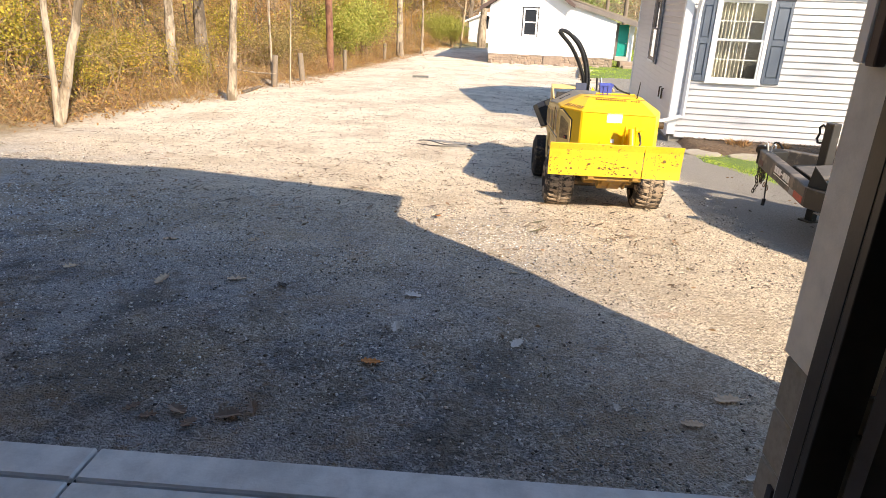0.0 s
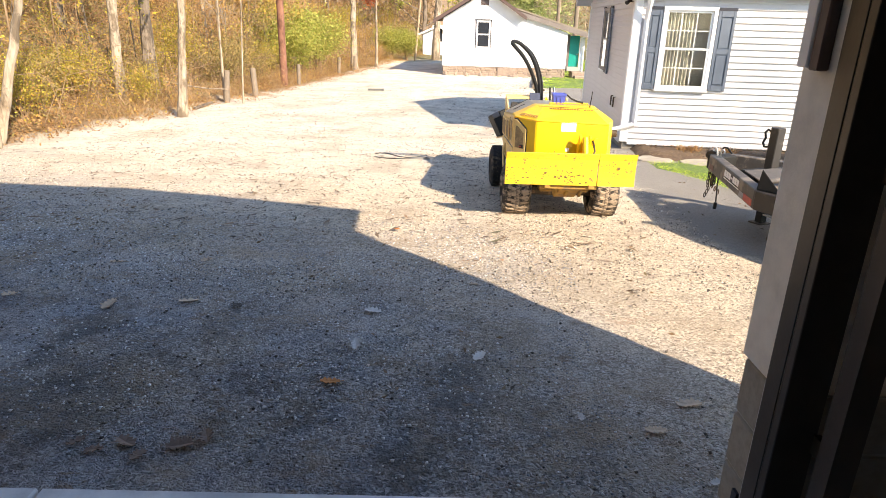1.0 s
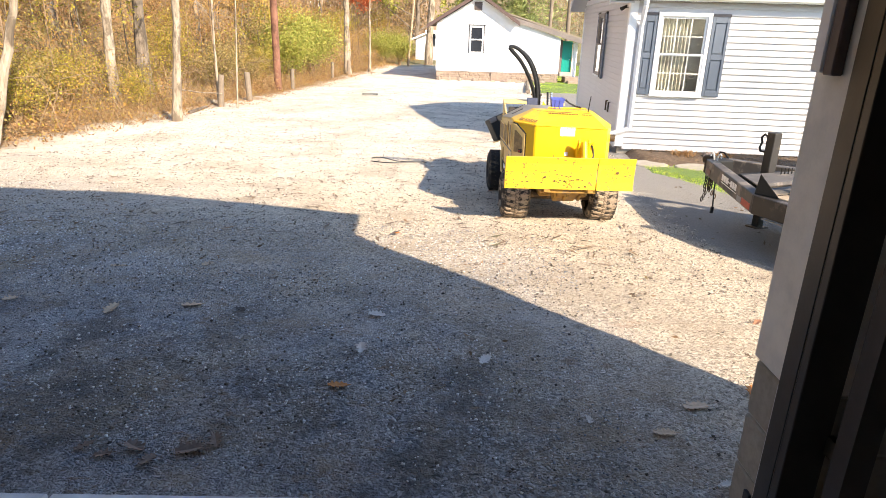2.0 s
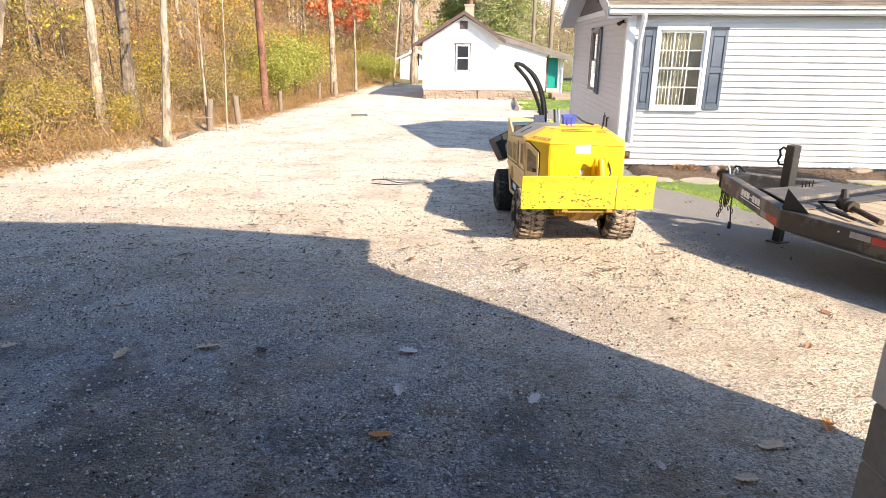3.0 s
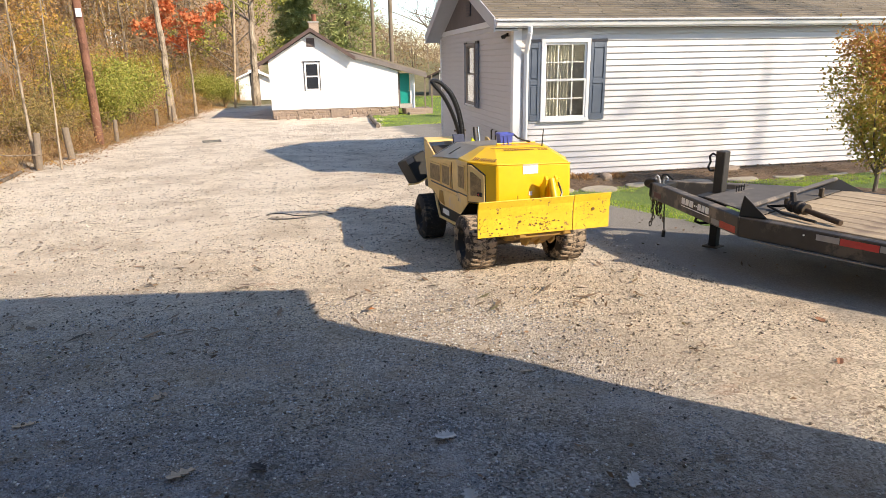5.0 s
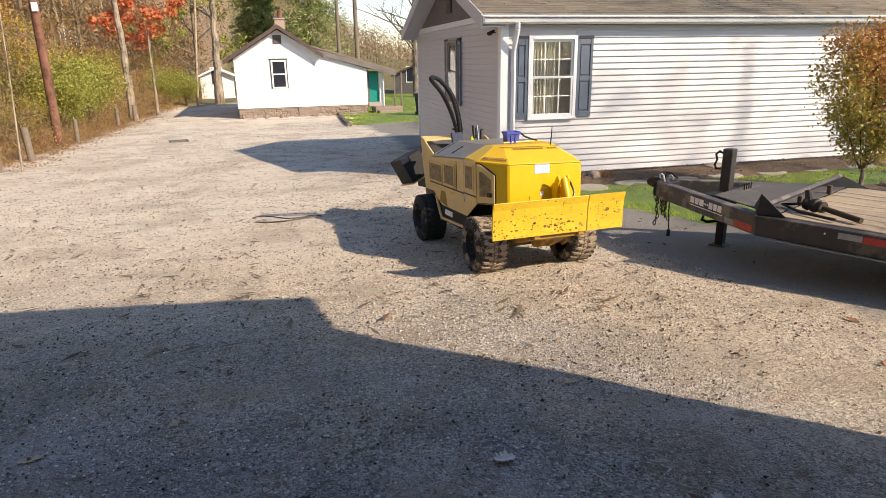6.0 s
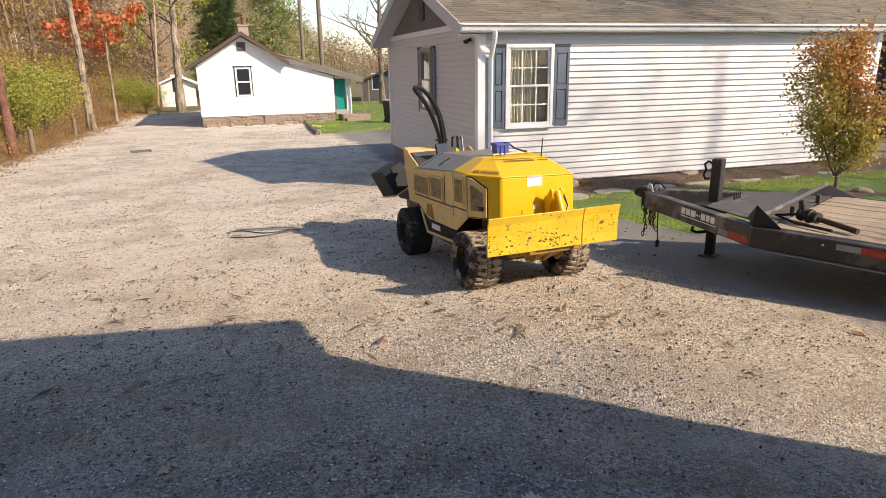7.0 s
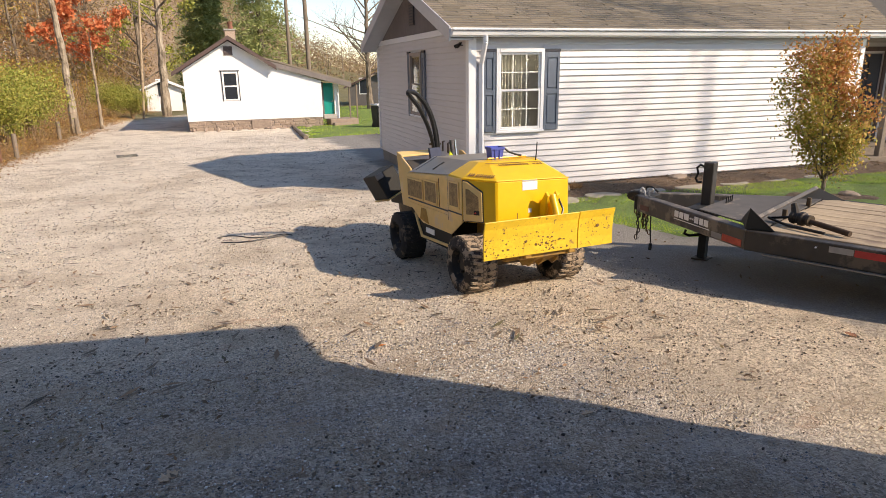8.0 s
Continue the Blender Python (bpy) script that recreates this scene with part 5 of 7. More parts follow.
    part("cutter_wheel", Geo().lathe([(-0.20, 0.10), (-0.20, 0.24), (-0.16, 0.26), (-0.12, 0.24), (-0.12, 0.10)], (0.15, 2.55, 0.36), n=20), GREASY, M, "greasy cutter wheel")
    return M


stump_grinder()


def bucket():
    b = thing("bucket", MACHINE @ pose(-0.01, 0.34, 1.056, 2.9) @ Matrix.Diagonal((0.86, 0.86, 0.92, 1)), "small square blue plastic tub on the machine's hood", "bucket")
    def shell(h0, h1, a0, a1, d0, d1, t):
        """A tapering open box: half widths at foot and rim, wall thickness t."""
        ring = lambda a, d, z: [(-a, -d, z), (a, -d, z), (a, d, z), (-a, d, z)]
        p = ring(a0, d0, h0) + ring(a1, d1, h1) + ring(a1 - t, d1 - t, h1) + ring(a0 - t, d0 - t, h0 + t)
        side = [(k * 4 + i, k * 4 + (i + 1) % 4, (k + 1) * 4 + (i + 1) % 4, (k + 1) * 4 + i) for k in range(3) for i in range(4)]
        return Geo().add(p, side + [(3, 2, 1, 0), (12, 13, 14, 15)])
    part("tub", shell(0.0, 0.115, 0.062, 0.074, 0.05, 0.06, 0.004), BLUE, b, bevel=0.003)
    part("rim_band", Geo().box(-0.080, 0.080, -0.066, -0.0605, 0.092, 0.117).box(-0.080, 0.080, 0.0605, 0.066, 0.092, 0.117).box(-0.080, -0.0745, -0.0605, 0.0605, 0.092, 0.117).box(0.0745, 0.080, -0.0605, 0.0605, 0.092, 0.117), BLUE, b, bevel=0.002)
    for x in (-0.03, 0.02):
        part("rib", Geo().box(x, x + 0.008, -0.064, -0.056, 0.01, 0.09), BLUE, b)


bucket()

# ---- the flatbed trailer ----
DARK_GREASE = simple('dark_grease', (0.045, 0.036, 0.028), 0.55, 0.4, grain=20, vary=0.5, dirt=(0.12, 0.085, 0.05), dirt_at=0.58)
DUSTY_BLACK = simple('dusty_black_paint', (0.09, 0.079, 0.069), 0.6, grain=7, vary=0.35, dirt=(0.20, 0.165, 0.13), dirt_at=0.52)
DULL_TAPE = simple('dull_grey_tape', (0.30, 0.29, 0.28), 0.5)
ROAD_BLACK = simple('road_grimed_black', (0.034, 0.030, 0.027), 0.6, grain=7, vary=0.35, dirt=(0.085, 0.07, 0.055), dirt_at=0.54)
DUSTY_PLATE = simple('dusty_dark_plate', (0.115, 0.105, 0.095), 0.75, grain=8, vary=0.3, dirt=(0.20, 0.165, 0.125), dirt_at=0.54)
TRAILER = Matrix.Translation((3.3, 6.5, -0.095)) @ pose(0, 0, 0, 0, 0, math.degrees(math.atan2(0.447, 0.894)))


def trailer():
    T = thing("trailer", TRAILER, "black steel flatbed trailer with plank deck on its jack", "trailer")
    # tongue: two channels to the coupler
    for s in (-1, 1):
        a, b = Vector((s * 0.82, -1.30)), Vector((s * 0.10, 0.0))
        d = (b - a).normalized()
        n = Vector((-d.y, d.x)) * 0.05
        g = Geo().prism([(a.x - n.x, a.y - n.y), (b.x - n.x, b.y - n.y), (b.x + n.x, b.y + n.y), (a.x + n.x, a.y + n.y)], 0.43, 0.59, "z")
        beam = part("tongue_beam", g, DUSTY_BLACK, T, "black steel tongue channel", bevel=0.008)
        ang = math.degrees(math.atan2(d.y, d.x))
        if s < 0:
            out = Vector((-d.y, d.x)) * (0.051 if (-d.y) < 0 else -0.051)
            m = Matrix.Translation((a.x + out.x, a.y + out.y, 0)) @ pose(0, 0, 0, 0, 0, ang)
            sg = -1 if out.dot(Vector((-d.y, d.x))) < 0 else 1
            def strip(x0, x1, z0, z1, mat, name):
                part(name, Geo().box(x0, x1, 0.0 if sg > 0 else -0.003, 0.003 if sg > 0 else 0.0, z0, z1), mat, beam, at=m)
            strip(0.02, 0.24, 0.445, 0.50, ORANGE_TAPE, "reflector_tape")
            strip(0.25, 0.37, 0.445, 0.49, DULL_TAPE, "reflector_tape")
            strip(1.28, 1.42, 0.46, 0.51, FADED_TAPE, "reflector_tape")
            x = 0.42
            for w in (0.058, 0.052, 0.058, 0.018, 0.03, 0.068, 0.06, 0.062):
                strip(x, x + w - 0.006, 0.508 if w > 0.04 else 0.527, 0.564 if w > 0.04 else 0.541, LETTER_WHITE, "letter_bar")
                x += w + 0.008
            strip(0.40, 0.88, 0.486, 0.493, LETTER_WHITE, "letter_bar")
    part("tongue_nose", Geo().box(-0.14, 0.14, -0.10, 0.06, 0.44, 0.585), BLACK, T, bevel=0.01)
    cp = Geo().prism([(0.06, 0.50), (0.12, 0.50), (0.19, 0.52), (0.205, 0.55), (0.19, 0.585), (0.13, 0.61), (0.06, 0.605)], -0.042, 0.042, "x")
    part("coupler", cp, DARK_GREASE, T, "worn dark steel coupler", bevel=0.012)
    part("coupler_latch", Geo().tube([(0.0, 0.02, 0.60), (0.0, 0.0, 0.66), (0.0, -0.05, 0.665), (0.0, -0.12, 0.62)], 0.009, 7), BLACK, T, smooth=True)
    for s in (-1, 1):
        part("safety_hook", Geo().tube([(-0.10, -0.06 + s * 0.02, 0.57), (-0.11, -0.06 + s * 0.022, 0.62), (-0.11, -0.06 + s * 0.035, 0.655), (-0.11, -0.06 + s * 0.055, 0.665), (-0.11, -0.06 + s * 0.072, 0.65), (-0.11, -0.06 + s * 0.07, 0.625)], 0.0085, 7), LETTER_GREY, T, "pale safety hook", smooth=True)
    # hanging safety chains
    for s, l in ((-0.10, 9), (0.02, 7)):
        g = Geo()
        for k in range(l):
            c = Vector((s + 0.05 * math.sin(k * 0.9), -0.02 + 0.02 * k * (1 if s > 0 else -0.4), 0.50 - k * 0.036 if s < 0 else 0.46 - abs(k - 3) * -0.02 - 0.12))
            ring = [c + Vector((0.016 * math.cos(q) * (1 if k % 2 else 0.2), 0.016 * math.cos(q) * (0.2 if k % 2 else 1), 0.026 * math.sin(q))) for q in np.linspace(0, 6.283, 9)]
            g.tube(ring, 0.005, 5, cap=False)
        part("safety_chain", g, RUST, T, "rusty safety chain")
    for sx, sy, z0, l in ((-0.135, -0.05, 0.55, 8), (-0.12, 0.01, 0.52, 11), (-0.15, -0.10, 0.50, 6)):
        g = Geo()
        for k in range(l):
            c = Vector((sx + 0.012 * math.sin(k * 1.7), sy + 0.010 * math.cos(k * 1.3), z0 - k * 0.036))
            g.tube([c + Vector((0.016 * math.cos(q) * (1 if k % 2 else 0.2), 0.016 * math.cos(q) * (0.2 if k % 2 else 1), 0.026 * math.sin(q))) for q in np.linspace(0, 6.283, 9)], 0.0055, 5, cap=False)
        part("safety_chain", g, DARK_GREASE, T, "dark greasy safety chain")
    part("breakaway_cable", Geo().tube([(-0.12, -0.12, 0.46), (-0.13, -0.13, 0.30), (-0.12, -0.14, 0.12)], 0.007, 6).tube([(-0.12, -0.14, 0.12), (-0.125, -0.14, 0.05)], 0.018, 8), HOSE, T, "black plug lead")
    # jack
    J = (0.015, -0.61)
    jack = part("jack", Geo().box(J[0] - 0.047, J[0] + 0.047, J[1] - 0.047, J[1] + 0.047, 0.30, 0.958), ROAD_BLACK, T, "tall black square drop-leg jack", bevel=0.006)
    part("jack_leg", Geo().box(J[0] - 0.037, J[0] + 0.037, J[1] - 0.037, J[1] + 0.037, 0.036, 0.30), BLACK, jack, bevel=0.004)
    part("jack_foot", Geo().box(J[0] - 0.075, J[0] + 0.075, J[1] - 0.075, J[1] + 0.075, 0.020, 0.038), GREASY, jack, bevel=0.004)
    part("jack_crank", Geo().tube([(J[0] - 0.03, J[1] + 0.047, 0.915), (J[0] - 0.03, J[1] + 0.085, 0.93), (J[0] - 0.03, J[1] + 0.115, 0.90), (J[0] - 0.03, J[1] + 0.10, 0.85), (J[0] - 0.03, J[1] + 0.12, 0.80), (J[0] - 0.03, J[1] + 0.10, 0.765), (J[0] - 0.03, J[1] + 0.06, 0.77)], 0.011, 8), BLACK, jack, "black jack crank", smooth=True)
    part("jack_pin", Geo().tube([(J[0] - 0.03, J[1] + 0.02, 0.27), (J[0] - 0.13, J[1] + 0.09, 0.265), (J[0] - 0.17, J[1] + 0.12, 0.29), (J[0] - 0.16, J[1] + 0.11, 0.325)], 0.014, 8), BLACK, jack, smooth=True)
    part("jack_plate", Geo().box(-0.26, 0.26, J[1] - 0.09, J[1] + 0.09, 0.44, 0.56), BLACK, T, bevel=0.006)
    # steel front deck plate, side rails, cross members
    part("front_plate", Geo().prism([(-0.42, -0.72), (0.42, -0.72), (0.81, -1.38), (-0.76, -1.38)], 0.592, 0.602, "z"), DUSTY_PLATE, T, "dark grey dusty steel front deck")
    for k in range(4):
        part("plate_pin", Geo().tube([(-0.03 + k * 0.045, -0.80, 0.60), (-0.03 + k * 0.045, -0.80, 0.66)], 0.006, 5), BLACK, T)
    for s in (-1, 1):
        x0, x1 = (-0.86, -0.77) if s < 0 else (0.83, 0.92)
        rail = part("side_rail", Geo().box(x0, x1, -6.0, -1.28, 0.425, 0.585), ROAD_BLACK, T, "grimy black side rail", bevel=0.006)
        if s < 0:
            for i in range(10):
                y = -1.865 - i * 0.41
                part("reflector_tape", Geo().box(x0 - 0.003, x0, y - 0.155, y, 0.52, 0.564), DULL_TAPE, rail)
                part("reflector_tape", Geo().box(x0 - 0.003, x0, y - 0.405, y - 0.16, 0.515, 0.564), RED, rail, "red reflector tape")
            part("rail_stud", Geo().tube([(x0, -1.78, 0.54), (x0 - 0.008, -1.78, 0.54)], 0.007, 8), TRIM, rail)
            # paler steel than the rail: the sunlit lower lip painted as a light line
            part("rub_rail", Geo().box(x0 - 0.026, x0 + 0.0, -6.0, -1.42, 0.416, 0.424), GREY_STEEL, rail, "steel rub rail, pale for its sunlit lip")
    part("front_rail", Geo().box(-0.77, 0.83, -1.36, -1.28, 0.455, 0.585), BLACK, T, bevel=0.006)
    for i in range(8):
        part("cross_member", Geo().box(-0.77, 0.83, -2.0 - i * 0.55, -1.93 - i * 0.55, 0.42, 0.541), BLACK, T)
    # corner gussets: solid three-sided wedges on the rails
    def wedge(tip, foot):
        g = Geo().add([tip] + foot, [(0, 1, 2), (0, 2, 3), (0, 3, 1), (3, 2, 1)])
        return part("corner_gusset", g, BLACK, T, "black triangular corner gusset", bevel=0.004)
    wedge((-0.835, -1.29, 0.762), [(-0.58, -1.14, 0.604), (-0.845, -1.27, 0.588), (-0.79, -1.48, 0.588)])
    wedge((0.84, -1.29, 0.70), [(0.58, -1.15, 0.604), (0.86, -1.56, 0.588), (0.90, -1.27, 0.588)])
    part("stop_bar", Geo().tube([(-0.80, -1.30, 0.655), (0.82, -1.30, 0.685)], 0.025, 4), DUSTY_BLACK, T, "dusty angle-iron stop bar", bevel=0.004)
    for x in (-0.30, 0.34):
        part("bar_stub", Geo().box(x - 0.018, x + 0.018, -1.40, -1.365, 0.592, 0.675), GREASY, T, bevel=0.004)
    # planks
    n = 10
    w = 1.60 / n
    g = Geo().box(-w / 2 + 0.004, w / 2 - 0.004, -6.0, -1.39, 0.55, 0.592)
    me = g.mesh("plank", PLANK, bevel=0.004)
    deck = part("deck", Geo().box(-0.77, 0.83, -6.0, -1.40, 0.542, 0.549), DARK, T)
    rng = random.Random(5)
    for i in range(n):
        ob = new("plank", me)
        ob.parent = deck
        ob.matrix_local = pose(-0.77 + w * (i + 0.5), 0, rng.uniform(-0.004, 0.004))
    # axles and wheels further back
    for y in (-3.7, -4.5):
        for s in (-1, 1):
            wh = part("wheel", Geo().lathe([(s * 0.98, 0.12), (s * 0.98, 0.32), (s * 1.0, 0.34), (s * 1.16, 0.34), (s * 1.18, 0.32), (s * 1.18, 0.12)], (0, y, 0.36), n=24), RUBBER, T, smooth=True)
            part("rim", Geo().lathe([(s * 1.1, 0.01), (s * 1.1, 0.17), (s * 1.165, 0.19)], (0, y, 0.36), n=18, closed=False), GREY_STEEL, wh)
        part("axle", Geo().tube([(-1.0, y, 0.36), (1.0, y, 0.36)], 0.04, 8), BLACK, T)
    return T


trailer()


DARK_RUST = simple('dark_rust', (0.12, 0.075, 0.045), 0.8, 0.3, grain=30, vary=0.4)


def hitch_part():
    """Greasy cutter spindle lying on the planks."""
    m = TRAILER @ pose(-0.50, -1.56, 0.6, 0, 0, -113) @ Matrix.Diagonal((0.98, 0.9, 0.9, 1))
    o = thing("hitch_assembly", m, "greasy steel spindle with pipe handle lying on the planks", "machine part")
    part("housing", Geo().lathe([(-0.08, 0.02), (-0.08, 0.055), (-0.05, 0.06), (-0.04, 0.048), (-0.01, 0.05), (0.0, 0.062), (0.03, 0.06), (0.04, 0.045), (0.07, 0.042), (0.07, 0.02)], (0, 0, 0.064), n=14), DARK_GREASE, o, bevel=0.004)
    part("cap", Geo().tube([(-0.05, 0, 0.09), (-0.09, 0.02, 0.175)], [0.038, 0.026], 10), DARK_GREASE, o)
    part("pipe", Geo().tube([(0.05, 0, 0.06), (0.42, 0.0, 0.03)], 0.024, 12), DARK_RUST, o, "rusty pipe", smooth=True)
    part("strut", Geo().tube([(-0.05, -0.04, 0.07), (-0.22, -0.10, 0.03), (0.0, -0.15, 0.018), (0.3, -0.12, 0.018)], 0.013, 7), BLACK, o)
    part("flange", Geo().lathe([(0.072, 0.02), (0.072, 0.05), (0.09, 0.05), (0.09, 0.02)], (0, 0, 0.062), n=12), GREASY, o)


hitch_part()

# ---- the small white house down the drive ----
STONE_BROWN = simple("brown_patch", (0.32, 0.25, 0.20), 0.9, grain=10, vary=0.3)
COTTAGE = pose(-2.2, 30.8, -0.72, 0, 0, 2.0)


def cottage():
    c = thing("small_house", COTTAGE, "small white rendered house with brown gable roof and lean-to", "house")
    D = 8.0
    # facade outline with lean-to; the wall front is y=0
    zb = 0.42
    wall = [(0.0, zb), (5.78, zb), (5.78, 2.02), (3.62, 2.72), (1.92, 3.72), (0.0, 2.55)]
    win = (1.57, 2.18, 1.27, 2.45)
    g = Geo()
    for poly in ([(0.0, zb), (win[0], zb), (win[0], 3.51), (0.0, 2.55)], [(win[1], zb), (5.78, zb), (5.78, 2.02), (3.62, 2.72), (win[1], 3.56)], [(win[0], zb), (win[1], zb), (win[1], win[2]), (win[0], win[2])],
                 [(win[0], win[3]), (win[1], win[3]), (win[1], 3.56), (1.92, 3.72), (win[0], 3.51)]):
        g.prism(poly, 0.0, 0.15, "y")
    part("wall", g, STUCCO, c, "bright white rendered front wall")
    part("side_wall", Geo().box(0.0, 0.15, 0.15, D, zb, 2.55), STUCCO, c)
    part("side_wall", Geo().box(5.63, 5.78, 0.15, D, zb, 2.02), STUCCO, c)
    part("rear_wall", Geo().prism(wall, D - 0.15, D, "y"), STUCCO, c)
    # stone footing: single stones in front, core behind
    part("footing", Geo().box(0.05, 5.73, 0.035, D, -0.3, zb), STONE_BROWN, c)
    rng = random.Random(3)
    z = -0.12
    while z < zb - 0.02:
        h = min(rng.uniform(0.09, 0.15), zb - z)
        x = 0.0
        while x < 5.78:
            w = min(rng.uniform(0.15, 0.42), 5.78 - x)
            part("stone", Geo().prism([(x + 0.003 + rng.uniform(0, 0.03), z + rng.uniform(-0.03, 0.01)), (x + w - 0.003 - rng.uniform(0, 0.03), z + rng.uniform(-0.03, 0.01)), (x + w - 0.002, z + h - rng.uniform(0.0, 0.03)), (x + w * 0.5, z + h + rng.uniform(-0.01, 0.012)), (x + 0.002, z + h - rng.uniform(0.0, 0.03))], 0.025 + rng.uniform(-0.03, 0.006), 0.12, "y"), STONE if rng.random() < 0.6 else STONE_BROWN, c, bevel=0.02)
            x += w
        z += h
    part("footing_patch", Geo().box(2.6, 3.45, -0.03, 0.05, -0.1, zb - 0.02), STONE_BROWN, c, "brown patched footing", bevel=0.02)
    w = new("window")
    w.parent = c
    tagged(w, "dark double-hung window with white bars")
    part("window_frame", Geo().box(win[0] - 0.02, win[0] + 0.05, -0.03, 0.05, win[2], win[3]).box(win[1] - 0.05, win[1] + 0.02, -0.03, 0.05, win[2], win[3]).box(win[0] + 0.05, win[1] - 0.05, -0.03, 0.05, win[3] - 0.06, win[3]).box(win[0] + 0.05, win[1] - 0.05, -0.03, 0.05, win[2], win[2] + 0.05), TRIM, w)
    zm = (win[2] + win[3]) / 2
    part("meeting_rail", Geo().box(win[0] + 0.05, win[1] - 0.05, -0.02, 0.04, zm - 0.03, zm + 0.03), TRIM, w)
    part("pane", Geo().box(win[0] + 0.05, win[1] - 0.05, 0.0, 0.006, win[2] + 0.05, zm - 0.03), simple("dark_pane", (0.03, 0.035, 0.045), 0.08), w)
    part("pane", Geo().box(win[0] + 0.05, win[1] - 0.05, 0.01, 0.016, zm + 0.03, win[3] - 0.06), bpy.data.materials["dark_pane"], w)
    part("casing", Geo().box(win[0] - 0.06, win[0] - 0.021, -0.025, 0.0, win[2] - 0.03, win[3] + 0.03).box(win[1] + 0.021, win[1] + 0.06, -0.025, 0.0, win[2] - 0.03, win[3] + 0.03).box(win[0] - 0.10, win[1] + 0.10, -0.04, 0.0, win[3] + 0.03, win[3] + 0.07), DARK, w)
    v = part("attic_vent", Geo().box(1.72, 2.08, -0.03, 0.0, 3.14, 3.50), BROWN_TRIM, c, "brown attic vent")
    for i in range(6):
        part("vent_slat", Geo().box(1.74, 2.06, -0.045, -0.029, 3.17 + i * 0.053, 3.195 + i * 0.053), TAUPE, v)
    # roof planes with thickness: left slope, right slope, lean-to
    def plane(name, a, b, y0, y1, t, mat, label=""):
        (x0, z0), (x1, z1) = a, b
        part(name, Geo().prism([(x0, z0), (x1, z1), (x1, z1 + t), (x0, z0 + t)], y0, y1, "y"), mat, c, label)
    plane("roof", (-0.42, 2.38), (1.92, 3.82), -0.35, D + 0.3, 0.07, SHINGLE, "brown shingle roof slope")
    plane("roof", (1.92, 3.82), (3.80, 2.60), -0.35, D + 0.3, 0.07, SHINGLE, "brown shingle roof slope")
    plane("lean_to_roof", (3.30, 3.00), (7.1, 1.90), -0.12, D + 0.1, 0.07, SHINGLE, "low brown lean-to roof")
    plane("rake_board", (-0.44, 2.30), (1.92, 3.76), -0.39, -0.351, 0.17, BROWN_TRIM)
    plane("rake_board", (1.92, 3.76), (3.82, 2.52), -0.39, -0.351, 0.17, BROWN_TRIM)
    plane("rake_board", (3.50, 2.70), (7.12, 1.70), -0.16, -0.121, 0.21, TANNED_GREY)
    # chimney
    ch = part("chimney", Geo().box(1.95, 2.4, 2.2, 2.65, 3.0, 4.28), CHIMNEY_BRICK, c, "brick chimney with pale cap")
    part("chimney_cap", Geo().box(1.91, 2.44, 2.16, 2.69, 4.28, 4.34), MORTAR, ch)
    part("chimney_pot", Geo().lathe([(4.34, 0.09), (4.36, 0.12), (4.56, 0.10), (4.60, 0.125), (4.66, 0.12), (4.66, 0.08), (4.40, 0.07)], (2.22, 2.42, 0.0), axis="z", n=14, closed=False), BRICK, ch, "terracotta chimney pot", smooth=True)
    # porch under the lean-to with teal door
    part("porch_wall", Geo().box(6.44, 6.66, 0.5, 0.62, 0.3, 1.85), STUCCO, c)
    part("porch_wall", Geo().box(5.78, 5.965, 0.6, 0.70, 0.3, 1.95), TAUPE, c, "dark boarding beside the door")
    part("threshold", Geo().box(5.9, 6.5, 0.42, 0.60, 0.30, 0.50), MORTAR, c, bevel=0.01)
    d = part("door", Geo().box(5.97, 6.42, 0.62, 0.68, 0.50, 1.90), TEAL, c, "teal painted porch door", bevel=0.006)
    part("door_knob", Geo().tube([(6.34, 0.62, 1.08), (6.34, 0.56, 1.08)], 0.03, 8), CHROME, d)
    part("porch_floor", Geo().box(6.1, 7.4, -0.1, 1.0, 0.0, 0.30), STONE, c, bevel=0.02)
    part("porch_step", Geo().box(6.2, 7.0, -0.5, -0.1, -0.05, 0.15), STONE, c, bevel=0.02)
    for x in (7.02, 7.35):
        part("porch_post", Geo().box(x, x + 0.06, -0.05, 0.01, 0.30, 1.82), WOOD_POST, c)
    return c


CHIMNEY_BRICK = simple("faded_brick", (0.46, 0.35, 0.27), 0.85, grain=25, vary=0.3)
TANNED_GREY = simple("tan_grey_fascia", (0.21, 0.18, 0.165), 0.7)
cottage()


def far_house(m, w, d, h, rise, wall_mat, roof_mat, label, windows=2):
    f = thing("far_house", m, label, "house")
    g = Geo().prism([(0, 0), (w, 0), (w, h), (w / 2, h + rise), (0, h)], 0, d, "y")
    part("wall", g, wall_mat, f)
    part("roof", Geo().prism([(-0.3, h - 0.12), (w / 2, h + rise + 0.06), (w + 0.3, h - 0.12), (w + 0.3, h + 0.0), (w / 2, h + rise + 0.2), (-0.3, h + 0.0)], -0.3, d + 0.3, "y"), roof_mat, f)
    for i in range(windows):
        x = w * (i + 0.7) / (windows + 0.4)
        wd = part("window", Geo().box(x - 0.4, x + 0.4, -0.03, 0.0, 0.9, 2.1), TRIM, f)
        part("pane", Geo().box(x - 0.33, x + 0.33, -0.04, -0.029, 0.97, 2.03), bpy.data.materials["dark_pane"], wd)
    return f


FAR_GREY = simple("weathered_grey_wall", (0.13, 0.12, 0.115), 0.8)
far_house(pose(-5.55, 48.5, -0.75, 0, 0, 4), 2.2, 4, 1.5, 0.42, STUCCO, TRIM, "low white shed behind the bare tree", 1)
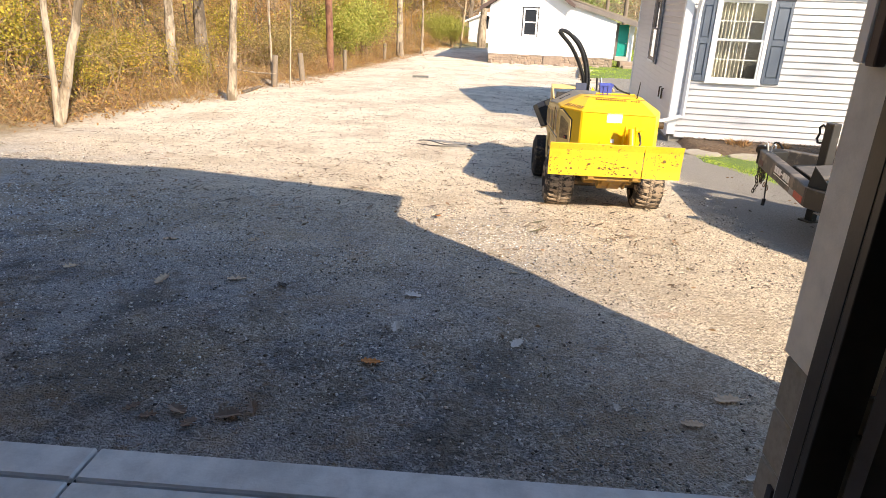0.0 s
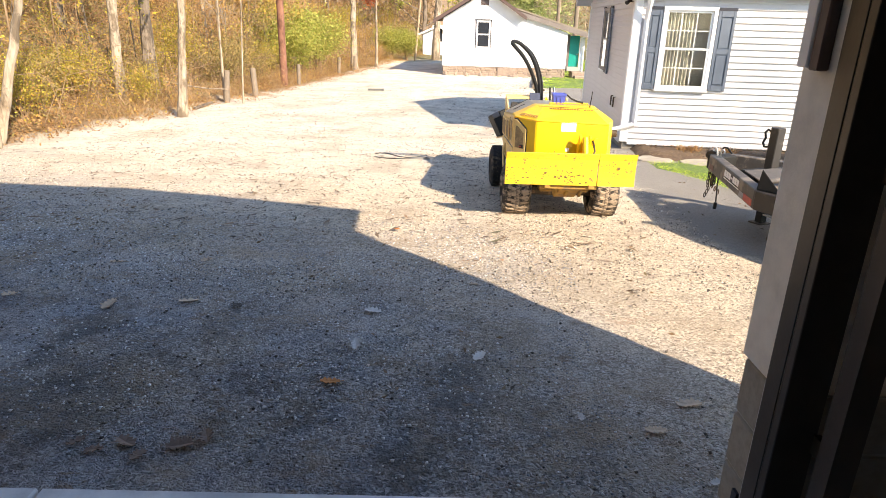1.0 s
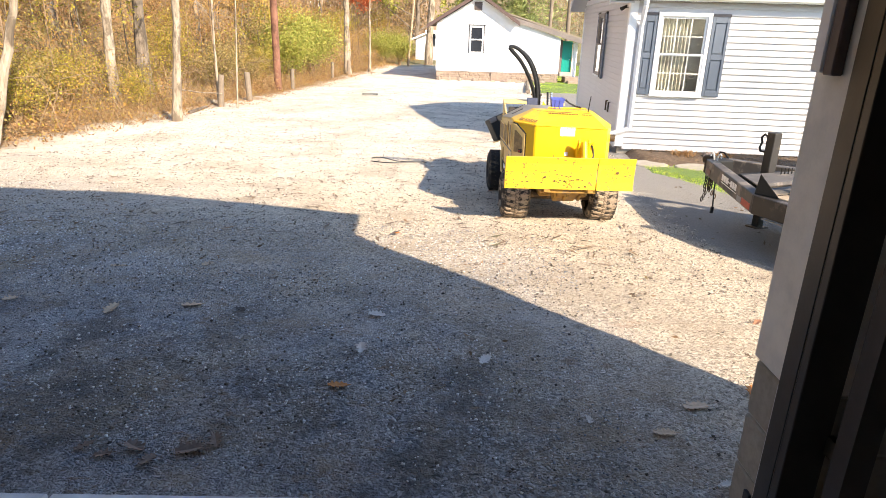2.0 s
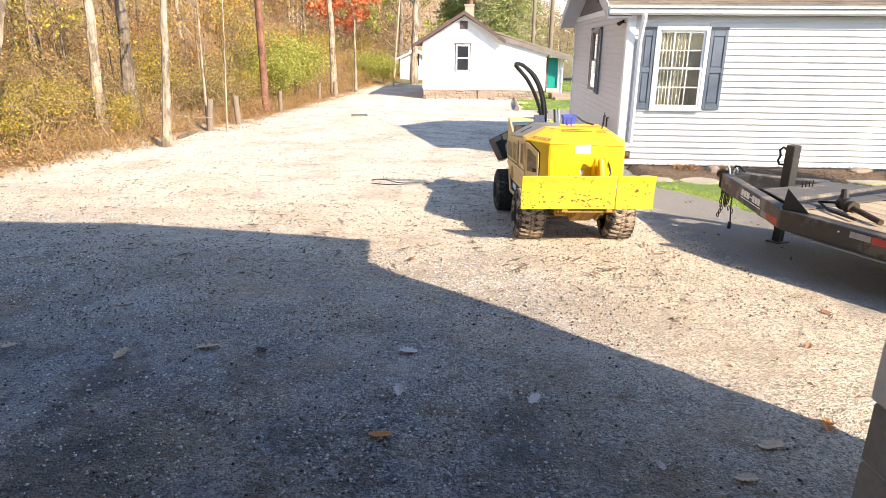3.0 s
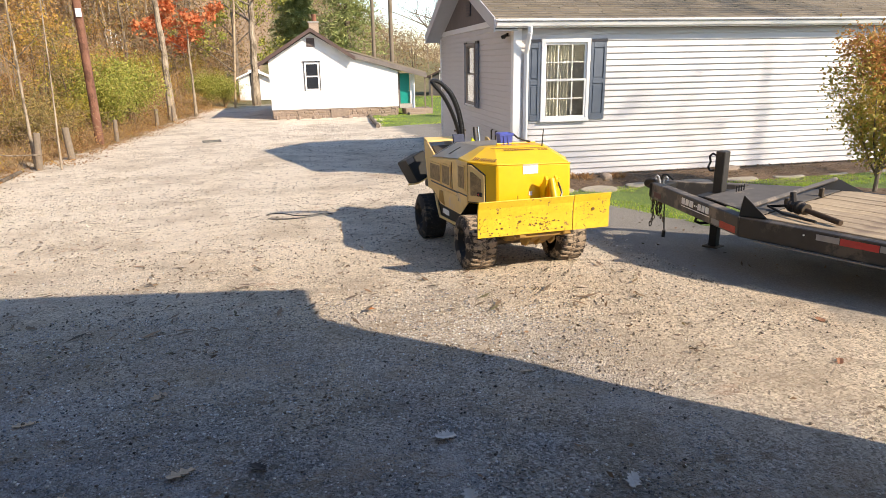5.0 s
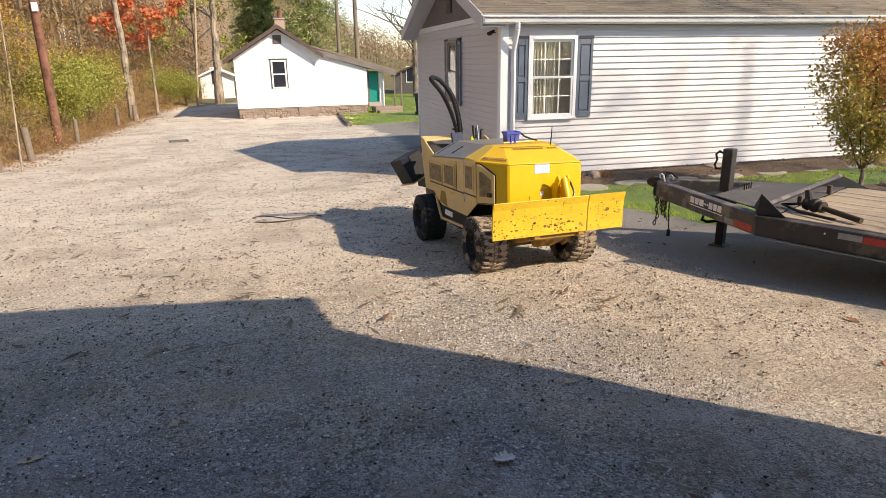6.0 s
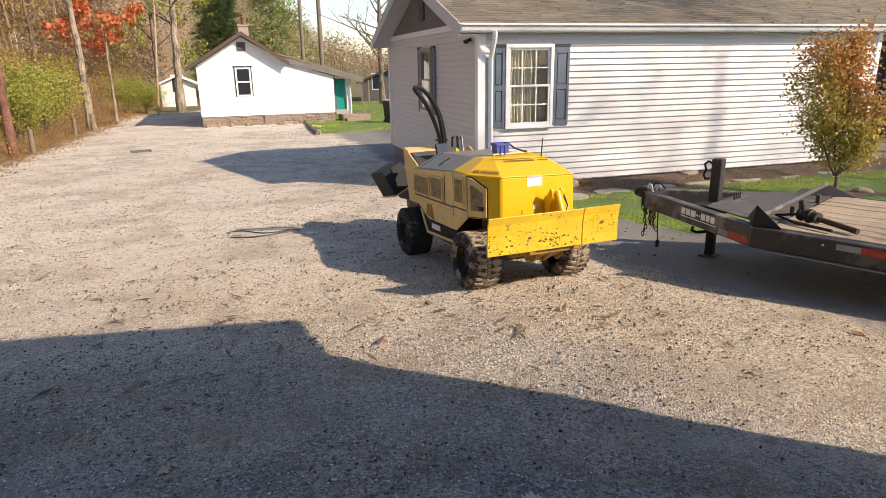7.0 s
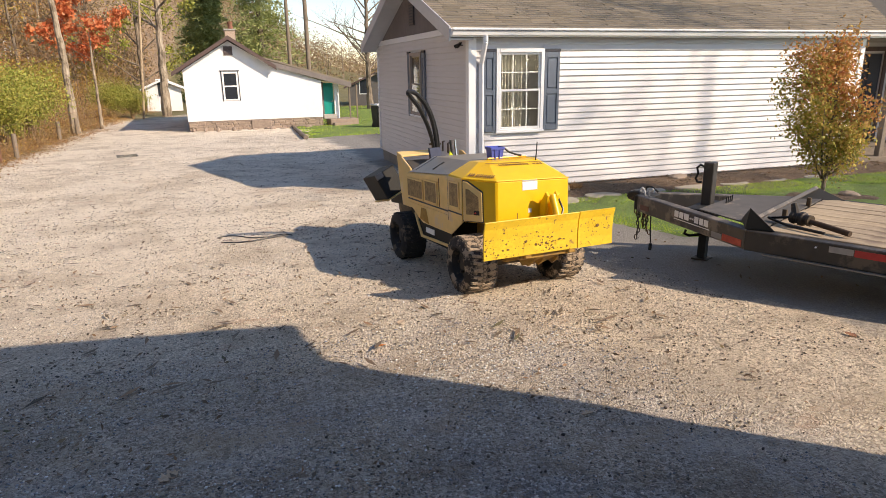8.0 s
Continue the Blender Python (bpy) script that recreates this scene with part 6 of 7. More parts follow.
far_house(pose(8.15, 49.5, -0.9, 0, 0, -14), 4.2, 4, 1.45, 0.85, FAR_GREY, BROWN_TRIM, "low dark grey gabled building beyond the lawn")
far_house(pose(-26, 62, 6.5, 0, 0, 20), 7, 5, 2.6, 1.2, STUCCO, SHINGLE, "white house half hidden on the hillside")


# ---- trees, shrubs and the wooded bank ----
def branch(g, p, d, length, r, depth, rng, tips, sway=0.25, n=6):
    pts, radii = [p], [r]
    steps = max(3, int(5 - depth))
    for i in range(steps):
        d = (d + Vector((rng.uniform(-sway, sway), rng.uniform(-sway, sway), rng.uniform(-sway * 0.3, sway * 0.5))) * 0.45).normalized()
        p = p + d * (length / steps)
        pts.append(p)
        radii.append(r * (1 - 0.62 * (i + 1) / steps))
        if depth < 2 and i >= 1:
            for _ in range(rng.choice((1, 1, 2))):
                a = rng.uniform(0, 6.283)
                s = Vector((math.cos(a), math.sin(a), rng.uniform(0.1, 0.8))).normalized()
                branch(g, p, (d * 0.55 + s * 0.8).normalized(), length * rng.uniform(0.35, 0.55), radii[-1] * 0.6, depth + 1, rng, tips, sway, max(4, n - 2))
    g.tube(pts, radii, n)
    tips.append((p, max(0.25, length * 0.35)))


def tree(name, m, height, r, bark_mat, leaf_mat, leaf_n, leaf_size, seed, label, category="tree", lean=(0, 0), low=0.35, spread=0.5, group="", depth=1, limbs=1.0):
    """Tapered trunk with limbs; leaves in clumps about the limb ends."""
    rng = random.Random(seed)
    t = thing(name, m, label, category, group)
    g, tips = Geo(), []
    pts, radii = [], []
    for i in range(9):
        u = i / 8
        pts.append(Vector((lean[0] * u * height + 0.018 * height * 0.3 * (math.sin(u * 5 + seed) - math.sin(seed)), lean[1] * u * height + 0.018 * height * 0.3 * (math.sin(u * 4 + seed * 2) - math.sin(seed * 2)), u * height - 0.1)))
        radii.append(r * (1.25 if i == 0 else 1 - 0.78 * u))
    pts2, rad2 = [], []
    for i in range(8):
        for s in range(4):
            q = s / 4
            pts2.append(pts[i].lerp(pts[i + 1], q) + Vector((rng.uniform(-1, 1), rng.uniform(-1, 1), 0)) * r * 0.16)
            rad2.append((radii[i] * (1 - q) + radii[i + 1] * q) * rng.uniform(0.9, 1.1))
    g.tube(pts2 + [pts[8]], rad2 + [radii[8]], 9)
    k = int((6 + height * 0.8) * limbs)
    for i in range(k):
        u = low + (0.97 - low) * (i + rng.random()) / k
        j = min(7, int(u * 8))
        p = pts[j].lerp(pts[j + 1], u * 8 - j)
        a = rng.uniform(0, 6.283)
        d = Vector((math.cos(a), math.sin(a), rng.uniform(0.25, 0.9))).normalized()
        branch(g, p, d, height * spread * rng.uniform(0.3, 0.6) * (1.15 - u * 0.6), r * 0.35 * (1.1 - u * 0.7), depth, rng, tips)
    part("trunk", g, bark_mat, t, smooth=True)
    if leaf_mat is not None and leaf_n:
        nr = np.random.default_rng(seed)
        c = np.concatenate([np.array(p)[None] + nr.normal(size=(max(4, leaf_n // len(tips)), 3)) * s * 0.5 for p, s in tips])
        v, f = leaf_cards(c, leaf_size, nr)
        cr = new("crown", mesh_np("crown", v, f, leaf_mat))
        cr.parent = t
    return t


def shrub_mesh(seed, leaf_mat, n, size, w, h, stems=10, hollow=0.4):
    """Stems and leaf clumps with an uneven outline."""
    nr = np.random.default_rng(seed)
    rng = random.Random(seed)
    g, ends = Geo(), []
    for _ in range(stems):
        a, q = rng.uniform(0, 6.283), rng.uniform(0.3, 1)
        e = Vector((math.cos(a) * w / 2 * q, math.sin(a) * w / 2 * q, h * rng.uniform(0.55, 1.0)))
        mid = Vector((e.x * 0.35, e.y * 0.35, e.z * 0.6))
        g.tube([(0.05 * math.cos(a), 0.05 * math.sin(a), 0), mid, e], [0.018, 0.012, 0.004], 5, cap=False)
        ends += [e, mid.lerp(e, 0.5), mid]
        for _k in range(2):
            b = e + Vector((rng.uniform(-1, 1), rng.uniform(-1, 1), rng.uniform(-0.4, 0.6))) * w * 0.2
            g.tube([mid.lerp(e, 0.6), b], [0.008, 0.003], 4, cap=False)
            ends.append(b)
    E_ = np.array([tuple(e) for e in ends])
    c = E_[nr.integers(0, len(E_), n)] + nr.normal(size=(n, 3)) * np.array([w, w, h]) * 0.11
    c[:, 2] = np.abs(c[:, 2])
    v, f = leaf_cards(c, size, nr)
    return g.mesh("branchwork", TWIG), mesh_np("foliage", v, f, leaf_mat)


def shrub(meshes, x, y, s, turn, label, group="shrubs on the bank"):
    t = thing("shrub", pose(x, y, lay_z(x, y) - 0.05, 0, 0, turn) @ Matrix.Diagonal((s, s, s, 1)), label, "shrub", group)
    for nm, me in zip(("branchwork", "foliage"), meshes):
        o = new(nm, me)
        o.parent = t


def woods():
    rng = random.Random(21)
    nr = np.random.default_rng(70)

    def at(x, y, turn=0):
        return pose(x, y, lay_z(x, y), 0, 0, turn)
    # trunks that stand out along the edge
    tree("tree", at(-6.15, 8.0), 7.0, 0.052, BARK_PALE, L_YELLOW, 260, 0.09, 31, "pale-barked young tree on the bank", lean=(0.0, 0.02), low=0.5)
    tree("tree", at(-6.35, 8.2), 8.0, 0.068, BARK_PALE, L_MIX, 260, 0.09, 32, "grey-barked young tree leaning over the bank", lean=(0.33, 0.05), low=0.5)
    tree("tree", at(-5.68, 12.4), 8.5, 0.085, BARK_PALE, L_YELLOW, 260, 0.09, 33, "pale smooth-barked tree at the drive edge", lean=(0.13, 0.0), low=0.45)
    tree("tree", at(-7.6, 13.4), 11, 0.115, BARK_PALE, L_YELLOW, 400, 0.11, 34, "mottled white-barked tree on the bank", lean=(0.06, 0.0), low=0.5)
    tree("tree", at(-7.9, 15.2), 12, 0.16, BARK_GREY, L_BROWN, 300, 0.11, 35, "grey-brown tree trunk on the bank", lean=(0.05, 0), low=0.5)
    tree("tree", at(-6.22, 15.7), 6.5, 0.035, BARK_PALE, L_YELLOW, 300, 0.08, 36, "slender pale sapling at the bank", low=0.3, spread=0.35)
    tree("tree", at(-5.6, 15.35), 7.0, 0.02, BARK_PALE, L_MIX, 120, 0.07, 37, "thin pale sapling stem beside a post", lean=(0.03, 0), low=0.6, spread=0.3)
    tree("tree", at(-6.75, 32.0), 12, 0.17, BARK_PALE, None, 0, 0.2, 38, "tall pale trunk behind the red maple", lean=(-0.02, 0), low=0.62)
    tree("maple_tree", at(-6.15, 34.5), 5.8, 0.08, BARK_PALE, L_RED, 3000, 0.18, 39, "young maple with scarlet autumn leaves", lean=(0.03, 0), low=0.45, spread=0.7)
    tree("tree", at(-4.0, 43.5), 14, 0.25, BARK_PALE, L_MIX, 160, 0.15, 40, "large nearly bare tree by the white shed", lean=(0.05, 0), low=0.32, spread=0.6, depth=0)
    tree("tree", at(-6.3, 55), 13, 0.2, BARK_GREY, L_GREEN, 7000, 0.20, 42, "tall yellow-green tree behind the shed", low=0.06, spread=0.5)
    tree("tree", at(8.6, 44), 11, 0.2, BARK_GREY, None, 0, 0.2, 41, "bare tree with spreading branches beyond the lawn", low=0.18, spread=0.85, depth=0, limbs=2.4)
    # woods up the bank: few shapes, many copies
    kinds = [tree("tree", at(-11, 10), 10, 0.11, BARK_GREY, L_YELLOW, 700, 0.12, 51, "thinly gold-leaved tree in the wood", group="woodland trees", low=0.3),
             tree("tree", at(-12, 18), 11, 0.12, BARK_GREY, L_BROWN, 700, 0.12, 52, "thinly brown-leaved tree in the wood", group="woodland trees", low=0.3),
             tree("tree", at(-11, 25), 9, 0.09, BARK_PALE, L_MIX, 900, 0.12, 53, "yellow-green tree in the wood", group="woodland trees", low=0.2),
             tree("tree", at(-13, 31), 11, 0.12, BARK_GREY, None, 0, 0.12, 54, "bare grey tree in the wood", group="woodland trees", low=0.3)]
    for k in range(64):
        y = rng.uniform(6, 75)
        d = rng.uniform(6.5, 13) if k < 22 else rng.uniform(10, 36)
        x = float(edge_x(y)) - d
        o = rng.choice(kinds)
        s = rng.uniform(0.7, 1.2)
        copy_thing(o, at(x, y, rng.uniform(0, 360)) @ pose(0, 0, 0, rng.uniform(-5, 5), rng.uniform(-5, 5), 0)).scale = (s, s, s)
    # leafy understory saplings on the slope
    young = [tree("sapling", at(-8.6, 10.4), 4.2, 0.022, BARK_GREY, L_MIX, 900, 0.085, 81, "slim yellow-green sapling on the bank", group="saplings on the bank", low=0.2, spread=0.75),
             tree("sapling", at(-9.4, 8.2), 4.8, 0.025, BARK_GREY, L_YELLOW, 1000, 0.085, 82, "slim gold-leaved sapling on the bank", group="saplings on the bank", low=0.2, spread=0.7),
             tree("sapling", at(-8.9, 16.4), 3.6, 0.02, BARK_GREY, L_OLIVE, 900, 0.08, 83, "slim olive-leaved sapling on the bank", group="saplings on the bank", low=0.15, spread=0.8),
             tree("sapling", at(-9.9, 13.0), 4.4, 0.022, BARK_GREY, L_RUSSET, 1000, 0.085, 84, "slim russet-leaved sapling on the bank", group="saplings on the bank", low=0.2, spread=0.75)]
    for k in range(30):
        y = rng.uniform(7, 30)
        d = rng.uniform(2.0, 7.5)
        o = young[k % 4]
        s = rng.uniform(0.65, 1.1)
        copy_thing(o, at(float(edge_x(y)) - d, y, rng.uniform(0, 360)) @ pose(0, 0, 0, rng.uniform(-9, 9), rng.uniform(-9, 9), 0)).scale = (s, s, s)
    # shrubs
    sm = [shrub_mesh(61, L_GREEN, 7000, 0.08, 2.2, 2.0, 18), shrub_mesh(62, L_MIX, 3000, 0.06, 1.8, 1.6, 14), shrub_mesh(63, L_BROWN, 1300, 0.055, 1.6, 1.1, 18), shrub_mesh(64, L_YELLOW, 1000, 0.055, 1.5, 1.3, 16), shrub_mesh(65, L_OLIVE, 2200, 0.055, 1.7, 1.4, 16)]
    names = ["leafy bright green shrub", "yellow-green leafy shrub", "brown brambly undergrowth shrub", "golden thin undergrowth shrub", "dull olive leafy shrub"]
    for x, y, s, i in ((-7.3, 24.6, 0.9, 0), (-7.7, 26.2, 1.2, 0), (-7.4, 27.9, 1.05, 0), (-8.7, 25.6, 1.0, 4), (-7.6, 18.4, 1.0, 4), (-7.9, 20.4, 1.1, 4), (-8.0, 23.2, 0.7, 1), (-6.5, 40.8, 0.9, 0), (-5.7, 41.8, 0.9, 0), (-6.9, 38.4, 0.7, 3), (-7.8, 19.2, 0.8, 4), (-8.6, 17.8, 0.9, 1), (-7.9, 14.2, 0.8, 4),
                       (-7.6, 10.9, 0.75, 4), (-8.4, 9.9, 0.9, 1), (-8.1, 8.4, 0.7, 2), (-7.3, 20.6, 0.8, 4), (-7.35, 10.1, 0.55, 1), (-8.0, 11.6, 0.6, 1), (-7.0, 13.4, 0.5, 1), (-8.6, 12.6, 0.5, 1), (-9.2, 9.6, 0.5, 3)):
        shrub(sm[i], x, y, s, rng.uniform(0, 360), names[i] + " at the drive edge")
    for k in range(90):
        y = rng.uniform(5, 60)
        d = rng.uniform(2.2, 8) if k < 50 else rng.uniform(5, 18)
        i = rng.choice((1, 2, 2, 2, 3, 3, 4)) if y < 40 else rng.choice((1, 2, 3))
        shrub(sm[i], float(edge_x(y)) - d, y, rng.uniform(0.5, 1.0) * (1 + d * 0.04), rng.uniform(0, 360), names[i] + " on the bank")
    # tangled thicket between the shrubs: small leaves in drifts of one colour
    for mat, label, n, seed, hi in ((L_OLIVE, "olive leafy thicket on the bank", 26000, 1, 1.5), (L_RUSSET, "russet brown thicket on the bank", 112000, 2, 1.5), (L_MIX, "yellow-green thicket on the bank", 14000, 3, 1.5), (L_YELLOW, "golden leafy thicket on the bank", 22000, 4, 1.7)):
        r2 = np.random.default_rng(100 + seed)
        m = 900
        cy = r2.uniform(5, 48, m)
        cd = r2.uniform(0.9, 4.5, m) ** 1.7
        cx = edge_x(cy) - cd
        ok = np.array([noise.noise((a * 0.33, b * 0.33, seed * 7.0)) > -0.05 for a, b in zip(cx, cy)])
        cx, cy, cd = cx[ok], cy[ok], cd[ok]
        i = r2.integers(0, len(cx), n)
        top = np.clip(0.25 + cd * 0.35, 0.25, hi)
        px = cx[i] + r2.normal(0, 0.42, n)
        py = cy[i] + r2.normal(0, 0.42, n)
        c = np.stack([px, py, lay(px, py) + np.abs(r2.normal(0, 0.55, n)) * top[i]], 1)
        v, f = leaf_cards(c, 0.052, r2, shape=0.5)
        tagged(new("thicket", mesh_np("thicket", v, f, mat)), label, "undergrowth", kind="stuff")
    # dry stems and fallen leaves along the bank
    n = 15000
    y = nr.uniform(5, 34, n)
    d = np.abs(nr.normal(0, 1, n)) * 2.4
    x = edge_x(y) - 0.35 - d + nr.normal(0, 0.12, n)
    keep = np.array([noise.noise((a * 0.5, b * 0.5, 2.0)) > -0.1 for a, b in zip(x, y)])
    x, y = x[keep], y[keep]
    v, f = tri_blades(np.stack([x, y, lay(x, y)], 1), 0.42, 0.009, nr, 1.1)
    tagged(new("dry_grass", mesh_np("dry_grass", v, f, L_STRAW)), "straw-coloured dry stems along the bank", "undergrowth", kind="stuff")
    for mat, label, n, w, s in ((L_BROWN, "brown fallen leaves on the bank", 50000, 3.6, 1), (L_YELLOW, "gold fallen leaves on the bank", 4500, 2.6, 2)):
        y = nr.uniform(3, 42, n)
        d = np.abs(nr.normal(0, 1, n)) * w
        x = edge_x(y) - 0.30 - d + nr.normal(0, 0.22, n)
        c = np.stack([x, y, lay(x, y) + nr.uniform(0.005, 0.05, n)], 1)
        v, f = leaf_cards(c, 0.05, nr, flat=0.6)
        tagged(new("leaf_litter", mesh_np("leaf_litter", v, f, mat)), label, "leaf litter", kind="stuff")
    n = 1300
    y = nr.uniform(16, 34, n)
    x = edge_x(y) - 0.1 + np.abs(nr.normal(0, 0.35, n))
    v, f = leaf_cards(np.stack([x, y, lay(x, y) + nr.uniform(0.01, 0.03, n)], 1), 0.055, nr, flat=0.85)
    tagged(new("leaf_litter", mesh_np("leaf_litter", v, f, L_BROWN)), "brown leaves blown onto the drive edge", "leaf litter", kind="stuff")
    # arching bare canes and thin stems
    g = Geo()
    for k in range(700):
        y0 = rng.uniform(5, 36)
        x0 = float(edge_x(y0)) - rng.uniform(0.4, 4.5)
        z0 = lay_z(x0, y0)
        a, l = rng.uniform(0, 6.283), rng.uniform(0.6, 1.7)
        e = Vector((math.cos(a), math.sin(a), 0)) * l
        g.tube([(x0, y0, z0), (x0 + e.x * 0.3, y0 + e.y * 0.3, z0 + l * 0.55), (x0 + e.x * 0.75, y0 + e.y * 0.75, z0 + l * 0.6), (x0 + e.x, y0 + e.y, z0 + l * 0.35)], [0.006, 0.006, 0.005, 0.003], 4, cap=False)
    for k in range(140):
        y0 = rng.uniform(6, 60)
        x0 = float(edge_x(y0)) - rng.uniform(1.2, 12)
        z0 = lay_z(x0, y0)
        h, dx, dy = rng.uniform(1.5, 5), rng.uniform(-0.5, 0.5), rng.uniform(-0.5, 0.5)
        r = rng.uniform(0.008, 0.022)
        g.tube([(x0, y0, z0), (x0 + dx * 0.3, y0 + dy * 0.3, z0 + h * 0.5), (x0 + dx, y0 + dy, z0 + h)], [r, r * 0.75, r * 0.3], 5, cap=False)
    tagged(part("brambles", g, TWIG), "tan bramble canes and thin stems on the bank", "undergrowth", kind="stuff")


woods()


def conifer(m, height, r, seed, label):
    t = thing("spruce_tree", m, label, "conifer", "spruces behind the small house")
    nr = np.random.default_rng(seed)
    part("trunk", Geo().tube([(0, 0, 0), (0, 0, height)], [r * 0.07, 0.02], 7), BARK_GREY, t)
    cs = []
    z = height * 0.08
    while z < height * 0.99:
        reach = r * (1 - z / height) ** 0.85
        for k in range(9):
            a = nr.uniform(0, 6.283)
            l = reach * nr.uniform(0.6, 1.1)
            e = np.array([math.cos(a) * l, math.sin(a) * l, z - l * 0.28])
            u = nr.uniform(0.15, 1, (64, 1))
            cs.append(np.array([0, 0, z]) * (1 - u) + e * u + nr.normal(size=(64, 3)) * np.array([0.17, 0.17, 0.11]) * (0.6 + reach * 0.25))
        z += height * 0.035
    v, f = leaf_cards(np.concatenate(cs), 0.46, nr, flat=0.4, shape=0.2)
    o = new("crown", mesh_np("crown", v, f, L_SPRUCE))
    o.parent = t


for _x, _y, _h, _r, _s in ((2.7, 58, 17, 5.0, 1), (-1.2, 62, 12, 3.0, 2), (-2.2, 64, 14, 3.0, 3)):
    conifer(pose(_x, _y, lay_z(_x, _y)), _h, _r, _s, "tall dark green spruce behind the small house")


def far_woods():
    """Bare and brown woods on the ridge beyond and up the hillside."""
    nr = np.random.default_rng(80)

    def cover(name, x, y, h, per, size, mat, label, spread, low=0.2, shape=0.6):
        n = len(x)
        z = np.repeat(lay(x, y), per) + np.repeat(h, per) * nr.uniform(low, 1, n * per)
        c = np.stack([np.repeat(x, per), np.repeat(y, per), z], 1) + nr.normal(size=(n * per, 3)) * np.array([spread, spread, spread * 0.4])
        v, f = leaf_cards(c, size, nr, shape=shape)
        tagged(new(name, mesh_np(name, v, f, mat)), label, "woods", kind="stuff")
    n = 6500
    cover("far_woods", nr.uniform(-95, 95, n), nr.uniform(80, 190, n), nr.uniform(2, 5.5, n), 21, 0.52, L_HAZE, "brown leafless woods on the far ridge", 1.0, 0.05, 0.22)
    n = 1800
    cover("far_woods", nr.uniform(-95, 95, n), nr.uniform(80, 150, n), nr.uniform(2, 6, n), 16, 0.32, L_OLIVE, "olive leaves in the far woods", 1.0, 0.1, 0.3)
    for mat, n, per, s, w, label in ((L_HAZE, 2500, 26, 0.35, 0.4, "grey-brown bare hillside woods"), (L_RUSSET, 2600, 22, 0.19, 0.6, "russet hillside woods"), (L_OLIVE, 1500, 20, 0.18, 0.6, "olive hillside woods"), (L_YELLOW, 500, 20, 0.16, 0.6, "golden hillside woods")):
        y = nr.uniform(4, 82, n)
        x = edge_x(y) - nr.uniform(10, 60, n)
        cover("hillside_woods", x, y, nr.uniform(2, 8, n), per, s, mat, label, 0.75, 0.03, w)
    for mat, n, per, s, w, label in ((L_HAZE, 420, 30, 0.34, 0.35, "grey-brown bare brush beyond the bank"), (L_RUSSET, 330, 30, 0.17, 0.6, "russet brush beyond the bank"), (L_OLIVE, 260, 30, 0.17, 0.6, "olive brush beyond the bank")):
        y = nr.uniform(44, 84, n)
        x = edge_x(y) - nr.uniform(5, 15, n)
        cover("hillside_woods", x, y, nr.uniform(1.5, 6.5, n), per, s, mat, label, 0.75, 0.02, w)
    n = 1100
    y = nr.uniform(6, 120, n)
    x = np.where(y < 78, edge_x(y) - nr.uniform(9, 60, n), nr.uniform(-60, 60, n))
    v, f = tri_blades(np.stack([x, y, lay(x, y)], 1), np.where(y < 78, 7.5, 4.0)[:, None], 0.17, nr, 0.06)
    tagged(new("hillside_trunks", mesh_np("hillside_trunks", v, f, BARK_PALE)), "thin grey trunks on the hillside", "woods", kind="stuff")


far_woods()


def sapling():
    x, y = 7.26, 7.87
    t = thing("sapling", pose(x, y, lay_z(x, y) + 0.03) @ Matrix.Scale(0.95, 4), "young pear tree turning from green to russet", "tree")
    rng, nr = random.Random(9), np.random.default_rng(9)
    g = Geo().tube([(0, 0, 0), (0.01, 0, 0.5), (-0.01, 0.01, 1.2), (0.02, 0, 2.2)], [0.03, 0.025, 0.018, 0.006], 8)
    ends = []
    for k in range(7):
        a = k * 0.9 + rng.uniform(-0.2, 0.2)
        r = rng.uniform(0.32, 0.5)
        top = Vector((math.cos(a) * r - 0.1, math.sin(a) * r, rng.uniform(1.0, 1.6)))
        g.tube([(0, 0, 0.16 + 0.03 * k), (top.x * 0.28, top.y * 0.28, 0.42), (top.x * 0.7, top.y * 0.7, 0.8), top], [0.015, 0.012, 0.009, 0.004], 6)
        ends += [Vector((top.x * 0.5, top.y * 0.5, 0.5)).lerp(top, u) for u in (0.1, 0.35, 0.6, 0.8, 1.0)]
    spire = Vector((0.05, 0, 2.2))
    ends += [spire + Vector((0.02 * j, 0, 0.06 * j)) for j in range(3)]
    for k in range(34):
        z = 0.36 + 1.62 * k / 34
        a = rng.uniform(0, 6.283)
        l = rng.uniform(0.55, 1.0) * (1.0 - 0.55 * max(0, (z - 0.9) / 1.2))
        e = Vector((math.cos(a) * l * 0.66 - 0.19 * z, math.sin(a) * l * 0.66 + 0.05 * z, z + l * 0.72))
        g.tube([(0, 0, z), (e.x * 0.5, e.y * 0.5, z + l * 0.3), e], [0.012, 0.008, 0.003], 5)
        ends += [Vector((0, 0, z)).lerp(e, u) for u in (0.55, 0.75, 0.9, 1.0)]
    part("trunk", g, BARK_GREY, t, smooth=True)
    E_ = np.array([tuple(e) for e in ends]) * np.array([0.95, 0.95, 0.98])
    n = 14000
    c = E_[nr.integers(0, len(E_), n)] + nr.normal(size=(n, 3)) * 0.10
    up = c[:, 2] + nr.normal(0, 0.22, n) + c[:, 0] * 0.9 > 1.30
    for nm, msk, mat in (("crown", ~up, L_SAP_LOW), ("crown", up, L_SAP_TOP)):
        v, f = leaf_cards(c[msk], 0.05, nr)
        o = new(nm, mesh_np(nm, v, f, mat))
        o.parent = t


sapling()


# ---- posts, poles, small things ----
TAN_POLE = bark("tan_pole_wood", (0.36, 0.26, 0.165), (0.50, 0.39, 0.26), 9)

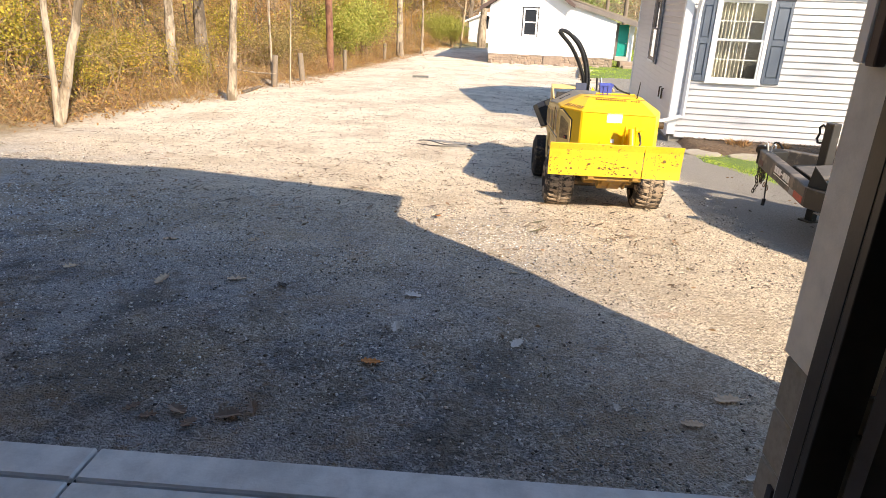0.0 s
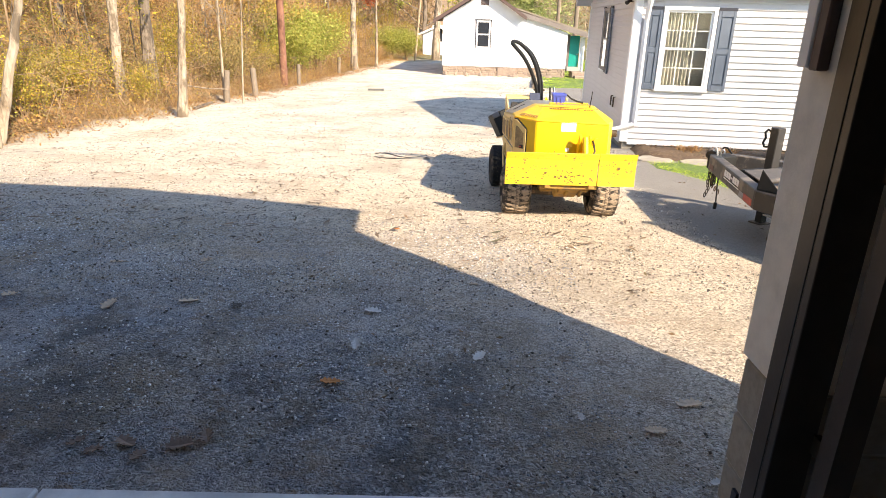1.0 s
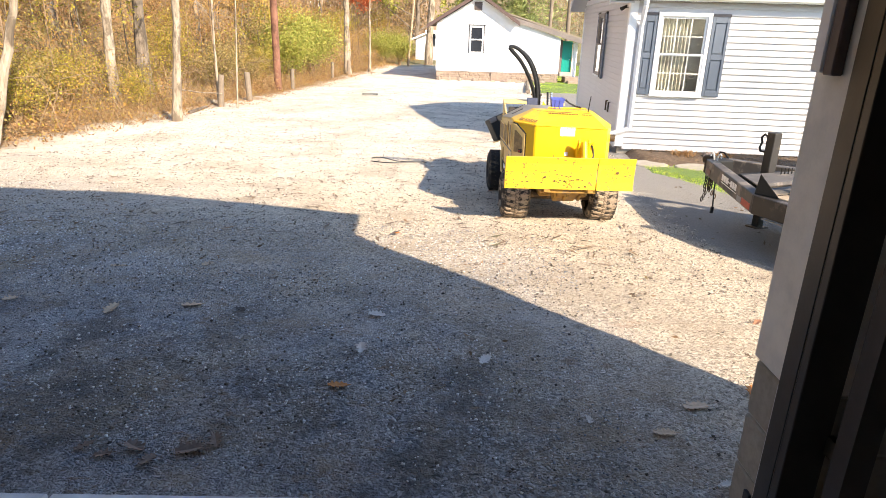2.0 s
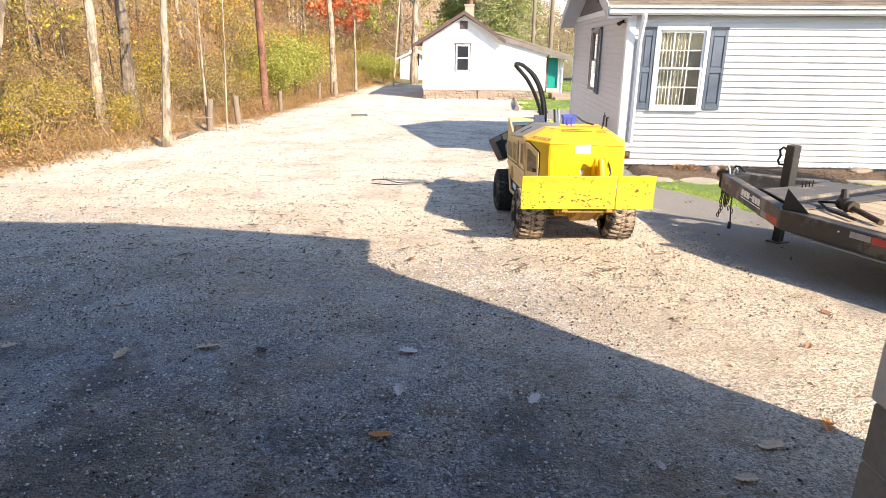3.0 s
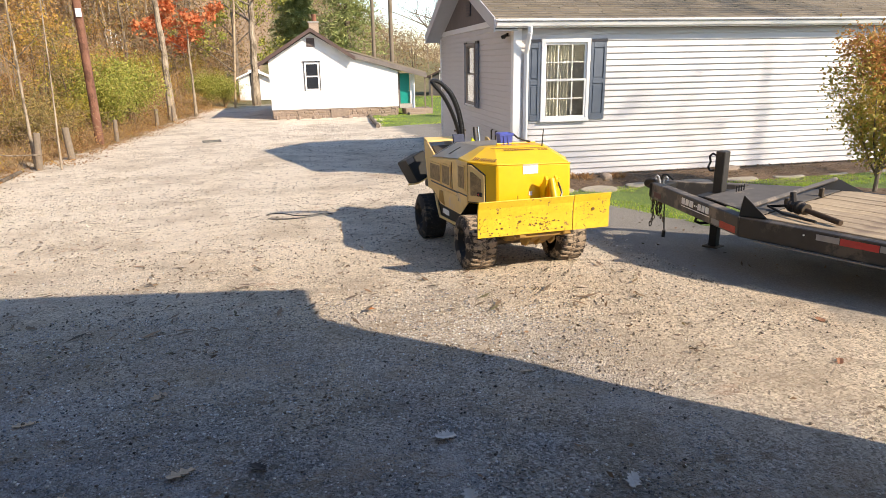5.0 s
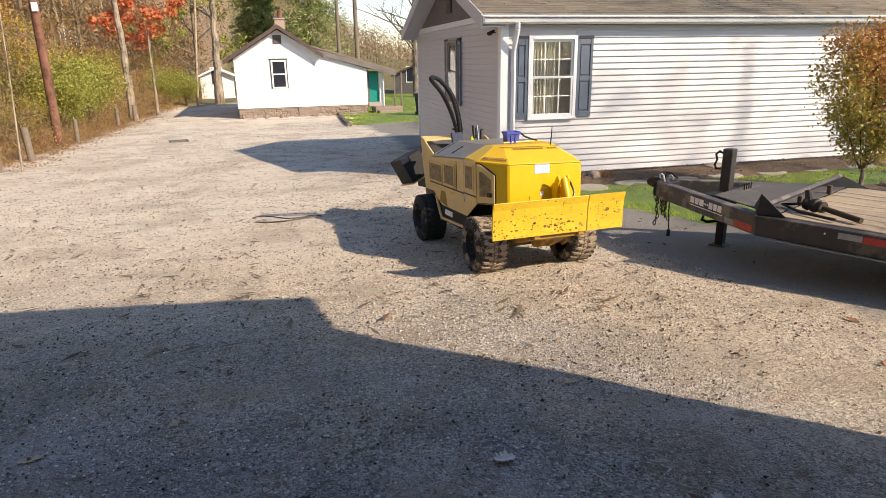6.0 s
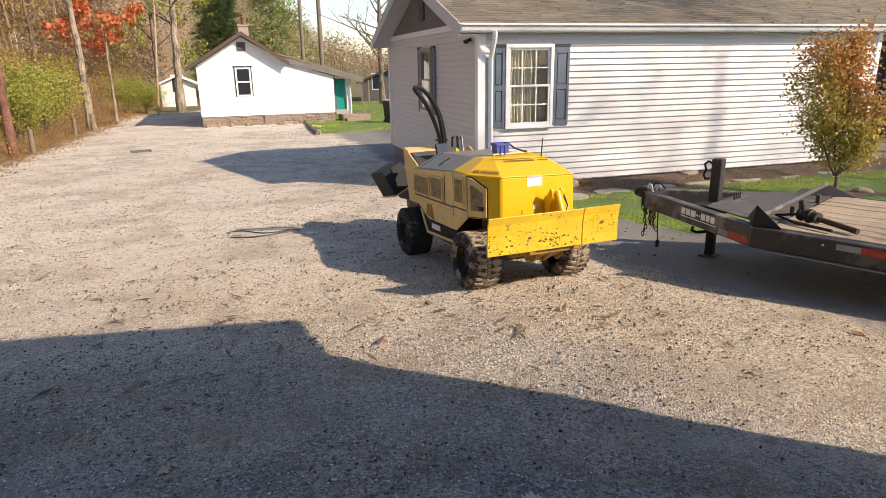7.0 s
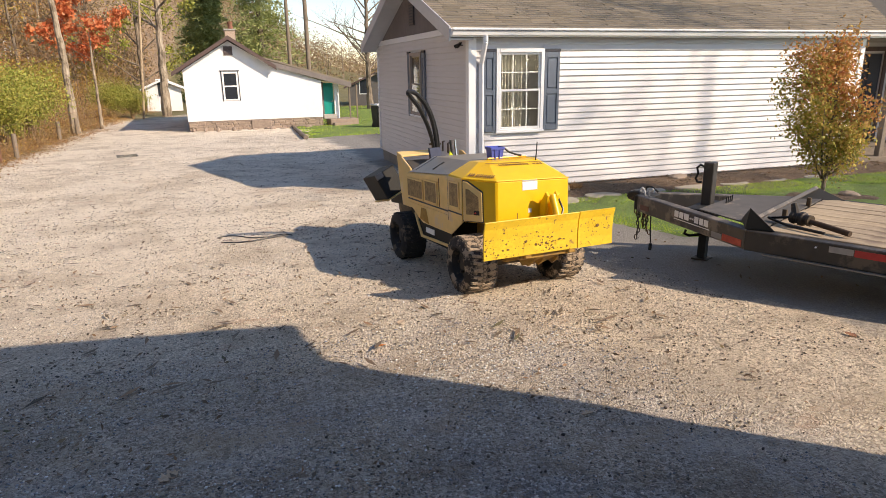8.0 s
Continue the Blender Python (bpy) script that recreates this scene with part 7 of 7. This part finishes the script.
def utility_pole(x, y, h, r, mat, label, plate=False, arm=False, lean=0):
    p = thing("utility_pole", pose(x, y, lay_z(x, y) - 0.1, 0, lean, 0), label, "utility pole")
    part("pole", Geo().tube([(0, 0, 0), (0, 0, h * 0.5), (0, 0, h)], [r, r * 0.9, r * 0.72], 14), mat, p, smooth=True)
    if plate:
        part("marker_plate", Geo().box(-0.03, 0.13, -r - 0.02, -r + 0.01, 3.75, 3.98), WHITE_TAG, p, "small white marker plate", bevel=0.005)
    if arm:
        part("cross_arm", Geo().box(-0.9, 0.9, -r - 0.1, -r, h - 1.0, h - 0.87), WOOD_POST, p)


utility_pole(-6.75, 21.7, 9.5, 0.125, POLE_WOOD, "red-brown wooden utility pole at the drive edge", plate=True)
utility_pole(-5.1, 41.5, 10, 0.07, TAN_POLE, "pale wooden utility pole down the drive", lean=5)
utility_pole(4.52, 54, 12, 0.15, WOOD_POST, "distant grey utility pole", arm=False)
utility_pole(5.95, 54, 13, 0.18, WOOD_POST, "distant grey utility pole", arm=False)

for _x, _y, _h, _r in ((-6.05, 15.4, 0.80, 0.075), (-6.12, 17.5, 0.78, 0.085), (-6.45, 22.35, 0.7, 0.07), (-6.75, 29.0, 0.7, 0.08), (-6.6, 31.5, 0.7, 0.08)):
    _g = Geo().tube([(0, 0, -0.15), (0.01, 0, _h * 0.5), (0.015, 0.01, _h)], [_r, _r * 0.97, _r * 0.92], 9)
    _p = part("fence_post", _g, WOOD_POST, bevel=0.01)
    _p.matrix_world = pose(_x, _y, lay_z(_x, _y), random.Random(_x).uniform(-4, 4), random.Random(_y).uniform(-4, 4), 0)
    tagged(_p, "weathered grey wooden post at the drive edge", "post", "posts along the drive")


def deadfall(pts, r, mat, label):
    """A fallen stick or log lying on the bank: points of (x, y, height over the ground)."""
    ob = part("fallen_branch", Geo().tube([(x, y, lay_z(x, y) + h) for x, y, h in pts], [r, r * 1.05, r * 0.9, r * 0.7][:len(pts)], 7), mat, smooth=True)
    tagged(ob, label, "branch", "fallen branches on the bank")


deadfall(((-8.0, 15.0, 0.35), (-7.0, 14.9, 0.36), (-6.2, 14.7, 0.40), (-5.6, 14.5, 0.42)), 0.018, BARK_PALE, "pale dead stick caught across the bank")
deadfall(((-7.6, 9.4, 0.45), (-6.9, 9.0, 0.5), (-6.2, 8.4, 0.62)), 0.016, BARK_PALE, "thin pale dead branch leaning on a trunk")


deadfall(((-6.25, 15.0, 0.03), (-6.1, 14.3, 0.05), (-6.05, 13.7, 0.03)), 0.04, BARK_GREY, "dark rotting log at the drive edge")


def oak_leaf(x, y, size, turn, mat, label, curl=0.35):
    """A lobed, curled leaf lying on the gravel: outline with uneven lobes, folded along its midrib."""
    rng = random.Random(int(x * 977 + y * 1531))
    n, length, wide = 30, size * rng.uniform(0.85, 1.05), size * rng.uniform(0.34, 0.46)
    lobes = rng.choice((3, 4, 4))
    fold, lift = rng.uniform(0.1, curl), rng.uniform(0.02, 0.10)
    pts = []
    for i in range(n):
        a = 2 * math.pi * i / n
        along = math.cos(a)
        bite = 0.62 + 0.38 * math.cos(lobes * math.pi * (along + 1) + (0.5 if a > math.pi else 0.0)) + rng.uniform(-0.1, 0.1)
        px, py = length / 2 * along, wide * abs(math.sin(a)) ** 0.7 * bite * (1 if a < math.pi else -1)
        pts.append((px, py, 0.010 + fold * abs(py) + lift * (px * px) / size + rng.uniform(0, 0.004)))
    bot = [(p[0], p[1], p[2] - 0.002) for p in pts]
    g = Geo().add(pts + [(0, 0, 0.010)] + bot + [(0, 0, 0.008)], [(i, (i + 1) % n, n) for i in range(n)] + [(n + 1 + (i + 1) % n, n + 1 + i, 2 * n + 1) for i in range(n)] + [(i, n + 1 + i, n + 1 + (i + 1) % n, (i + 1) % n) for i in range(n)])
    g.tube([(length * 0.45, 0, 0.012), (length * 0.72, size * 0.06, 0.012)], 0.0018, 4)
    ob = part("fallen_leaf", g, mat)
    ob.matrix_world = pose(x, y, lay_z(x, y) + 0.002, rng.uniform(-9, 9), rng.uniform(-9, 9), turn)
    tagged(ob, label + " on the gravel", "leaf", "fallen leaves on the gravel")


LEAF_ORANGE = simple("orange_leaf", (0.58, 0.22, 0.05), 0.7, grain=40, vary=0.3)
LEAF_PALE = simple("pale_leaf", (0.66, 0.61, 0.56), 0.7, grain=40, vary=0.2)
LEAF_TAN = simple("tan_leaf", (0.64, 0.48, 0.33), 0.75, grain=40, vary=0.3)
# leaf shapes of this colour are added in place of reddish stains
LEAF_RUST = simple("rusty_leaf", (0.40, 0.19, 0.10), 0.75, grain=40, vary=0.3)
LEAF_WET = simple("sodden_leaf", (0.25, 0.165, 0.12), 0.6, grain=40, vary=0.4)
LEAF_DARK = simple("dark_leaf", (0.06, 0.05, 0.045), 0.8, grain=40, vary=0.3)
for _x, _y, _s, _t, _m, _l in ((0.32, 2.18, 0.10, 20, LEAF_ORANGE, "curled orange oak leaf"), (0.99, 2.54, 0.09, 60, LEAF_PALE, "pale dry leaf turned underside up"), (1.94, 2.23, 0.12, 10, LEAF_TAN, "pale tan oak leaf"),
                               (2.25, 2.41, 0.10, 70, LEAF_ORANGE, "rusty oak leaf in the sun"), (-0.77, 2.99, 0.11, 40, LEAF_TAN, "tan dry leaf"), (-0.46, 2.97, 0.10, 130, LEAF_DARK, "dark wet leaf"), (0.34, 3.03, 0.10, 15, LEAF_PALE, "pale dry leaf"),
                               (0.35, 2.57, 0.095, 100, LEAF_PALE, "pale curled leaf"), (-1.19, 2.86, 0.10, 80, LEAF_TAN, "brown dry leaf"), (-1.03, 3.77, 0.085, 30, LEAF_TAN, "pale dry leaf"), (1.75, 2.0, 0.10, 0, LEAF_TAN, "narrow tan leaf"),
                               (-0.42, 1.56, 0.079, 10, LEAF_WET, "sodden brown leaf"), (-0.33, 1.62, 0.086, 160, LEAF_WET, "sodden brown leaf"), (-0.24, 1.55, 0.072, 75, LEAF_WET, "sodden brown leaf"), (-0.12, 1.63, 0.094, 30, LEAF_WET, "sodden brown leaf"), (-0.04, 1.70, 0.086, 120, LEAF_WET, "sodden brown leaf"), (-0.52, 1.60, 0.072, 50, LEAF_WET, "sodden brown leaf"),
                               (1.90, 1.69, 0.06, 30, LEAF_PALE, "pale leaf scrap"), (1.45, 2.05, 0.05, 90, LEAF_PALE, "pale leaf scrap"), (-1.6, 3.6, 0.10, 20, LEAF_TAN, "tan dry leaf"), (-1.85, 2.9, 0.09, 70, LEAF_TAN, "tan dry leaf"), (0.9, 3.6, 0.07, 10, LEAF_TAN, "tan dry leaf"), (2.6, 3.3, 0.07, 45, LEAF_RUST, "dull rusty leaf shape for a reddish stain"), (3.0, 3.9, 0.07, 100, LEAF_RUST, "dull rusty leaf shape for a reddish stain"), (0.15, 4.9, 0.065, 0, LEAF_ORANGE, "small orange oak leaf"), (0.4, 5.3, 0.08, 60, LEAF_TAN, "tan dry leaf")):
    oak_leaf(_x, _y, _s, _t, _m, _l)


L_SCRAP = leafy("leaf_scrap_brown", [(0.15, 0.115, 0.08), (0.24, 0.16, 0.10), (0.09, 0.075, 0.055), (0.33, 0.20, 0.11), (0.14, 0.13, 0.07)], thru=0.1)


def drive_litter():
    """Small brown leaves and bits blown over the drive and the bed."""
    nr = np.random.default_rng(90)
    n = 4400
    p = np.stack([nr.uniform(-5.8, 4, n), nr.uniform(2, 28, n)], 1)
    keep = np.array([noise.noise((a * 0.8, b * 0.5, 4.0)) > 0.05 for a, b in p])
    p = p[keep]
    q = np.concatenate([np.stack([nr.uniform(3.2, 11.5, 2200), nr.uniform(9.4, 10.55, 2200)], 1), np.stack([nr.uniform(3.2, 11.5, 500), nr.uniform(6.6, 9.4, 500)], 1)])
    p = np.concatenate([p, q])
    k = 420
    hub = np.stack([nr.uniform(-5.9, 2.6, k), 3.5 + 23 * nr.random(k) ** 1.15], 1)
    reach = nr.uniform(0.05, 0.34, (k, 1)) * np.array([[1.0, 0.5]])
    per = 10
    p = np.concatenate([p, np.repeat(hub, per, 0) + nr.normal(size=(k * per, 2)) * np.repeat(reach, per, 0)])
    c = np.stack([p[:, 0], p[:, 1], lay(p[:, 0], p[:, 1]) + np.where((p[:, 1] > 9.3) & (p[:, 0] > 3.1) & (p[:, 1] < 10.6), 0.11, np.where(p[:, 0] > 4, 0.05, 0.022))], 1)
    v, f = leaf_cards(c, 0.038, nr, flat=1.0, shape=0.4)
    m = 950
    hub = np.stack([nr.uniform(-5.8, 2.4, m), 4.6 + 20 * nr.random(m) ** 1.5], 1)
    c = np.stack([hub[:, 0], hub[:, 1], lay(hub[:, 0], hub[:, 1]) + 0.024], 1)
    v2, f2 = leaf_cards(c, 0.135, nr, flat=1.0, shape=0.2)
    v2[:, 2] = np.repeat(c[:, 2], 4) + 0.2 * (v2[:, 2] - np.repeat(c[:, 2], 4))
    f = np.concatenate([f, f2 + len(v)])
    v = np.concatenate([v, v2])
    tagged(new("leaf_scraps", mesh_np("leaf_scraps", v, f, L_SCRAP)), "small brown leaf scraps on gravel and bed", "leaf litter", kind="stuff")


drive_litter()


def drain_grate():
    x, y = -3.44, 21.3
    g = thing("metal_grate", pose(x, y, lay_z(x, y) + 0.01, 0, 0, 12), "dark green metal frame lying on the drive", "grate")
    m = simple("dull_green_steel", (0.15, 0.155, 0.14), 0.7, 0.2)
    part("rim", Geo().box(-0.27, 0.27, -0.27, -0.255, 0, 0.012).box(-0.27, 0.27, 0.24, 0.26, 0, 0.014).box(-0.27, -0.255, -0.255, 0.24, 0, 0.012).box(0.235, 0.27, -0.255, 0.24, 0, 0.03), m, g, bevel=0.005)
    for k in range(3):
        y0 = -0.15 + k * 0.13
        part("bar", Geo().box(-0.254, 0.234, y0, y0 + 0.022, 0.002, 0.012), m, g)


drain_grate()


def trash_bin():
    x, y = 5.65, 28.4
    b = thing("trash_bin", pose(x, y, lay_z(x, y) - 0.01, 0, 0, 15), "dark wheeled bin with pale lid behind the house", "bin")
    part("body", Geo().add([(-0.24, -0.25, 0.05), (0.24, -0.25, 0.05), (0.24, 0.25, 0.05), (-0.24, 0.25, 0.05), (-0.30, -0.32, 0.95), (0.30, -0.32, 0.95), (0.30, 0.32, 0.95), (-0.30, 0.32, 0.95)], [(3, 2, 1, 0), (4, 5, 6, 7), (0, 1, 5, 4), (1, 2, 6, 5), (2, 3, 7, 6), (3, 0, 4, 7)]), BLACK, b, bevel=0.02)
    part("lid", Geo().box(-0.32, 0.32, -0.34, 0.34, 0.955, 1.02), SOFFIT, b, "pale grey lid", bevel=0.02)
    for s in (-0.22, 0.22):
        part("wheel", Geo().lathe([(s - 0.03, 0.02), (s - 0.03, 0.1), (s + 0.03, 0.1), (s + 0.03, 0.02)], (0, 0.27, 0.1), n=14), RUBBER, b)


trash_bin()


# ---- bed plants, field stones and lawn edging ----
def dry_plant(x, y, r, h, seed, mat, label):
    """A withered clump of strap leaves."""
    nr = np.random.default_rng(seed)
    n = 130
    a, q = nr.uniform(0, 6.283, n), np.sqrt(nr.uniform(0, 1, n)) * r
    b = np.stack([q * np.cos(a), q * np.sin(a), np.zeros(n)], 1)
    v, f = tri_blades(b, h, 0.022, nr, 0.9)
    o = new("withered_plant", mesh_np("withered_plant", v, f, mat))
    o.matrix_world = pose(x, y, lay_z(x, y) + 0.09)
    tagged(o, label, "plant", "withered plants in the bed")


for _k, (_x, _y, _r, _h) in enumerate(((3.95, 10.1, 0.18, 0.10), (4.55, 10.05, 0.12, 0.08))):
    dry_plant(_x, _y, _r, _h, 300 + _k, L_BROWN, "withered brown plant in the mulch bed")


def field_stone(x, y, w, d, h, seed, lift, mat, label, group):
    """A rounded, uneven stone."""
    rng = random.Random(seed)
    pts, faces, n = [], [], 9
    for k, (zz, rr) in enumerate(((0.0, 0.9), (0.35, 1.0), (0.75, 0.8), (1.0, 0.35))):
        for i in range(n):
            a = 6.2832 * i / n
            q = rr * rng.uniform(0.85, 1.1)
            pts.append((w / 2 * q * math.cos(a), d / 2 * q * math.sin(a), h * (zz + rng.uniform(-0.06, 0.06))))
    for k in range(3):
        faces += [(k * n + i, k * n + (i + 1) % n, (k + 1) * n + (i + 1) % n, (k + 1) * n + i) for i in range(n)]
    faces += [tuple(range(3 * n, 4 * n)), tuple(reversed(range(n)))]
    o = part("field_stone", Geo().add(pts, faces), mat, bevel=0.01)
    o.matrix_world = pose(x, y, lay_z(x, y) + lift, 0, 0, seed * 37)
    tagged(o, label, "stone", group)


field_stone(6.7, 10.25, 0.55, 0.35, 0.10, 1, 0.05, STONE, "tan rounded field stone in the mulch bed", "stones in the bed")
field_stone(4.35, 10.05, 0.3, 0.22, 0.12, 2, 0.05, STONE, "small tan field stone in the mulch bed", "stones in the bed")
field_stone(7.75, 7.85, 0.30, 0.2, 0.08, 3, 0.03, STONE, "tan field stone by the mulch ring", "stones in the bed")
_r = random.Random(8)
for _k in range(16):
    field_stone(-2.4 + _r.uniform(0, 5.9), 30.45 + _r.uniform(-0.25, 0.2), _r.uniform(0.12, 0.4), _r.uniform(0.1, 0.25), _r.uniform(0.06, 0.2), 20 + _k, -0.02, STONE_BROWN if _k % 3 else STONE, "rough brown stone fallen from the footing", "loose stones at the footing")

_log = part("edging_log", Geo().tube([(2.19, 31.0, lay_z(2.19, 31.0) + 0.05), (2.05, 27.5, lay_z(2.05, 27.5) + 0.06), (1.97, 24.3, lay_z(1.97, 24.3) + 0.06)], [0.06, 0.075, 0.085], 9), WOOD_POST, smooth=True)
tagged(_log, "weathered brown edging log along the lawn", "log")


def hill_rail():
    """White stair rail half hidden up the wooded slope."""
    r = thing("stair_rail", pose(-14.4, 51.0, lay_z(-14.4, 51.0) + 0.2), "white painted stair rail on the wooded slope", "railing")
    for z in (0.95, 0.5):
        part("rail", Geo().tube([(0, 0, z), (1.9, -0.3, z - 1.25)], 0.03, 6), SOFFIT, r)
    for i in range(7):
        u = i / 6
        part("post", Geo().box(1.9 * u - 0.03, 1.9 * u + 0.03, -0.3 * u - 0.03, -0.3 * u + 0.03, -0.6 - 1.25 * u, 1.0 - 1.25 * u), TRIM, r)


hill_rail()


_rope = part("wire_loop", Geo().tube([(-0.88 + 0.84 * u, 8.95 - 0.22 * u + 0.07 * math.sin(u * 9), lay_z(-0.88 + 0.84 * u, 8.9) + 0.02) for u in np.linspace(0, 1, 14)] + [(-0.04 - 0.8 * u, 8.70 - 0.0 * u + 0.1 * math.sin(2 + u * 4), lay_z(-0.04 - 0.8 * u, 8.7) + 0.02) for u in np.linspace(0.05, 1, 12)], 0.0075, 6), HOSE, smooth=True)
tagged(_rope, "dark wire loop lying on the gravel", "wire")


# yard tree out of sight beyond the trailer
tree("tree", pose(24.0, -5.5, lay_z(24.0, -5.5)), 20, 0.14, BARK_GREY, L_BROWN, 1300, 0.14, 77, "tall thin-leaved yard tree beyond the trailer", low=0.55, spread=0.62, depth=0)
